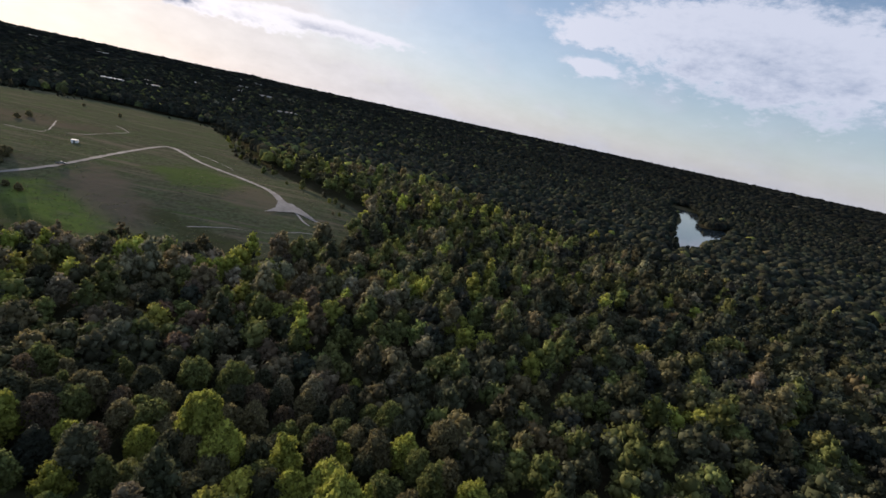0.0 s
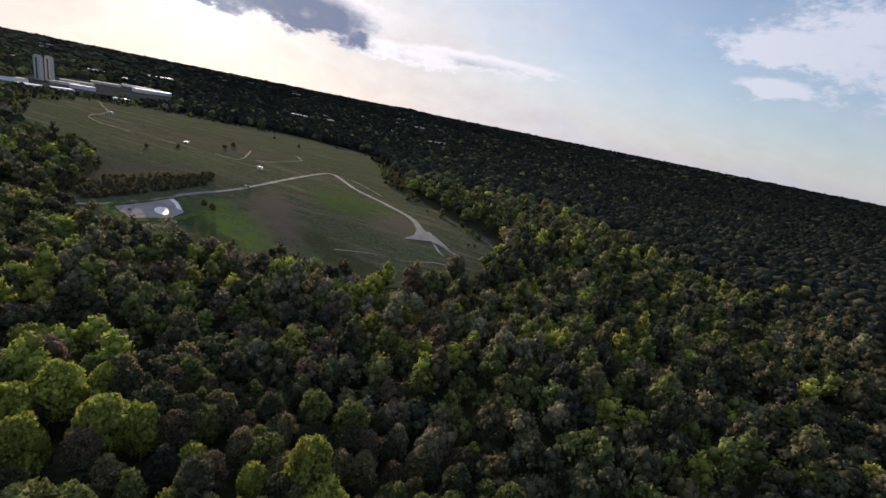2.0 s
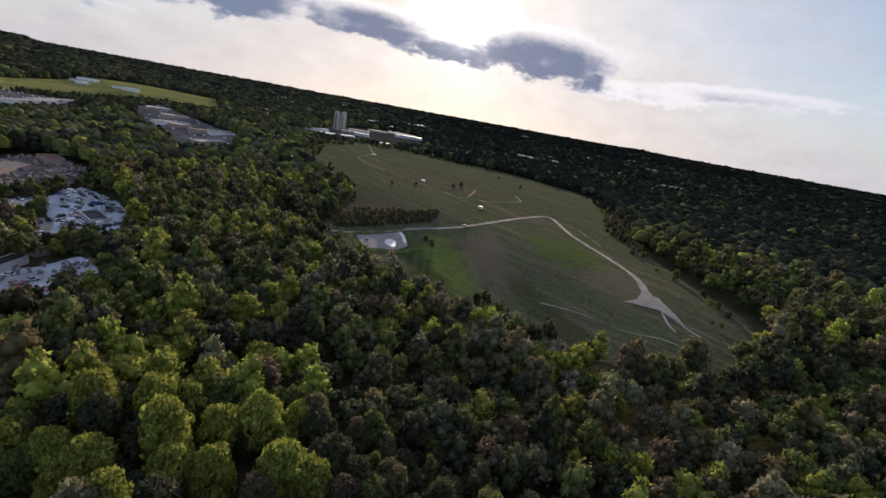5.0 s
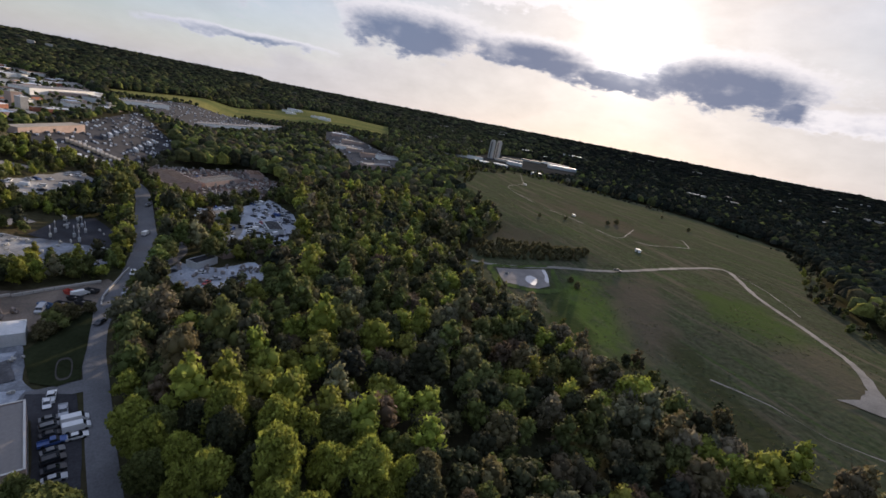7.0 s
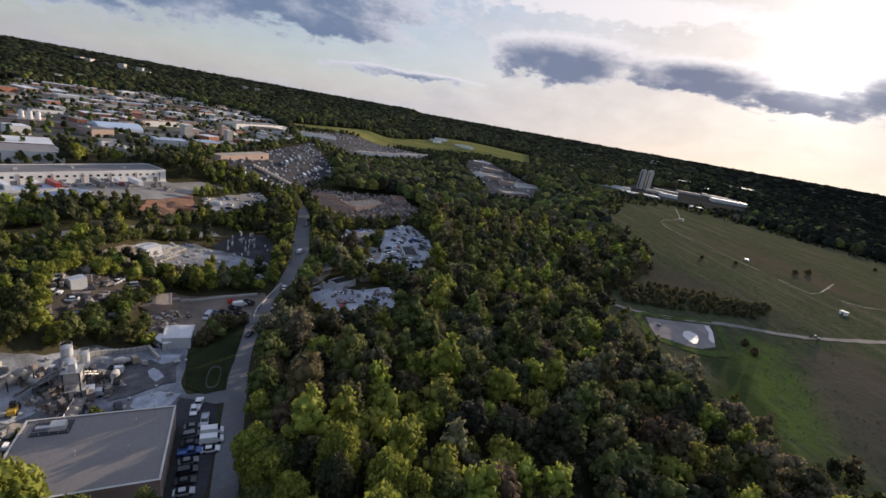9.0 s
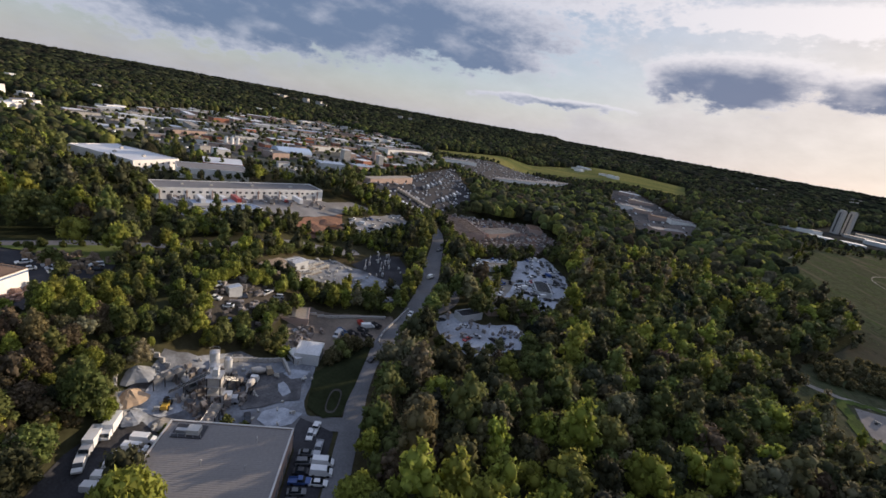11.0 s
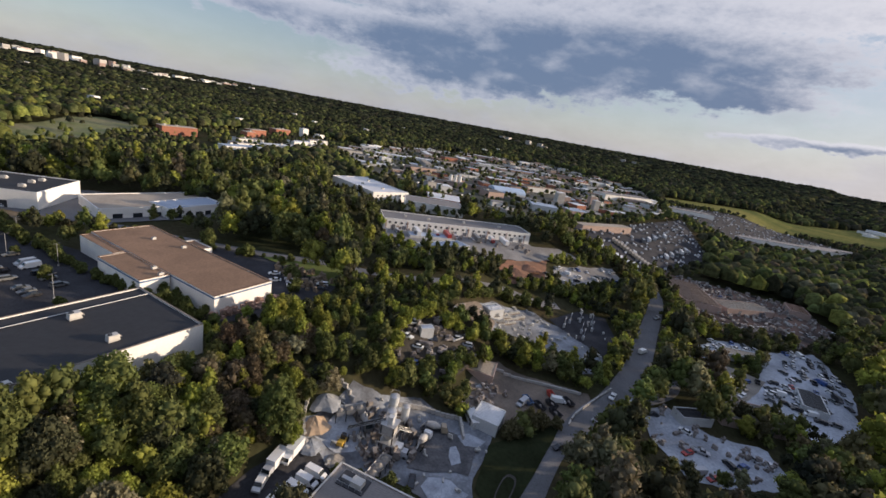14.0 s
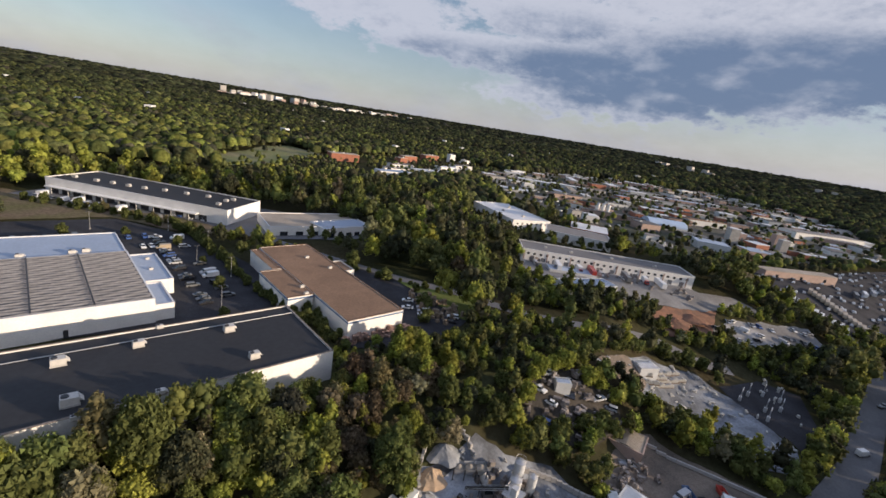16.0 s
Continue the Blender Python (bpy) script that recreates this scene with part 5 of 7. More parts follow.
        part("chute", Build().rod((-3.0, 0, 2.9), (-4.2, 0, 1.4), 0.3, 0.22, 6), STEEL, t)
        wheels(t, (-3.0, -1.8, 3.2), 1.05, 0.52)
    elif kind == "school_bus":
        t = thing("bus", f"{colour} bus parked in a row", "bus", group="buses in a row")
        part("body", loft([(-5, 0.5, 0), (5, 0.5, 0), (5, 1.6, 0), (4.4, 2.9, 0.7), (-4.9, 2.95, 0.9)], 1.2, 1.08), paint, t)
        for s in (-1, 1):
            part("window_band", Build().box(-0.4, s * 1.185, 1.7, 8.4, 0.05, 0.75), GLASS, t)
        wheels(t, (-3.0, 3.2), 1.05, 0.5)
    elif kind == "loader":
        t = thing("wheel_loader", "yellow wheel loader in a yard", "loader", group="yard machines")
        part("body", Build().box(-1.0, 0, 0.9, 3.2, 1.7, 1.0, 0, 0.9), shade("machine_yellow", (0.55, 0.34, 0.05), 0.5, 0.15), t)
        part("cab", Build().box(-0.2, 0, 1.9, 1.3, 1.3, 1.3, 0, 0.85), GLASS, t)
        part("arm", Build().rod((0.6, 0.5, 1.5), (2.6, 0.5, 0.6), 0.14).rod((0.6, -0.5, 1.5), (2.6, -0.5, 0.6), 0.14), DARK_METAL, t)
        part("bucket", Build().add([(2.5, -1.2, 0.2), (3.5, -1.2, 0.2), (2.5, -1.2, 1.2), (2.5, 1.2, 0.2), (3.5, 1.2, 0.2), (2.5, 1.2, 1.2)], [(0, 1, 2), (3, 5, 4), (0, 3, 4, 1), (0, 2, 5, 3)]), DARK_METAL, t)
        wheels(t, (-1.7, 1.0), 0.95, 0.7)
    return t


def vehicle(kind, colour, x, y, rz, z=None, lift=0.2):
    z = level(x, y) + lift if z is None else z
    m = pose(x, y, z, 0, 0, rz)
    if (kind, colour) in CARS:
        return copy_thing(CARS[kind, colour], m)
    t = make_vehicle(kind, colour)
    t.matrix_world = m
    CARS[kind, colour] = t
    return t


def any_car(rng, x, y, rz, z=None, lift=0.2):
    kind = rng.choices(["car", "suv", "pickup", "van"], [5, 4, 1.6, 0.8])[0]
    colour = rng.choices(PAINT_NAMES, [4, 3, 3, 1.3, 0.35, 2.5, 0.6])[0]
    return vehicle(kind, colour, x, y, rz + rng.choice((0, 180)) + rng.uniform(-3, 3), z, lift)


def car_row(seed, a, b, gap=2.9, turn=90, keep=0.8, z=None, lift=0.2):
    """Cars side by side along a line."""
    rng = random.Random(seed)
    a, b = Vector(a), Vector(b)
    d = b - a
    n = max(1, int(d.length / gap))
    rz = math.degrees(math.atan2(d.y, d.x)) + turn
    for i in range(n):
        if rng.random() < keep:
            p = a + d * (i + 0.5) / n
            any_car(rng, p.x, p.y, rz, z, lift)


def car_yard(seed, poly, count, apart=3.6, lift=0.2, mess=180, heading=0):
    """Cars standing about in a yard."""
    rng = random.Random(seed)
    lo = [min(p[i] for p in poly) for i in (0, 1)]
    hi = [max(p[i] for p in poly) for i in (0, 1)]
    done, tries = [], 0
    while len(done) < count and tries < count * 40:
        tries += 1
        x, y = rng.uniform(lo[0], hi[0]), rng.uniform(lo[1], hi[1])
        if not inside(poly, np.array([x]), np.array([y]))[0] or any((x - p) ** 2 + (y - q) ** 2 < apart ** 2 for p, q in done):
            continue
        done.append((x, y))
        any_car(rng, x, y, heading + rng.uniform(-mess, mess), None, lift)

# ---------------------------------------------------------------- ground of yards and lots
patches = 0


def worn_outline(poly, step, rough):
    """The outline with straight sides, frayed in and out."""
    out = []
    for (ax, ay), (bx, by) in zip(poly, poly[1:] + poly[:1]):
        m = max(1, int(math.hypot(bx - ax, by - ay) / step))
        for k in range(m):
            x, y = ax + (bx - ax) * k / m, ay + (by - ay) * k / m
            u = rough * (2.2 * noise.noise(Vector((x * 0.09, y * 0.09, 1))) + 1.2 * noise.noise(Vector((x * 0.4, y * 0.4, 2))))
            v = rough * (2.2 * noise.noise(Vector((x * 0.09, y * 0.09, 5))) + 1.2 * noise.noise(Vector((x * 0.4, y * 0.4, 6))))
            out.append((x + u, y + v))
    return out


def ground_patch(name, label, poly, mat, lift=0.14, step=6.0, rough=0.9, seed=2):
    global patches
    rough = min(rough, 0.12) if mat is DARK_ASPHALT else rough
    patches += 1
    return drape(name, worn_outline(poly, 3, rough), lift + 0.008 * patches, mat, step, label=label, category="yard")


ground_patch("yard", "pale dusty concrete yard of a batching plant", YARD_PLANT, PALE_GRAVEL)
ground_patch("yard", "worn tan dirt yard between sheds", YARD_SHED, DIRT)
ground_patch("yard", "pale gravel yard with stacked stone", YARD_STONE, PALE_GRAVEL)
ground_patch("yard", "dark paved yard with electrical gear", YARD_POWER, DARK_ASPHALT)
ground_patch("yard", "dark dirt junkyard between trees", YARD_JUNK, shade("dark_dirt", (0.075, 0.066, 0.056), 1.0, 0.35, 0.1, 2.0, second=(0.045, 0.042, 0.036), spec=0.05))
ground_patch("yard", "reddish brown scrapyard ground", YARD_SCRAP, shade("scrapyard_dirt", (0.185, 0.125, 0.098), 1.0, 0.35, 0.05, 1.0, second=(0.06, 0.053, 0.05), spread=0.5, spec=0.0))
ground_patch("yard", "pale gravel yard beside the road", YARD_ROAD, WHITE_GRAVEL)
ground_patch("yard", "pale gravel car yard", YARD_CARS, WHITE_GRAVEL)
ground_patch("yard", "pale gravel lane with parked cars", YARD_ARM, WHITE_GRAVEL)
ground_patch("yard", "grey dirt lane with parked cars", YARD_ARM_TWO, GRAVEL)
RED_EARTH = shade("red_earth", (0.27, 0.145, 0.095), 1.0, 0.3, 0.2, 2.0, second=(0.17, 0.11, 0.08), spec=0.0)
ground_patch("yard", "pale concrete lot beside a bank of red earth", YARD_RED, shade("pale_dusty_concrete", (0.30, 0.30, 0.30), 1.0, 0.3, 0.06, 1.0, second=(0.17, 0.165, 0.16), spec=0.0))
ground_patch("earth_bank", "bare bank of dug red earth", RED_BANK, RED_EARTH)
ground_patch("bank", "dry grassy bank between the parking lot and a road", LOT_BANK, shade("bank_grass", (0.13, 0.12, 0.06), 1.0, 0.4, 0.08, 0.8, second=(0.17, 0.13, 0.09), spec=0.0), 0.3, 10)
ground_patch("dock_apron", "grey worn concrete apron below the docks", DOCK_FRONT, shade("worn_concrete", (0.24, 0.235, 0.23), 0.95, 0.3, 0.05, 0.8, second=(0.15, 0.145, 0.14)), 0.3, 6)
ground_patch("parking_lot", "dark asphalt parking lot beside the grey hall", LOT_EAST, DARK_ASPHALT)
ground_patch("parking_lot", "dark asphalt truck park behind the hall", LOT_TRUCKS, DARK_ASPHALT)
ground_patch("parking_lot", "dark asphalt yard round the brown roof", LOT_BROWN, DARK_ASPHALT)
ground_patch("parking_lot", "wide dark asphalt parking lot with cars", LOT_STORE, DARK_ASPHALT, step=10)
ground_patch("dock_yard", "grey concrete yard before the dock doors", DOCK, CONCRETE)
ground_patch("parking_lot", "wide grey parking ground with buses and cars", LOT_BUSES, DARK_ASPHALT, 0.5, 12)
ground_patch("parking_lot", "far grey asphalt lot with parked cars", PARK, DARK_ASPHALT, 1.0, 25)
ground_patch("parking_lot", "tan and grey lot of a far depot between woods", YARD_NORTH, shade("depot_ground", (0.17, 0.15, 0.135), 1.0, 0.3, 0.03, 0.3, second=(0.09, 0.085, 0.08), spec=0.0), 0.8, 18)
ground_patch("forecourt", "grey paved ground before the strip building", STRIP_MALL, ASPHALT, 0.35, 8)
YELLOW_GRASS = shade("yellow_grass", (0.19, 0.178, 0.062), 1.0, 0.35, 0.014, 0.15, second=(0.10, 0.115, 0.042), spec=0.0, streak=(1, 0.35, 1))
ground_patch("airfield_grass", "yellow-green mown grass of a far airfield", STRIP, YELLOW_GRASS, 1.2, 30)
ground_patch("pasture", "green and tan pasture among far trees", SOUTH_FIELD, shade("pasture_grass", (0.16, 0.18, 0.06), 0.95, 0.3, 0.02, 0.3, second=(0.24, 0.20, 0.12)), 0.6, 15)
ground_patch("town_ground", "grey paved ground of a low industrial quarter", TOWN, shade("town_ground", (0.115, 0.105, 0.095), 1.0, 0.45, 0.03, 0.2, second=(0.045, 0.055, 0.03), spread=0.5), 0.5, 25)
ground_patch("works_ground", "grey ground of far works beyond the meadow", WORKS, shade("works_ground", (0.05, 0.05, 0.045), 1.0, 0.3, 0.02, 0.2, spec=0.0), 0.8, 25)
LAWN = shade("dark_lawn", (0.030, 0.036, 0.018), 1.0, 0.3, 0.1, 1.0, spec=0.0)
DUST = shade("pale_cement_dust", (0.42, 0.45, 0.50), 1.0, 0.35, 0.25, 2.0, second=(0.24, 0.26, 0.29), spec=0.0)
WET = shade("wet_dark_yard", (0.07, 0.07, 0.075), 0.8, 0.4, 0.25, 1.5, second=(0.12, 0.12, 0.125), spec=0.1)
ground_patch("yard_patch", "dark wet paving of the plant yard", [(-165, -30), (-172, -34), (-181, -22), (-178, -17), (-169, -13), (-160, -20), (-157, -25)], WET, 0.2, 5, 0.7)
for words, poly in (("pale cement dust spread over paving", [(-159, -19), (-163, -14), (-164, -8), (-158, -9), (-154, -14), (-155, -18)]), ("streak of pale cement dust in the bays", [(-184, -19), (-183, -24), (-178, -25), (-176, -21), (-179, -18)]),
                    ("pale dust round the aggregate bays", [(-140, -43), (-146, -47), (-153, -46), (-154, -41), (-148, -37), (-142, -38)]), ("thin streak of pale dust on dark paving", [(-170, -17), (-174, -22), (-172, -23), (-167, -18)]),
                    ("pale dust carried onto the road", [(-232, 3), (-246, 6), (-258, 5), (-252, -1), (-240, -2), (-231, -1)])):
    ground_patch("dust_patch", words, poly, DUST, 0.2, 4, 0.8)
ground_patch("yard", "tan dirt end of the stone yard", [(-215, -66), (-236, -69), (-238, -60), (-230, -54), (-221, -56)], DIRT, 0.2, 5, 0.7)
ground_patch("lawn", "dark green mown grass with a drainage basin", GRASS_OVAL, LAWN, 0.18, 5, 0.2)
ground_patch("verge", "green grass strip beside the upper road", [(-166, -141), (-194, -115), (-180, -96), (-176, -104), (-172, -120)], shade("verge_grass", (0.14, 0.17, 0.04), 0.95, 0.25, 0.1, 1.0), 0.34)
new_road = new("road", ribbon(BACK_ROAD, [6.5] * 7 + [6] * 7, 0.24, step=4).mesh("road", ASPHALT))
tagged(new_road, "narrow grey road along the terrace", "road", "", "structure")
lane = new("road", ribbon([(-166, 6), (-162, -3), (-158, -12), (-155, -20)], [6, 6, 6, 6], 0.24, step=3).mesh("road", ASPHALT))
tagged(lane, "short grey lane into the yards", "road", "", "structure")
spur = new("road", ribbon([(-247, -1), (-262, 6), (-276, 9), (-292, 6)], [7, 6, 5, 5], 0.24, step=3).mesh("road", ASPHALT))
tagged(spur, "short grey spur off the road", "road", "", "structure")


# ---------------------------------------------------------------- meadow
ground_patch("turning_place", "pale gravel turning place at the track's end", [(-122, 303), (-112, 305), (-100, 296), (-88, 286), (-104, 290), (-122, 282), (-118, 292)], GRAVEL, 0.45, 4, 0.6)
drape("basin", [(-282, 197), (-280, 215), (-277, 233), (-265, 228), (-253, 222), (-250, 212), (-253, 202), (-257, 191), (-269, 193)], 0.4, shade("tan_basin_floor", (0.27, 0.245, 0.225), 1.0, 0.2, 0.1, 1.5, second=(0.20, 0.185, 0.17), spec=0.0), 5, label="pale lined basin floor beside the track", category="basin")
# the sky's bright reflection put into the ponds' pale base colour
POND_GLARE = shade("pale_pond_glare", (0.46, 0.47, 0.50), 0.25, 0.12, 0.2, 1.0, spec=0.6)
BANK_GRASS = shade("rank_green_grass", (0.085, 0.115, 0.034), 1.0, 0.4, 0.15, 1.2, 0.3, second=(0.06, 0.075, 0.03), spec=0.0)
t = new("basin_bank", ribbon([(-252, 199), (-257, 188), (-269, 190), (-285, 194), (-284, 216), (-281, 237)], [6, 6, 5, 4, 3, 3], 0.55, step=2.5, rough=0.8).mesh("basin_bank", BANK_GRASS))
tagged(t, "green grassy bank round the lined basin", "bank", "", "structure")
t = new("basin_bank", ribbon([(-276, 238), (-262, 232), (-248, 226), (-246, 212), (-251, 199)], [3, 4, 5, 6, 6], 0.55, step=2.5, rough=0.8).mesh("basin_bank", BANK_GRASS))
tagged(t, "green grassy bank between basin and meadow", "bank", "", "structure")
t = thing("inlet_pipe", "dark inlet pipe with a pale headwall at the basin", "pipe", -272, 200, None, 40)
part("headwall", Build().box(0, 0, 0.3, 2.6, 0.4, 1.3), CONCRETE, t)
part("pipe", Build().rod((0, 0.1, 0.9), (0, -1.4, 0.8), 0.42, None, 12), DARK_METAL, t)
drape("pond", smooth_outline([(-262, 209), (-267, 212), (-269, 216), (-265, 218.5), (-259, 216), (-255, 212), (-256.5, 209.5)], 1.2, 0.15), 0.50, POND_GLARE, 6, label="small pond with bright sky glare put into its colour", category="pond")
drape("pond", smooth_outline([(-276, 229.5), (-273, 231.5), (-257, 224), (-260, 222.5), (-268, 227)], 1.2, 0.2), 0.50, POND_GLARE, 6, label="narrow pool with bright sky glare put into its colour", category="pond")
for pts, w, words in (([(-839, 532), (-740, 478), (-645, 425), (-602, 377), (-562, 358), (-508, 352), (-463, 348), (-435, 354), (-400, 358)], 0.9, "faint pale footpath over the far meadow"),
                      ([(-379, 358), (-361, 357), (-350, 360), (-355, 372), (-394, 423)], 1.1, "pale path bending across brown ground"),
                      ([(-343, 378), (-335, 387), (-336, 408), (-337, 443)], 1.1, "pale worn path along the brow of the meadow"),
                      ([(-337, 443), (-352, 456), (-370, 469)], 0.9, "short pale path up the brow of the meadow"),
                      ([(-262, 412), (-230, 400), (-190, 372)], 0.7, "faint second wheel track beside the gravel track"),
                      ([(-606, 300), (-640, 320), (-686, 344)], 0.9, "faint pale path at the meadow's edge"),
                      ([(-150, 243), (-128, 252), (-108, 254), (-90, 264), (-82, 266)], 0.45, "faint pale wheel track along the meadow's edge"),
                      ([(-112, 300), (-95, 288), (-78, 282)], 1.6, "pale spur of the gravel track"),
                      ([(-104, 292), (-94, 280), (-88, 276)], 1.2, "second pale spur of the gravel track")):
    ob = new("footpath", ribbon(pts, [w] * len(pts), 0.4, step=8, across=2, rough=0.4).mesh("footpath", GRAVEL))
    tagged(ob, words, "path", "", "structure")
for x, y, s, words in ((-309, 347, 1.0, "small white hut on the meadow"), (-433, 370, 0.8, "small white cabin far across the meadow"), (-636, 424, 1.0, "small pale shelter on the far meadow")):
    t = thing("hut", words, "hut", x, y, None, 20)
    part("wall", Build().box(0, 0, -0.5, 4 * s, 3 * s, 3.0 * s), WHITE_WALL, t)
    part("roof", Build().box(0, 0, 2.5 * s, 4.4 * s, 3.4 * s, 0.25), WHITE_ROOF, t)
    part("door", Build().box(0, -1.52 * s, 0, 0.9 * s, 0.06, 2.0 * s), DARK_METAL, t)
vehicle("pickup", "gray", -262, 283, 60, None, 0.75)

# ---------------------------------------------------------------- batching plant
def silo(x, y, h, r, label):
    t = thing("silo", label, "silo", x, y, level(x, y) + 0.35, group="silos of the batching plant")
    part("drum", Build().rod((0, 0, 4.2), (0, 0, h), r, None, 18), PALE_METAL, t)
    part("hopper", Build().rod((0, 0, 2.2), (0, 0, 4.2), r * 0.25, r, 18), PALE_METAL, t)
    part("lid", Build().rod((0, 0, h), (0, 0, h + 0.5), r * 1.02, r * 0.35, 18), STEEL, t)
    for k in range(4):
        a = radians(45 + 90 * k)
        part("leg", Build().rod((r * 0.8 * math.cos(a), r * 0.8 * math.sin(a), 0), (r * 0.8 * math.cos(a), r * 0.8 * math.sin(a), 4.6), 0.16, None, 6), DARK_METAL, t)
    b = Build()
    for s in (-0.22, 0.22):
        b.rod((r + 0.15, s, 0.3), (r + 0.15, s, h + 0.9), 0.035, None, 5)
    for k in range(int(h / 0.5)):
        b.rod((r + 0.15, -0.22, 0.5 + 0.5 * k), (r + 0.15, 0.22, 0.5 + 0.5 * k), 0.025, None, 4)
    part("ladder", b, STEEL, t)
    b = Build()
    for k in range(12):
        a0, a1 = radians(30 * k), radians(30 * k + 30)
        b.rod((r * math.cos(a0), r * math.sin(a0), h + 1.0), (r * math.cos(a1), r * math.sin(a1), h + 1.0), 0.04, None, 4)
        b.rod((r * math.cos(a0), r * math.sin(a0), h), (r * math.cos(a0), r * math.sin(a0), h + 1.0), 0.03, None, 4)
    part("guard_rail", b, STEEL, t)


silo(-158.8, -36.0, 9.6, 1.5, "tall pale cement silo with a guard rail")
silo(-161.6, -38.6, 10.6, 1.4, "tall grey cement silo beside the tower")


def batch_tower(x, y, rz):
    t = thing("batching_tower", "dusty steel batching tower with decks and hoppers", "batching tower", x, y, level(x, y) + 0.35, rz)
    for sx in (-1.8, 1.8):
        for sy in (-1.8, 1.8):
            part("post", Build().box(sx, sy, 0, 0.3, 0.3, 9.5), DARK_METAL, t)
    for z in (3.6, 6.4, 9.4):
        part("deck", Build().box(0, 0, z, 4.4, 4.4, 0.18), STEEL, t)
    part("weigh_hopper", Build().add([(-0.5, -0.5, 3.8), (0.5, -0.5, 3.8), (0.5, 0.5, 3.8), (-0.5, 0.5, 3.8), (-1.4, -1.4, 6.2), (1.4, -1.4, 6.2), (1.4, 1.4, 6.2), (-1.4, 1.4, 6.2)],
                                     [(3, 2, 1, 0), (4, 5, 6, 7), (0, 1, 5, 4), (1, 2, 6, 5), (2, 3, 7, 6), (3, 0, 4, 7)]), PALE_METAL, t)
    part("bin", Build().box(0, 0, 6.6, 3.6, 3.6, 2.7), CONCRETE, t)
    part("dust_filter", Build().box(0.4, 0.2, 9.6, 1.6, 1.6, 2.2, 0, 0.9), PALE_METAL, t)
    for k in range(4):
        b = Build()
        for i in range(5):
            b.rod((-2.1 + 1.05 * i, -2.15, 9.5), (-2.1 + 1.05 * i, -2.15, 10.5), 0.04, None, 5)
        b.rod((-2.1, -2.15, 10.5), (2.1, -2.15, 10.5), 0.04, None, 5)
        part("guard_rail", b, STEEL, t, m=pose(0, 0, 0, 0, 0, 90 * k))


batch_tower(-156.0, -33.0, 25)


def conveyor(a, b, label):
    a, b = Vector(a), Vector(b)
    t = thing("conveyor", label, "conveyor", a.x, a.y, a.z, math.degrees(math.atan2(b.y - a.y, b.x - a.x)))
    length, rise = math.hypot(b.x - a.x, b.y - a.y), b.z - a.z
    part("belt", Build().add([(0, -0.5, 0.4), (length, -0.5, rise + 0.4), (length, 0.5, rise + 0.4), (0, 0.5, 0.4), (0, -0.5, 0.5), (length, -0.5, rise + 0.5), (length, 0.5, rise + 0.5), (0, 0.5, 0.5)],
                             [(3, 2, 1, 0), (4, 5, 6, 7), (0, 1, 5, 4), (2, 3, 7, 6), (1, 2, 6, 5), (3, 0, 4, 7)]), RUBBER, t)
    for s in (-0.6, 0.6):
        bb = Build()
        bb.rod((0, s, 0.3), (length, s, rise + 0.3), 0.09, None, 6)
        bb.rod((0, s, 0.9), (length, s, rise + 0.9), 0.06, None, 6)
        n = int(length / 1.2)
        for k in range(n):
            u, w = k / n, (k + 1) / n
            bb.rod((length * u, s, rise * u + 0.3), (length * w, s, rise * w + 0.9), 0.04, None, 4)
        part("truss", bb, STEEL, t)
    for u in (0.35, 0.7):
        for s in (-0.7, 0.7):
            part("leg", Build().rod((length * u, s, -0.1), (length * u, s, rise * u + 0.3), 0.09, None, 6), DARK_METAL, t)


ZP = level(-150, -30) + 0.35
conveyor((-148.5, -42.0, level(-148.5, -42) + 1.0), (-155.5, -34.5, level(-155, -34) + 9.6), "inclined conveyor feeding the batching tower")
conveyor((-168.0, -31.0, ZP + 0.6), (-158.0, -33.5, ZP + 6.5), "low inclined belt conveyor with a truss")


def bins(x, y, rz):
    t = thing("aggregate_bins", "row of dusty steel aggregate bins", "bins", x, y, level(x, y) + 0.35, rz)
    for k in range(3):
        part("bin", Build().add([(-0.7 + 2.9 * k, -0.7, 1.2), (0.7 + 2.9 * k, -0.7, 1.2), (0.7 + 2.9 * k, 0.7, 1.2), (-0.7 + 2.9 * k, 0.7, 1.2), (-1.4 + 2.9 * k, -1.5, 3.4), (1.4 + 2.9 * k, -1.5, 3.4), (1.4 + 2.9 * k, 1.5, 3.4), (-1.4 + 2.9 * k, 1.5, 3.4)],
                                [(3, 2, 1, 0), (0, 1, 5, 4), (1, 2, 6, 5), (2, 3, 7, 6), (3, 0, 4, 7)]), STEEL, t)
        part("gravel_fill", Build().rod((2.9 * k, 0, 2.9), (2.9 * k, 0, 3.7), 1.35, 0.2, 8), GRAVEL, t)
    for sx in (-1.4, 1.5, 4.4, 7.2):
        for sy in (-1.4, 1.4):
            part("post", Build().box(sx, sy, 0, 0.2, 0.2, 3.2), DARK_METAL, t)


bins(-147.5, -45.0, 160)
bins(-151.5, -28.5, 20)


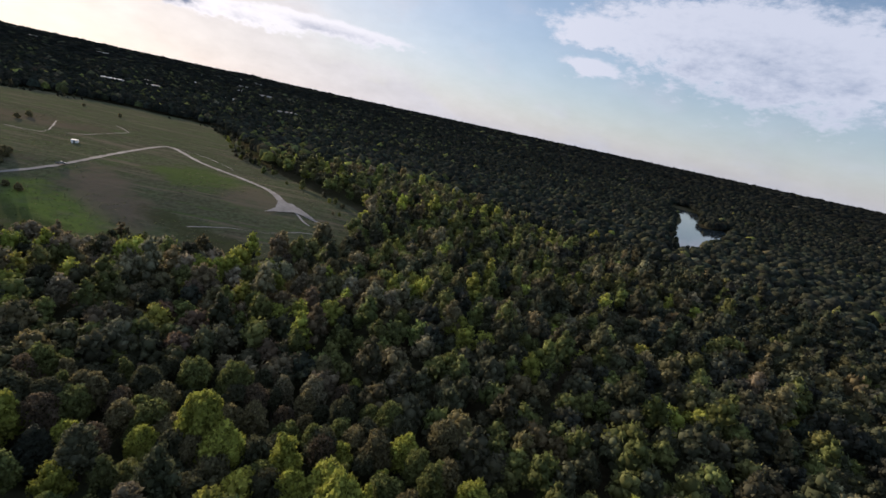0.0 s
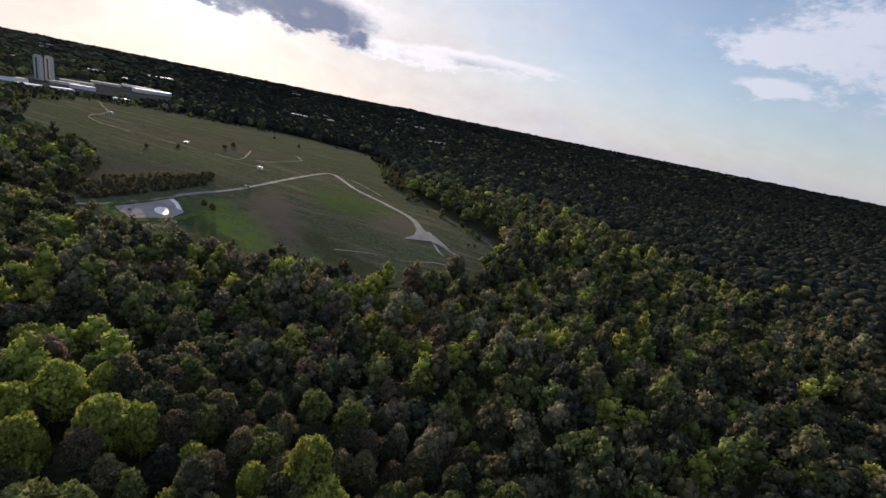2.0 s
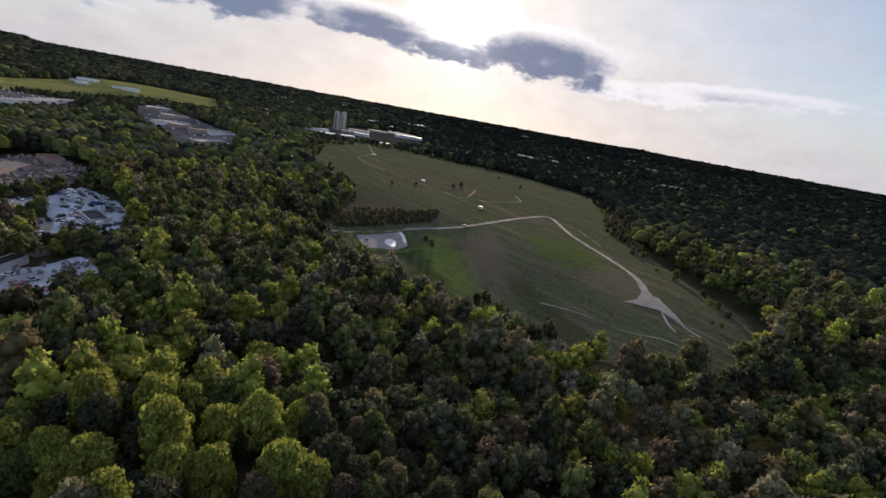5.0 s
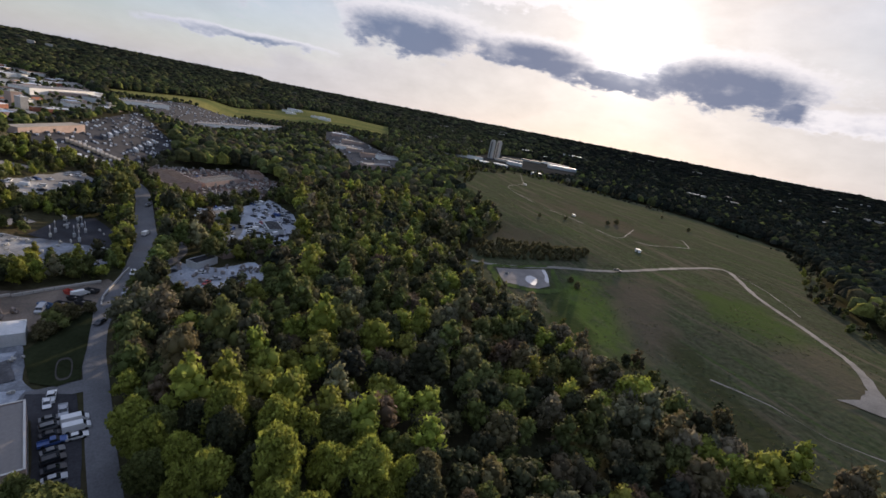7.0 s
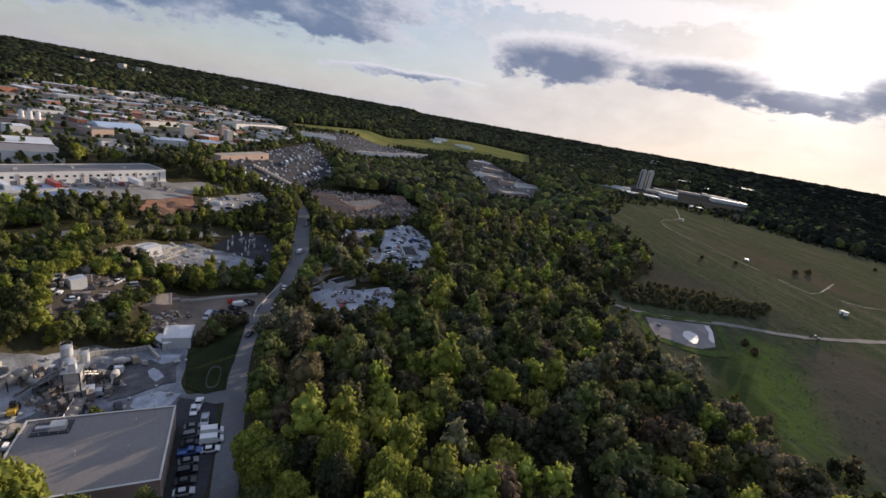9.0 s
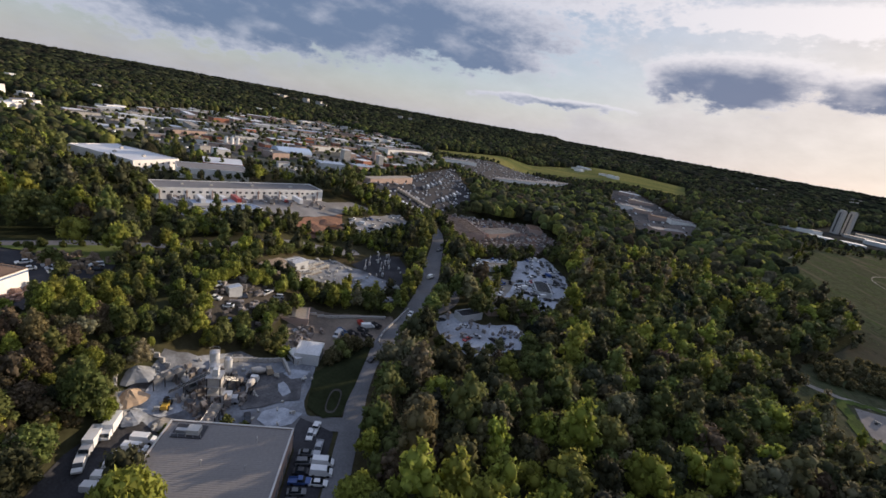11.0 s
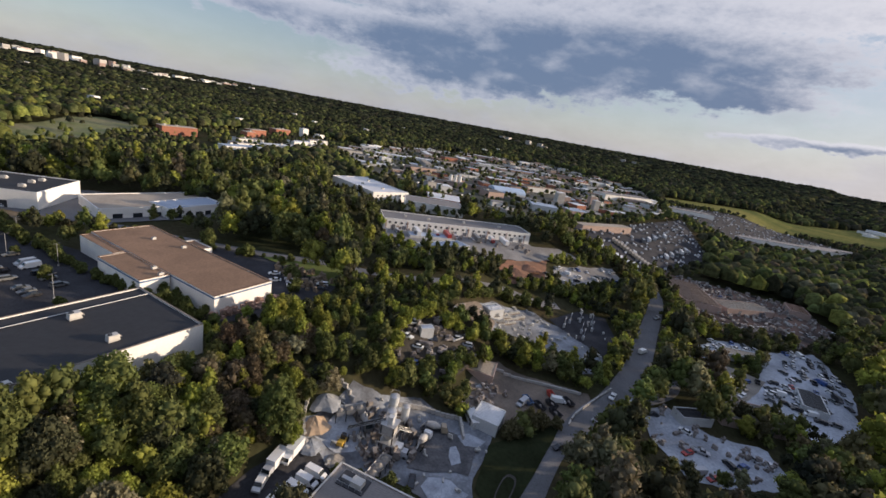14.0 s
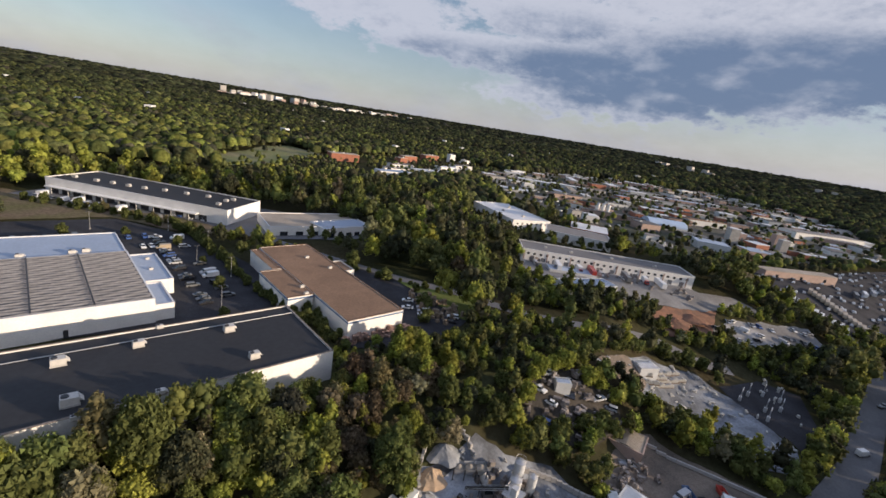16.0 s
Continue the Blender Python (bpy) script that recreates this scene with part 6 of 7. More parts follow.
def heap(x, y, r, h, mat, label, seed):
    """A loose pile with an uneven foot."""
    rng = random.Random(seed)
    b, rings, n = Build(), 6, 18
    b.v.append((0, 0, h))
    wob = [rng.uniform(0.82, 1.15) for _ in range(n)]
    for i in range(1, rings + 1):
        u = i / rings
        for k in range(n):
            a = 2 * math.pi * k / n
            q = r * u * (1 + (wob[k] - 1) * u)
            b.v.append((q * math.cos(a), q * math.sin(a), h * (1 - u) ** 1.15 * rng.uniform(0.88, 1.1) - (0.4 if i == rings else 0)))
    b.f += [(0, 1 + k, 1 + (k + 1) % n) for k in range(n)]
    for i in range(rings - 1):
        for k in range(n):
            p, q = 1 + i * n + k, 1 + i * n + (k + 1) % n
            b.f.append((p, p + n, q + n, q))
    ob = new("material_mound", b.mesh("material_mound", mat))
    ob.matrix_world = pose(x, y, level(x, y) + 0.3)
    return tagged(ob, label, "heap", "heaps of loose material")


heap(-140.5, -46.0, 4.2, 2.6, shade("tan_sand", (0.45, 0.33, 0.22), 0.95, 0.2, 0.5, 4.0), "tan sand heap in a block bay", 1)
heap(-145.5, -49.5, 4.5, 2.8, shade("gray_gravel", (0.26, 0.27, 0.28), 0.95, 0.25, 0.5, 4.0), "grey gravel heap in a block bay", 2)
heap(-137.5, -42.5, 3.6, 1.8, PALE_GRAVEL, "pale gravel heap at the yard's edge", 3)
heap(-141.5, -37.5, 3.0, 1.2, GRAVEL, "low spilled gravel heap", 4)
heap(-300, -92, 9, 2.4, RED_EARTH, "bank of dug red earth", 5)
heap(-316, -93, 8, 2.0, RED_EARTH, "heap of dug red earth", 6)
heap(-292, -93, 6, 1.8, RED_EARTH, "small heap of red earth", 7)


def block_wall(points, label, size=(1.5, 0.7, 0.75), rows=2, z=None):
    """A wall of stacked concrete blocks along a line, each block a part."""
    line = curve_points([(x, y, 0) for x, y in points], size[0])
    x0, y0 = line[0].x, line[0].y
    t = thing("block_wall", label, "wall", x0, y0)
    shared = Build().box(0, 0, 0, size[0] * 0.96, size[1], size[2] * 0.97).mesh("block", CONCRETE)
    for a, c in zip(line, line[1:]):
        rz = math.degrees(math.atan2(c.y - a.y, c.x - a.x))
        p = (a + c) / 2
        for k in range(rows):
            ob = new("block", shared)
            ob.parent = t
            ob.matrix_local = pose(p.x - x0, p.y - y0, level(p.x, p.y) - level(x0, y0) + 0.3 + k * size[2], 0, 0, rz)


block_wall([(-136, -41), (-137.5, -47), (-142, -52), (-148, -54), (-152.5, -51.5), (-153.5, -47)], "curved wall of stacked concrete blocks round heaps", rows=2)
block_wall([(-166, -43), (-176, -38), (-184, -30)], "low wall of concrete blocks behind the yard")
block_wall([(-184, -30), (-178, -23)], "short wall of concrete blocks between bays")
block_wall([(-214, -6.5), (-222, -8.2), (-238, -8), (-252, -7.4)], "line of concrete barriers beside the road", (3.0, 0.5, 0.85), 1)
block_wall([(-215, -43), (-226, -28), (-236, -13)], "long low concrete retaining wall", (3.0, 0.6, 1.1), 1)
for k, (x, y, rz) in enumerate(((-166.5, -29, 200), (-173, -31, 140), (-154, -42, 75))):
    vehicle("mixer", ("white", "tan", "gray")[k], x, y, rz)
vehicle("car", "black", -154.5, -20.5, 40)
vehicle("box_truck", "silver", -157.5, -30.5, 120)
vehicle("pickup", "white", -159.5, -1.5, 195)
vehicle("loader", "tan", -146, -40, 210)
t = thing("site_cabin", "small grey site cabin in the plant yard", "cabin", -187, -27, None, 60)
part("wall", Build().box(0, 0, 0.2, 7, 2.8, 2.6), PALE_METAL, t)
part("roof", Build().box(0, 0, 2.8, 7.3, 3.1, 0.15), WHITE_ROOF, t)
part("door", Build().box(1.5, -1.42, 0.3, 0.9, 0.06, 2.0), DARK_METAL, t)
for k in range(3):
    part("window", Build().box(-2.4 + 1.5 * k, -1.42, 1.3, 0.9, 0.06, 0.9), GLASS, t)


# ---------------------------------------------------------------- sheds and loose stock
def shed(corner, along, across, h, roof, label, wall=PALE_METAL, slope=0.6, base=None, doors=2):
    t = hall("shed", label, corner, along, across, h, level(*corner) + 0.2 if base is None else base, roof, wall, 0.05, 3, ribs=0.8, category="shed", slope=slope)
    openings(t, 0, doors, 2.4, min(2.8, h - 0.6), 0.1, "roller_door", DOCK_DOOR)
    return t


shed((-196.4, -21.1), (8.6, 3.0), (2.9, -8.2), 4.0, WHITE_ROOF, "white metal roofed shed in a dirt yard", slope=0.25)
silo(-164.6, -36.2, 8.4, 1.2, "short grey silo beside the batching tower")
shed((-216, -40), (9, 5), (5, -9), 3.4, TAN_ROOF, "small tan roofed shed", PINK_WALL)
shed((-270, 29), (-14, 20), (-15, -3), 3.6, STORE_ROOF, "dark roofed shed at the car yard", PINK_WALL)
shed((-341, 17), (-13, 16), (-8, -2), 3.4, TAN_ROOF, "pale tan roofed shed between trees and cars", PALE_METAL)
shed((-317, 50), (-18, -4), (-2.5, 9), 3.0, shade("dark_gray_roof", (0.09, 0.09, 0.09), 0.8, 0.2, 0.2, 1.5), "dark grey roofed shed among cars", PALE_METAL)
shed((-406, -23), (-42, -27), (-23, 10), 5.0, shade("rust_brown_roof", (0.20, 0.15, 0.12), 0.8, 0.2, 0.2, 1.5), "long brown roofed barn by the road", PINK_WALL, 0.8, doors=4)
shed((-427, 0), (-33, 23), (-16, -5), 4.0, TAN_ROOF, "tan roofed open shed in the scrapyard", PINK_WALL)
shed((-485, 30), (-20, -6), (-4, 12), 4.2, shade("rust_roof", (0.26, 0.17, 0.12), 0.8, 0.2, 0.2, 1.5), "rusty roofed shed in the scrapyard", PINK_WALL)
shed((-268, 22), (10, -8), (4, 5), 3.2, DARK_ROOF, "low dark shed beside the road yard")
shed((-247, -116), (-31, 3), (-3, -11), 4.4, BLUE_ROOF, "pale blue-grey metal shed before the docks", slope=0.4, doors=3)
shed((-194, -58), (4.5, -2), (1.5, 3), 2.3, BLUE_ROOF, "small blue roofed shed in the junkyard")
shed((-246, -66), (8, -2), (2, 6), 3.2, WHITE_ROOF, "small white shed in the stone yard")


def stock(name, label, poly, count, mat, sizes, seed, category, lift=0.32):
    """Loose stock heaped about a yard: slabs, crates, parts."""
    rng = random.Random(seed)
    lo = [min(p[i] for p in poly) for i in (0, 1)]
    hi = [max(p[i] for p in poly) for i in (0, 1)]
    b, n = Build(), 0
    while n < count:
        x, y = rng.uniform(lo[0], hi[0]), rng.uniform(lo[1], hi[1])
        if not inside(poly, np.array([x]), np.array([y]))[0]:
            continue
        rz = rng.uniform(0, 180)
        z = level(x, y) + lift
        for k in range(rng.randint(1, 3)):
            sx, sy, sz = (rng.uniform(*q) for q in sizes)
            b.box(x + rng.uniform(-0.5, 0.5), y + rng.uniform(-0.5, 0.5), z, sx, sy, sz, rz + rng.uniform(-12, 12), rng.uniform(0.8, 1.0))
            z += sz
        n += 1
    return tagged(new(name, b.mesh(name, mat)), label, category, "", "stuff")


PALLET = shade("mixed_timber", (0.26, 0.20, 0.14), 0.9, 0.3, 0.8, 4.0)
SCRAP = shade("mixed_scrap", (0.16, 0.14, 0.13), 0.7, 0.4, 0.3, 2.0, second=(0.30, 0.27, 0.25))
WHITE_STOCK = shade("pale_stone_stock", (0.46, 0.45, 0.42), 0.85, 0.2, 0.5, 3.0)
stock("stone_stock", "pale stone slabs and crates stacked about the yard", YARD_STONE, 70, WHITE_STOCK, ((0.8, 2.4), (0.5, 1.2), (0.2, 0.5)), 1, "stone stock")
stock("scrap_metal", "dark scrap metal heaped in the scrapyard", YARD_SCRAP, 260, SCRAP, ((0.8, 3.5), (0.6, 2.0), (0.4, 1.2)), 2, "scrap")
stock("scrap_metal", "pale and rusty scrap lying about", YARD_SCRAP, 120, WHITE_STOCK, ((0.6, 3.0), (0.4, 1.5), (0.3, 0.8)), 3, "scrap")
stock("junk", "dark junk and old parts between trees", YARD_JUNK, 70, SCRAP, ((0.6, 2.4), (0.5, 1.6), (0.3, 1.0)), 4, "junk")
stock("junk", "mixed crates and parts in the dirt yard", [(-209, -37), (-209, -29), (-186, -28), (-189, -36)], 45, SCRAP, ((0.5, 2.0), (0.5, 1.2), (0.4, 1.2)), 5, "junk")
stock("junk", "dusty machine parts and hoppers round the tower", [(-150, -46), (-166, -44), (-170, -34), (-160, -24), (-150, -28), (-147, -38)], 70, shade("dusty_machinery", (0.30, 0.27, 0.24), 0.85, 0.3, 0.4, 3.0, second=(0.14, 0.12, 0.11)), ((0.5, 2.4), (0.4, 1.4), (0.5, 1.8)), 16, "junk")
stock("junk", "pale parts and blocks about the plant yard", YARD_PLANT, 50, WHITE_STOCK, ((0.4, 1.6), (0.4, 0.9), (0.3, 0.7)), 6, "junk")
stock("junk", "stock and parts beside the road yard", YARD_ROAD, 55, SCRAP, ((0.5, 2.2), (0.5, 1.4), (0.3, 1.0)), 7, "junk")
BROWN_EDGE = [(-155, -96.5), (-152.5, -94.5), (-130, -89.5), (-129, -92), (-150, -97)]
stock("pallets", "reddish pallets and crates piled against the white wall", BROWN_EDGE, 60, shade("red_pallets", (0.36, 0.24, 0.19), 0.9, 0.3, 0.8, 4.0), ((1.0, 1.5), (0.9, 1.2), (0.5, 1.1)), 8, "pallets")
stock("pallets", "pallets and crates about the warehouse yard", [(-165, -126), (-176, -122), (-181, -102), (-165, -96), (-160, -100), (-166, -115)], 60, PALLET, ((1.0, 2.0), (0.8, 1.3), (0.4, 1.2)), 9, "pallets")
stock("yard_stock", "dark stock and machinery before the dock wall", DOCK, 45, SCRAP, ((0.8, 3.0), (0.8, 2.0), (0.6, 1.6)), 10, "stock")
for k, (x, y, rz, n) in enumerate(((-246, -58, 165, 11), (-252, -60, 165, 12), (-258, -60.5, 165, 11), (-240, -59, 150, 7))):
    for j in range(2):
        t = thing("stone_rack", "long pale rack of stone slabs", "rack", x + j * 0.9, y - 3.0 * j, None, rz, group="racks of stone slabs")
        part("base", Build().box(0, 0, 0.3, n, 1.3, 0.3), WOOD, t)
        for i in range(int(n / 1.1)):
            part("slab", Build().box(-n / 2 + 0.6 + i * 1.1, 0, 0.6, 0.9, 1.0, 0.9 + 0.25 * ((i * 7) % 3)), WHITE_STOCK, t)


# open steel skips in the dirt yard
def skip_bin(x, y, rz, mat, word):
    t = thing("skip_bin", f"{word} open steel skip on packed dirt", "skip", x, y, level(x, y) + 0.35, rz, group="skips in the dirt yard")
    for s in (-1, 1):
        part("side", Build().add([(-2.0, s * 0.9, 0.1), (2.0, s * 0.9, 0.1), (2.6, s * 1.05, 1.5), (-2.6, s * 1.05, 1.5), (-2.0, s * 0.82, 0.1), (2.0, s * 0.82, 0.1), (2.6, s * 0.97, 1.5), (-2.6, s * 0.97, 1.5)],
                                 [(0, 1, 2, 3), (7, 6, 5, 4), (0, 4, 5, 1), (1, 5, 6, 2), (2, 6, 7, 3), (3, 7, 4, 0)]), mat, t)
        part("end", Build().add([(s * 2.0, -0.8, 0.1), (s * 2.0, 0.8, 0.1), (s * 2.6, 0.95, 1.5), (s * 2.6, -0.95, 1.5), (s * 1.9, -0.8, 0.1), (s * 1.9, 0.8, 0.1), (s * 2.5, 0.95, 1.5), (s * 2.5, -0.95, 1.5)],
                                [(0, 1, 2, 3), (7, 6, 5, 4), (0, 4, 5, 1), (1, 5, 6, 2), (2, 6, 7, 3), (3, 7, 4, 0)]), mat, t)
    part("floor", Build().box(0, 0, 0, 3.9, 1.7, 0.1), mat, t)
    part("rubble", Build().rod((0, 0, 0.3), (0, 0, 1.3), 0.95, 0.4, 9), SCRAP, t)


for x, y, rz, mat, word in ((-214, -18, 70, DARK_METAL, "dark"), (-215.5, -12.5, 75, DARK_METAL, "dark"), (-224, -19, 60, RED, "rusty red"), (-226, -13, 70, DARK_METAL, "dark"), (-213, -22.5, 65, BLUE_BAND, "faded blue"), (-219, -16, 80, DARK_METAL, "dark")):
    skip_bin(x, y, rz, mat, word)

# electrical yard
def switchgear(x, y, rz):
    t = thing("switchgear", "grey electrical switchgear with insulators on a steel frame", "switchgear", x, y, level(x, y) + 0.3, rz, group="gear of the electrical yard")
    for sx in (-1.6, 1.6):
        part("post", Build().box(sx, 0, 0, 0.22, 0.22, 5.0), STEEL, t)
    part("beam", Build().box(0, 0, 5.0, 4.2, 0.3, 0.3), STEEL, t)
    part("tank", Build().box(0, 0, 0, 1.5, 1.1, 1.8), PALE_METAL, t)
    for k in range(3):
        part("insulator", Build().rod((-0.5 + 0.5 * k, 0, 1.8), (-0.5 + 0.5 * k, 0, 2.8), 0.12, 0.06, 8), WHITE_WALL, t)


for x, y in ((-286, -48), (-294, -49), (-302, -47), (-290, -40), (-298, -38), (-306, -42), (-284, -36)):
    switchgear(x, y, 20)
stock("yard_stock", "grey cabinets and reels in the electrical yard", YARD_POWER, 9, STEEL_PAINT, ((0.6, 1.6), (0.5, 1.0), (0.6, 1.5)), 12, "stock")

# basin in the lawn
t = thing("drain_basin", "oval concrete rim of a drainage basin in grass", "basin", -173.4, -3.6, 0.4, 17)
b, n = Build(), 28
for k in range(n):
    a = 2 * math.pi * k / n
    for r, z in ((1.0, 0.1), (0.86, 0.1), (0.74, -0.02)):
        b.v.append((6.2 * r * math.copysign(abs(math.cos(a)) ** 0.7, math.cos(a)), 2.0 * r * math.copysign(abs(math.sin(a)) ** 0.7, math.sin(a)), z))
for k in range(n):
    i, j = 3 * k, 3 * ((k + 1) % n)
    b.f += [(i, j, j + 1, i + 1), (i + 1, j + 1, j + 2, i + 2)]
part("rim", b, shade("dark_basin_rim", (0.085, 0.08, 0.07), 1.0, 0.3, 0.4, 3.0, spec=0.0), t)
b = Build()
b.v = [(4.6 * math.cos(2 * math.pi * k / 20), 1.5 * math.sin(2 * math.pi * k / 20), 0.02) for k in range(20)]
b.f = [tuple(range(20))]
part("floor", b, shade("dark_basin_floor", (0.05, 0.05, 0.045), 1.0, 0.3, 0.4, 3.0, spec=0.0), t)


# poles along the road
def utility_pole(x, y, rz):
    t = thing("utility_pole", "weathered wooden utility pole with a cross arm", "utility pole", x, y, None, rz, group="poles along the road")
    part("pole", Build().rod((0, 0, 0), (0, 0, 10.5), 0.17, 0.12, 8), WOOD, t)
    part("cross_arm", Build().box(0, 0, 9.6, 2.4, 0.14, 0.16), WOOD, t)
    for k in (-1, 0, 1):
        part("insulator", Build().rod((k * 0.9, 0, 9.76), (k * 0.9, 0, 10.0), 0.07, 0.04, 6), STEEL, t)


POLES = [(-212, 2), (-246, 6), (-288, 0.5), (-322, -11), (-356, -19), (-392, -28)]
for x, y in POLES:
    utility_pole(x, y, 80)


def lamp_post(x, y):
    t = thing("lamp_post", "tall grey parking lot lamp post with two heads", "lamp post", x, y, None, 30, group="lamp posts of the parking lot")
    part("pole", Build().rod((0, 0, 0), (0, 0, 8.5), 0.1, 0.07, 8), STEEL, t)
    part("base", Build().rod((0, 0, 0), (0, 0, 0.8), 0.3, None, 10), CONCRETE, t)
    for s in (-1, 1):
        part("lamp_head", Build().box(s * 0.8, 0, 8.4, 0.8, 0.35, 0.16), DARK_METAL, t)


for x, y in ((-96, -122), (-100, -150), (-92, -185), (-75, -212), (-88, -164), (-45, -212)):
    lamp_post(x, y)

# ---------------------------------------------------------------- parked cars
for k, (kind, colour) in enumerate((("car", "gray"), ("suv", "gray"), ("car", "black"), ("pickup", "blue"), ("car", "gray"), ("suv", "black"), ("car", "black"), ("car", "silver"))):
    vehicle(kind, colour, -150.6 + 2.9 * k, 1.6 + 1.16 * k, 112 + (k * 5) % 7)
vehicle("van", "white", -149.5, 7.0, 112)
vehicle("van", "white", -146.5, 8.3, 112)
vehicle("car", "white", -143.5, 9.4, 112)
vehicle("car", "white", -157.0, -1.5, 20)
vehicle("pickup", "silver", -153.5, 3.2, 20)
for k in range(6):
    vehicle("van", "white", -135.5 + k * 2.9, -36.0 + 0.7 * k, 112)
vehicle("box_truck", "white", -132, -42.0, 30)
vehicle("box_truck", "silver", -127, -41.5, 30)
vehicle("van", "white", -123, -39.5, 40)
for k, (d, kind, colour) in enumerate(((66, "van", "white"), (71, "van", "silver"), (76, "box_truck", "white"), (84, "van", "white"), (90, "pickup", "gray"), (97, "box_truck", "silver"), (52, "box_truck", "white"), (31, "van", "gray"))):
    q = mall.matrix_world @ Vector((d, 11.5, 0))
    vehicle(kind, colour, q.x, q.y, 58 + 3 * (k % 3), None, 0.55)
SA = STORE_AT
for k, (v0, n) in enumerate(((6, 9), (22, 8), (40, 9), (56, 9), (72, 8))):
    a = SA - STORE_U * 16 + STORE_V * v0
    car_row(10 + k, a, a + STORE_V * 14, 2.9, 90, 0.75)
    a = SA - STORE_U * 24 + STORE_V * v0
    car_row(20 + k, a, a + STORE_V * 14, 2.9, 90, 0.7)
for k in range(3):
    a = SA + STORE_U * (-14 + 24 * k) + STORE_V * (72 + 5 * (k % 2))
    car_row(30 + k, a, a + STORE_U * 22, 2.9, 90, 0.7)
    a = a + STORE_V * 14
    car_row(35 + k, a, a + STORE_U * 22, 2.9, 90, 0.7)
car_row(40, (-97, -108), (-70, -99), 7.0, 0, 0.5)
for x, y, rz in ((-86, -104, 20), (-78, -118, 14), (-74, -106, 10)):
    any_car(random.Random(int(x)), x, y, rz)
car_row(41, (-163, -104), (-171, -122), 3.0, 90, 0.8)
car_row(42, (-158, -108), (-165, -124), 3.0, 90, 0.6)
car_row(43, (-176, -104), (-171, -97), 3.0, 90, 0.8)
car_row(44, (-155, -90), (-136, -84), 4.0, 20, 0.5)
car_row(45, (-92, -232), (-70, -246), 3.0, 90, 0.7)
car_row(46, (-66, -250), (-44, -264), 3.0, 90, 0.5)
car_yard(50, [(-385, 34), (-402, 50), (-367, 66), (-340, 66), (-336, 44), (-360, 36)], 40, 3.6, mess=25, heading=30)
car_yard(58, [(-336, 36), (-312, 38), (-314, 62), (-340, 60)], 24, 3.4, mess=20, heading=110)
car_yard(51, YARD_ARM, 20, 3.8)
car_yard(52, YARD_ARM_TWO, 12, 4.2)
car_yard(53, YARD_ROAD, 12, 4.2)
car_yard(54, YARD_SHED, 4, 4.5)
car_yard(55, YARD_JUNK, 11, 3.2)
car_yard(56, YARD_RED, 26, 4.0)
car_yard(57, YARD_SCRAP, 40, 4.0)
for x, y, rz in ((-226, -2, 175), (-241, 1, 200), (-246, -4.5, 10), (-300, -12, 167), (-358, -24, 167), (-201, -3, 165)):
    any_car(random.Random(int(x * 3)), x, y, rz, None, 0.5)
for k in range(4):
    vehicle("trailer", ("white", "gray", "red", "white")[k], -322 + k * 17.0, -119.5 - k * 10.4, 58, None, 0.4)
for k in range(6):
    vehicle(("box_truck", "pickup", "van")[k % 3], ("red", "white", "silver")[k % 3], -316 + k * 11.0, -125 - k * 6.7, 58 + 4 * (k % 2), None, 0.4)
for k in range(12):
    vehicle("school_bus", "white", -430 - k * 1.0, -104 + k * 3.2, 20)
for k in range(14):
    vehicle("school_bus", "tan", -468 + k * 0.2, -103 + k * 2.9, 20)
for k in range(10):
    vehicle("trailer", ("white", "silver", "gray")[k % 3], -520 - (k % 5) * 16, -70 - (k // 5) * 24, 25)


def far_cars(name, label, poly, count, seed, lift):
    """Cars so far off that they are one crowd."""
    rng = random.Random(seed)
    lo = [min(p[i] for p in poly) for i in (0, 1)]
    hi = [max(p[i] for p in poly) for i in (0, 1)]
    groups = {}
    n = 0
    while n < count:
        x, y = rng.uniform(lo[0], hi[0]), rng.uniform(lo[1], hi[1])
        if not inside(poly, np.array([x]), np.array([y]))[0]:
            continue
        x = round(x / 9) * 9 + rng.uniform(-0.4, 0.4)
        n += 1
        c = rng.choices(["white", "silver", "black", "gray"], [4, 3, 2, 2])[0]
        b = groups.setdefault(c, Build())
        z = level(x, y) + lift
        b.box(x, y, z + 0.3, 4.4, 1.8, 0.6, 20)
        b.box(x, y, z + 0.9, 2.4, 1.6, 0.55, 20, 0.8)
    for c, b in groups.items():
        tagged(new(name, b.mesh(name, PAINT[c])), f"{label}, the {c} ones", "cars", "", "stuff")


far_cars("far_parked_cars", "parked cars on the wide grey lot", LOT_BUSES, 230, 3, 0.6)
far_cars("far_parked_cars", "parked cars on the far lot", PARK, 330, 4, 1.2)
far_cars("far_parked_cars", "parked cars of the far depot", YARD_NORTH, 90, 6, 1.0)
far_cars("far_parked_cars", "cars parked about the industrial quarter", TOWN, 420, 5, 0.7)

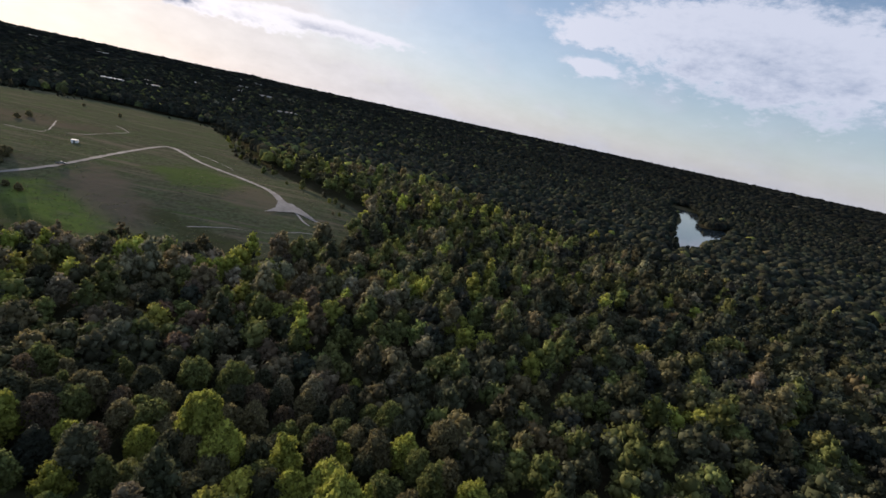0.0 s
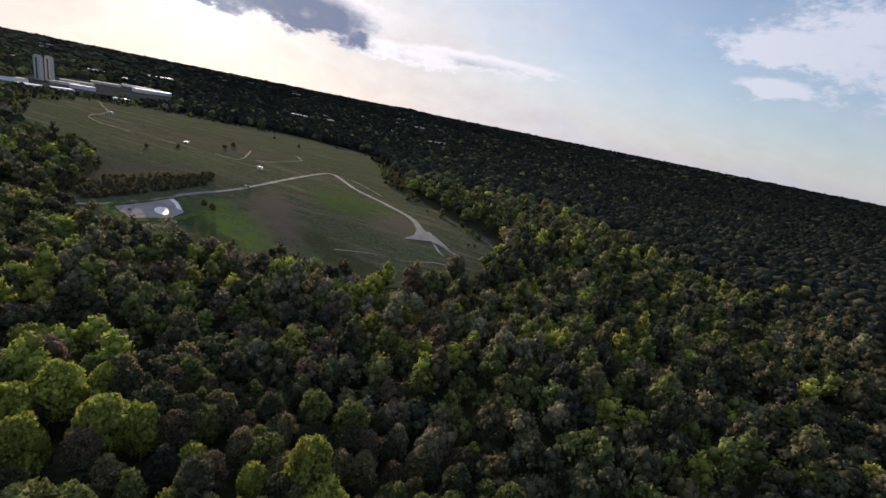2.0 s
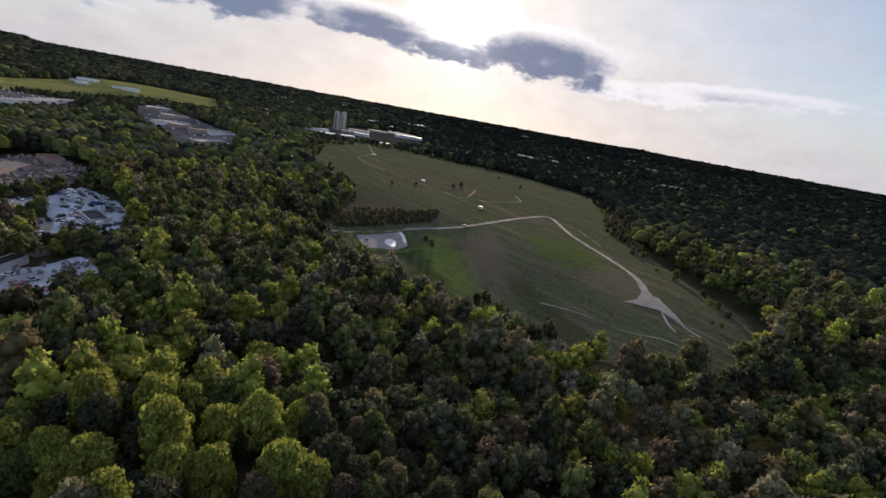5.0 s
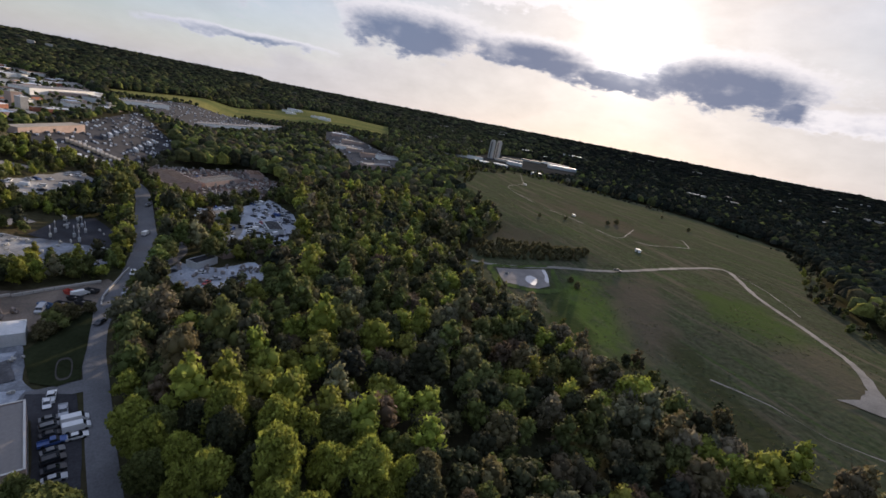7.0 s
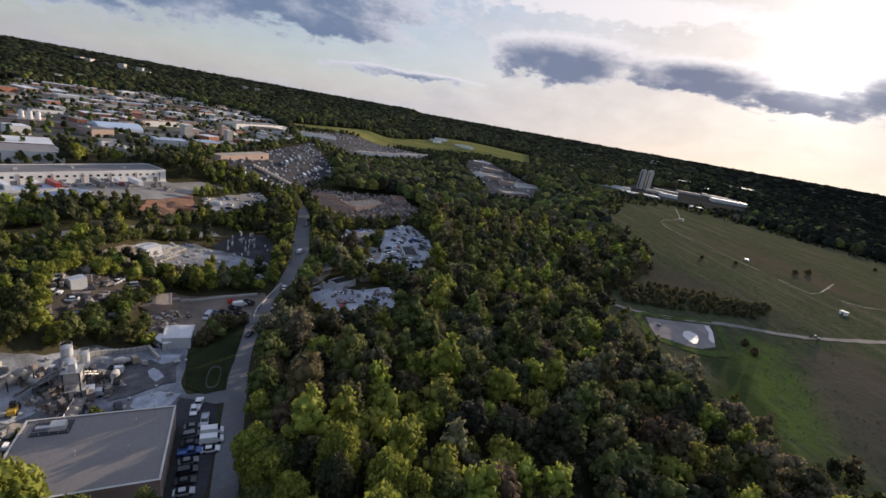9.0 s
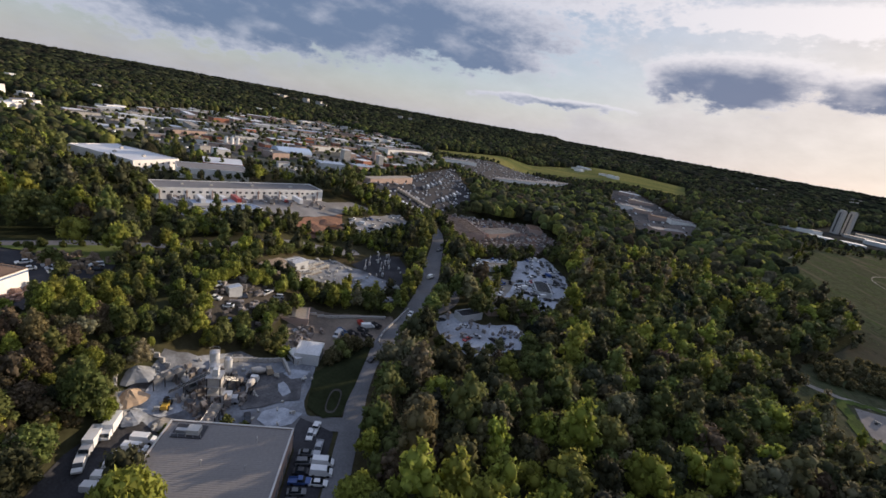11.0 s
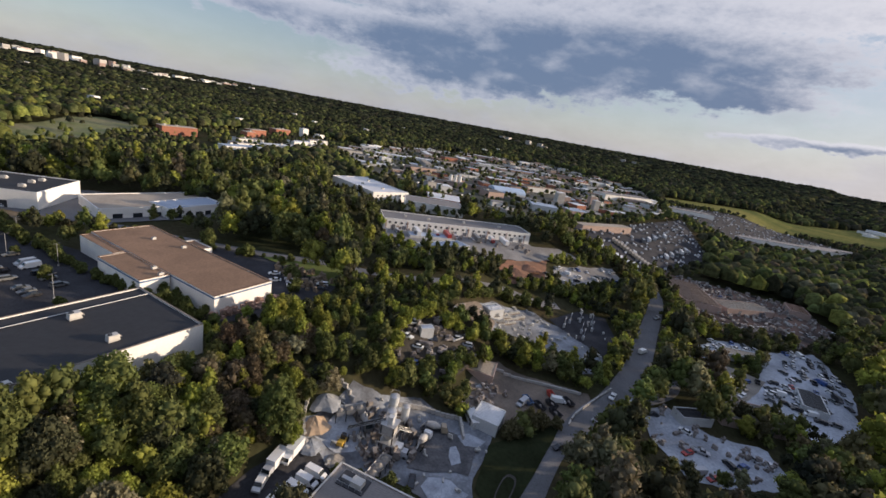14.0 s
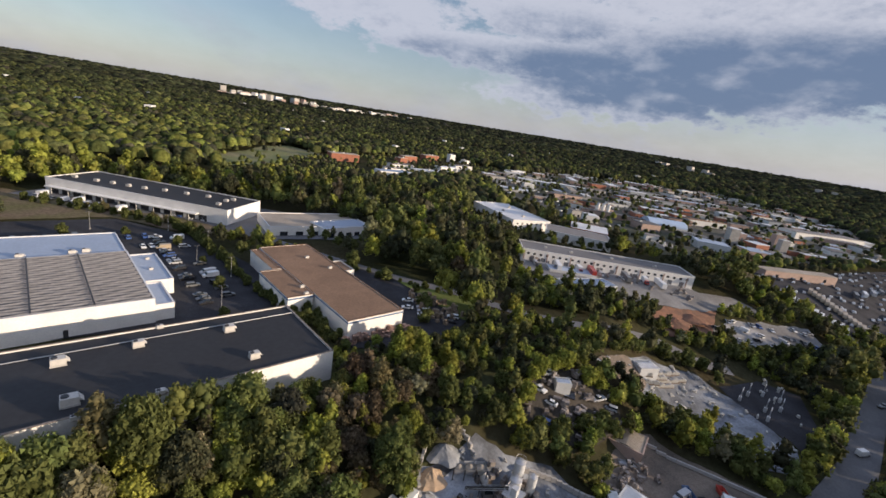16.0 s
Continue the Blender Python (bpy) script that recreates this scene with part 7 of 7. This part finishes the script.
# ---------------------------------------------------------------- the quarter beyond, and the far edge
def town_building(rng, x, y, rz, la, lb, h, roof, wall, label, lift=0.0, plain=False, name="building"):
    z = level(x, y) + lift
    t = thing(name, label, name.replace("_", " "), x, y, z, rz)
    part("wall", Build().box(0, 0, -3, la, lb, h + 3), wall, t)
    part("roof", Build().box(0, 0, h + 0.004, la + 0.3, lb + 0.3, 0.35), roof, t)
    if plain:
        return t
    for _ in range(rng.randint(0, 2)):
        part("roof_unit", Build().box(rng.uniform(-0.35, 0.35) * la, rng.uniform(-0.3, 0.3) * lb, h + 0.36, 2.2, 1.8, 1.3), STEEL_PAINT, t)
    n = max(2, int(la / 6))
    shared = Build().box(0, 0, 0, 2.2, 0.1, min(2.6, h * 0.5)).mesh("door", DOCK_DOOR if rng.random() < 0.6 else GLASS)
    n = min(n, 3 if math.hypot(x, y) < 700 else 2)
    for i in range(n):
        ob = new("door", shared)
        ob.parent = t
        ob.matrix_local = pose(-la / 2 + la * (i + 0.5) / n, lb / 2 + 0.06, 0.3)
    return t


def build_town():
    rng = random.Random(21)
    roofs = [(WHITE_ROOF, "white"), (WHITE_ROOF, "white"), (WHITE_ROOF, "white"), (DARK_ROOF, "dark"), (GRAY_ROOF, "grey"), (GRAY_ROOF, "grey"), (TAN_ROOF, "tan"), (BLUE_ROOF, "blue-grey"), (BROWN_ROOF, "brown"), (STORE_ROOF, "dark grey"), (STORE_ROOF, "dark grey")]
    walls = [WHITE_WALL, PINK_WALL, PINK_WALL, PALE_METAL, BRICK, CONCRETE]
    done = []
    tries = 0
    while len(done) < 215 and tries < 12000:
        tries += 1
        x, y = rng.uniform(-1250, -420), rng.uniform(-730, -140)
        la, lb, h = rng.choice((rng.uniform(9, 18), rng.uniform(14, 32), rng.uniform(14, 32), rng.uniform(36, 70))), rng.uniform(8, 20), rng.uniform(3.2, 7.5)
        if not inside(TOWN, np.array([x]), np.array([y]))[0] or any(math.hypot(x - p, y - q) < (la + m) * 0.42 + 4 for p, q, m in done):
            continue
        done.append((x, y, la))
        roof, word = rng.choice(roofs)
        town_building(rng, x, y, -31 + rng.choice((0, 0, 90, 14, -12)) + rng.uniform(-4, 4), la, lb, h, roof, rng.choice(walls), f"low workshop building with a flat {word} roof", plain=math.hypot(x, y) > 800)
    # the few that stand out
    town_building(rng, -486, -122, -18, 66, 11, 5, TAN_ROOF, PINK_WALL, "long low tan building beside the buses")
    town_building(rng, -545, -205, -31, 9, 9, 17, WHITE_ROOF, CONCRETE, "pale block tower in the industrial quarter")
    town_building(rng, -600, -190, -31, 10, 8, 16, TAN_ROOF, PINK_WALL, "tan block tower of an old works")
    town_building(rng, -585, -178, -31, 7, 7, 14, WHITE_ROOF, CONCRETE, "narrow pale block of an old works")
    town_building(rng, -800, -230, -20, 105, 26, 9, GRAY_ROOF, WHITE_WALL, "long grey roofed warehouse with many doors")
    for k in range(3):
        t = thing("silo", "white silo in the industrial quarter", "silo", -470 - 5 * k, -310 + 3 * k, group="white silos")
        part("drum", Build().rod((0, 0, 0), (0, 0, 13), 2.0, None, 14), WHITE_WALL, t)
        part("lid", Build().rod((0, 0, 13), (0, 0, 14.4), 2.05, 0.3, 14), STEEL, t)
    t = thing("vaulted_hall", "hall with a rounded pale blue roof", "hall", -520, -262, None, -31)
    part("wall", Build().box(0, 0, -2, 40, 24, 6), PALE_METAL, t)
    b, n = Build(), 12
    for s in (-20, 20):
        for k in range(n + 1):
            a = math.pi * k / n
            b.v.append((s, 12 * math.cos(a), 4.0 + 6 * math.sin(a)))
    b.f = [(k, k + 1, n + 2 + k, n + 1 + k) for k in range(n)] + [tuple(range(n + 1)), tuple(range(2 * n + 1, n, -1))]
    part("roof", b, shade("pale_blue_roof", (0.42, 0.52, 0.66), 0.4, 0.1, 0.1, 1.0), t)
    for x, y, rz, la, h in ((-845, -140, 136, 70, 6), (-913, -20, 136, 190, 6.5), (-950, 108, 120, 60, 5), (-832, 172, 100, 50, 5), (-728, 222, 95, 40, 4.5), (-1010, 40, 136, 90, 6)):
        town_building(rng, x, y, rz, la, 20, h, GRAY_ROOF, WHITE_WALL, "long pale grey roofed depot beside the far lot")
    for x, y, rz, la, roof in ((-897, 189, 70, 40, TAN_ROOF), (-745, 196, 90, 34, BROWN_ROOF), (-652, 186, -60, 46, GRAY_ROOF), (-1010, 180, 80, 36, WHITE_ROOF), (-800, 178, 70, 26, TAN_ROOF)):
        town_building(rng, x, y, rz, la, 16, 5.5, roof, PINK_WALL, "low flat roofed depot building between woods")
    # airfield sheds, works beyond the meadow, blocks on the horizon
    for k in range(16):
        x, y = rng.choice(((-1754, -44), (-1700, 20), (-1571, 108), (-1390, 190)))
        town_building(rng, x + rng.uniform(-60, 60), y + rng.uniform(-50, 50), 40, rng.uniform(25, 60), rng.uniform(12, 22), rng.uniform(5, 9), rng.choice((WHITE_ROOF, BLUE_ROOF, GRAY_ROOF)), WHITE_WALL, "hangar beside the far airfield", name="hangar")
    for k, (x, y, la) in enumerate(((-1005, 438, 150), (-1075, 455, 60), (-1100, 520, 50), (-1250, 900, 90), (-1240, 800, 60), (-1640, 1134, 70), (-1860, 1395, 80), (-1180, 700, 60), (-1120, 640, 50), (-1380, 620, 60), (-1500, 760, 70), (-1290, 540, 60))):
        town_building(rng, x, y, 82 if k < 2 else 55 + 10 * (k % 3), la, 18, 6, STORE_ROOF if k % 3 else GRAY_ROOF, WHITE_WALL if k % 3 == 0 else CONCRETE, "long grey roofed shed of far works")
    for x, y, rz, la, h in ((-1140, 860, 79, 105, 9), (-1393, 967, 60, 44, 13), (-1665, 1257, 83, 100, 16), (-880, 599, 60, 26, 6), (-1540, 968, 60, 60, 15), (-905, 470, 70, 34, 6), (-930, 530, 80, 30, 6), (-1060, 640, 70, 40, 8)):
        town_building(rng, x, y, rz, la, 20, h, WHITE_ROOF, PALE_METAL, "long pale roofed shed beyond the meadow", plain=True, name="shed")
    for dx, dy in ((0, 0), (12, 26)):
        t = thing("tower_block", "pale twin tower block far beyond the meadow", "tower", -1150 - dx, 612 + dy, level(-1150, 612), 30, group="twin towers")
        part("shaft", Build().box(0, 0, -2, 11, 11, 50), CONCRETE, t)
        part("top", Build().box(0, 0, 48.01, 8, 8, 3), CONCRETE, t)
        part("stripe", Build().box(0, -5.55, 4, 3, 0.1, 42), DARK_METAL, t)
    for x, y, la, h in ((-2100, -1280, 46, 34), (-2140, -1230, 40, 30), (-2300, -1600, 60, 22), (-2250, -1520, 70, 24), (-2100, -1180, 60, 22), (-2450, -900, 70, 24), (-2500, -860, 50, 22)):
        town_building(rng, x, y, 20, la, 24, h, CONCRETE, CONCRETE, "pale office block above far woods", plain=True, name="office_block")
    for k in range(64):
        u = k / 64
        x, y = -150 - 1250 * u + rng.uniform(-60, 60), -2900 + 250 * math.sin(u * 5) + rng.uniform(-150, 150)
        town_building(rng, x, y, rng.uniform(0, 90), rng.uniform(20, 60), rng.uniform(16, 26), rng.uniform(14, 44 if u < 0.4 else 24), WHITE_ROOF, rng.choice((WHITE_WALL, PINK_WALL, WHITE_WALL, CONCRETE)), "white block of a town near the horizon", plain=True, name="town_block")
    for k in range(26):
        a = radians(rng.uniform(118, 205))
        r = rng.uniform(650, 1900)
        x, y = -40 - math.sin(a) * r, 25 + math.cos(a) * r
        if not inside(TOWN, np.array([x]), np.array([y]))[0]:
            town_building(rng, x, y, rng.uniform(0, 90), rng.uniform(10, 22), rng.uniform(8, 12), rng.uniform(14, 17), WHITE_ROOF, WHITE_WALL, "white house showing among far trees", plain=True, name="house")
    for x, y, rz, la, lb in ((-254, -568, 8, 40, 16), (-380, -640, 25, 30, 14), (-450, -704, 20, 34, 16), (-352, -600, 25, 16, 12)):
        town_building(rng, x, y, rz, la, lb, 10, TAN_ROOF, BRICK, "red brick building among trees")
    for x, y, rz, la, roof in ((-290, -468, 8, 46, BLUE_ROOF), (-362, -510, 6, 60, WHITE_ROOF), (-330, -548, 10, 36, GRAY_ROOF), (-300, -500, 8, 30, STORE_ROOF), (-420, -575, 15, 40, WHITE_ROOF), (-470, -620, 20, 44, GRAY_ROOF), (-545, -735, 20, 16, WHITE_ROOF), (-600, -640, 10, 40, WHITE_ROOF)):
        town_building(rng, x, y, rz, la, 16, 6, roof, WHITE_WALL, "low pale roofed building beside the pasture")
    for k in range(26):
        a = radians(rng.uniform(20, 75))
        r = rng.uniform(1300, 3400)
        x, y = -40 - math.sin(a) * r, 25 + math.cos(a) * r
        town_building(rng, x, y, rng.uniform(0, 90), rng.uniform(20, 70), rng.uniform(14, 22), rng.uniform(12, 17), rng.choice((WHITE_ROOF, STORE_ROOF, GRAY_ROOF)), CONCRETE, "pale shed of the far town", plain=True, name="shed")


build_town()

shrub_line("shrub", "olive green shrub in a row beside the track", [(-322, 196), (-318, 215), (-314, 240), (-306, 262), (-298, 282)], 3.4, 2.6, 2, "shrubs beside the track")
shrub_line("shrub", "dull green shrub on the meadow", [(-330, 205), (-324, 232), (-316, 258)], 4.6, 2.3, 4, "shrubs beside the track")
shrub_line("shrub", "sunlit olive shrub in a belt above the track", [(-312, 197), (-308, 224), (-300, 250), (-292, 274)], 4.2, 2.9, 22, "shrubs beside the track")
shrub_line("shrub", "bushy green shrub in a belt above the track", [(-303, 194), (-298, 222), (-292, 246), (-286, 266)], 4.4, 2.7, 24, "shrubs beside the track")
for k, pair in enumerate((((-408, 307), (-407, 340)), ((-407, 396), (-413, 415)), ((-430, 552), (-520, 600)), ((-256, 240), (-246, 236)))):
    shrub_line("meadow_bush_shrub", "dark lone bush in the open meadow grass", pair, 900, 2.2 + 0.3 * (k % 3), 40 + 2 * k, "lone bushes of the meadow")
shrub_line("hedge_shrub", "sunlit green hedge shrub beside the parking lot", [(-75, -224), (-89, -194), (-103, -150), (-114, -122), (-127, -93)], 2.9, 2.1, 3, "hedge beside the parking lot")
shrub_line("hedge_shrub", "green shrub along the upper road", [(-130, -96), (-121, -119), (-112, -148)], 4.0, 1.7, 5, "hedge beside the parking lot")
shrub_line("bank_shrub", "olive shrub on the dry bank", [(-38, -252), (-66, -232), (-92, -208), (-112, -196)], 4.6, 1.6, 28, "shrubs of the dry bank")
shrub_line("bank_shrub", "green shrub on the dry bank", [(-10, -262), (-40, -244), (-70, -222)], 5.5, 2.2, 27, "shrubs of the dry bank")
shrub_line("bank_shrub", "low green shrub beside the upper road", [(-122, -190), (-142, -166), (-160, -146), (-184, -122)], 5.0, 1.5, 29, "shrubs of the dry bank")
shrub_line("yard_tree", "small sunlit tree between old parts", [(-176, -57), (-190, -64), (-203, -58), (-211, -51)], 5.2, 3.3, 15, "small trees of the junkyard")
shrub_line("yard_tree", "small green tree along the junkyard edge", [(-177, -48), (-190, -46.5), (-205, -46)], 4.6, 2.9, 17, "small trees of the junkyard")
shrub_line("yard_tree", "small tree in the row above the stone yard", [(-232, -72), (-252, -74), (-276, -68), (-290, -60)], 6.0, 3.0, 19, "small trees of the stone yard")
shrub_line("yard_tree", "small tree in a row before the red earth", [(-310, -68), (-335, -64), (-362, -60), (-388, -50)], 5.5, 3.4, 25, "small trees of the stone yard")
shrub_line("yard_shrub", "dark green shrub at the end of the lawn", [(-190, -17), (-199, -13), (-208, -9)], 2.4, 2.6, 12, "shrubs of the lawn")
shrub_line("yard_shrub", "green shrub behind the grey hall", [(-141, -34.5), (-147, -25), (-150, -19)], 3.2, 1.7, 13, "shrubs of the lawn")
shrub_line("lot_tree", "small green tree in a parking lot island", [(-97, -116), (-95, -140), (-90, -165), (-80, -190), (-60, -205), (-36, -203)], 17.0, 1.9, 7, "small trees of the parking lot")
shrub_line("lot_tree", "small green tree beside parked cars", [(-163, -100), (-170, -128), (-152, -158)], 14.0, 2.7, 9, "small trees of the parking lot")

plant_woods()


def meadow_scrub():
    """Low bushes strewn over the meadow, thickest along its edges."""
    rng = np.random.default_rng(31)
    x, y = rng.uniform(-850, -70, 4200), rng.uniform(165, 690, 4200)
    patch = np.array([noise.noise(Vector((a * 0.018, b * 0.018, 9))) + 0.5 * noise.noise(Vector((a * 0.06, b * 0.06, 4))) for a, b in zip(x, y)])
    edge = ~inside([(px + (-330 - px) * 0.10, py + (350 - py) * 0.10) for px, py in FIELD], x, y)
    ok = inside(FIELD, x, y) & ~near_line(TRACK, x, y, 5) & edge & (patch > np.where(y > 300, -0.35, 0.0))
    protos = [crown(70 + i, SHAPES[i % 3], 4, 60, 0.24, ICO0, 0.85) for i in range(5)]
    woods("meadow_scrub", "low olive bushes and saplings strewn over the meadow", rng, x[ok], y[ok], protos, 2.6, 0.5, 0.0, tone=0.75)


meadow_scrub()


def grass_tufts():
    """Rank tufts and low weeds over the meadow, too many to count."""
    rng = np.random.default_rng(8)
    x, y = rng.uniform(-560, -60, 16000), rng.uniform(160, 480, 16000)
    patch = np.array([noise.noise(Vector((a * 0.02, b * 0.02, 0))) + 0.6 * noise.noise(Vector((a * 0.07, b * 0.07, 3))) for a, b in zip(x, y)])
    ok = inside(FIELD, x, y) & (patch > -0.05) & ~near_line(TRACK, x, y, 3.5)
    x, y = x[ok], y[ok]
    n = len(x)
    z = height(x, y) + 0.2
    vs = []
    for k in range(3):
        a = rng.uniform(0, 6.283, n)
        w, h = rng.uniform(0.3, 0.9, n), rng.uniform(0.1, 0.35, n)
        vs.append(np.stack([np.stack([x - np.cos(a) * w, y - np.sin(a) * w, z], -1), np.stack([x + np.cos(a) * w, y + np.sin(a) * w, z], -1),
                            np.stack([x + rng.uniform(-0.4, 0.4, n), y + rng.uniform(-0.4, 0.4, n), z + h], -1)], 1))
    v = np.concatenate(vs).reshape(-1, 3)
    t = np.array(((0.12, 0.13, 0.055), (0.15, 0.13, 0.085), (0.11, 0.12, 0.05)))[rng.integers(0, 3, n)] * rng.uniform(0.7, 1.2, (n, 1))
    t = np.repeat(np.tile(t, (3, 1)), 3, 0)
    ob = new("grass_tufts", leaf_mesh("grass_tufts", v, np.arange(len(v)).reshape(-1, 3), t))
    tagged(ob, "rank green and brown grass tufts on the meadow", "grass", "", "stuff")


grass_tufts()
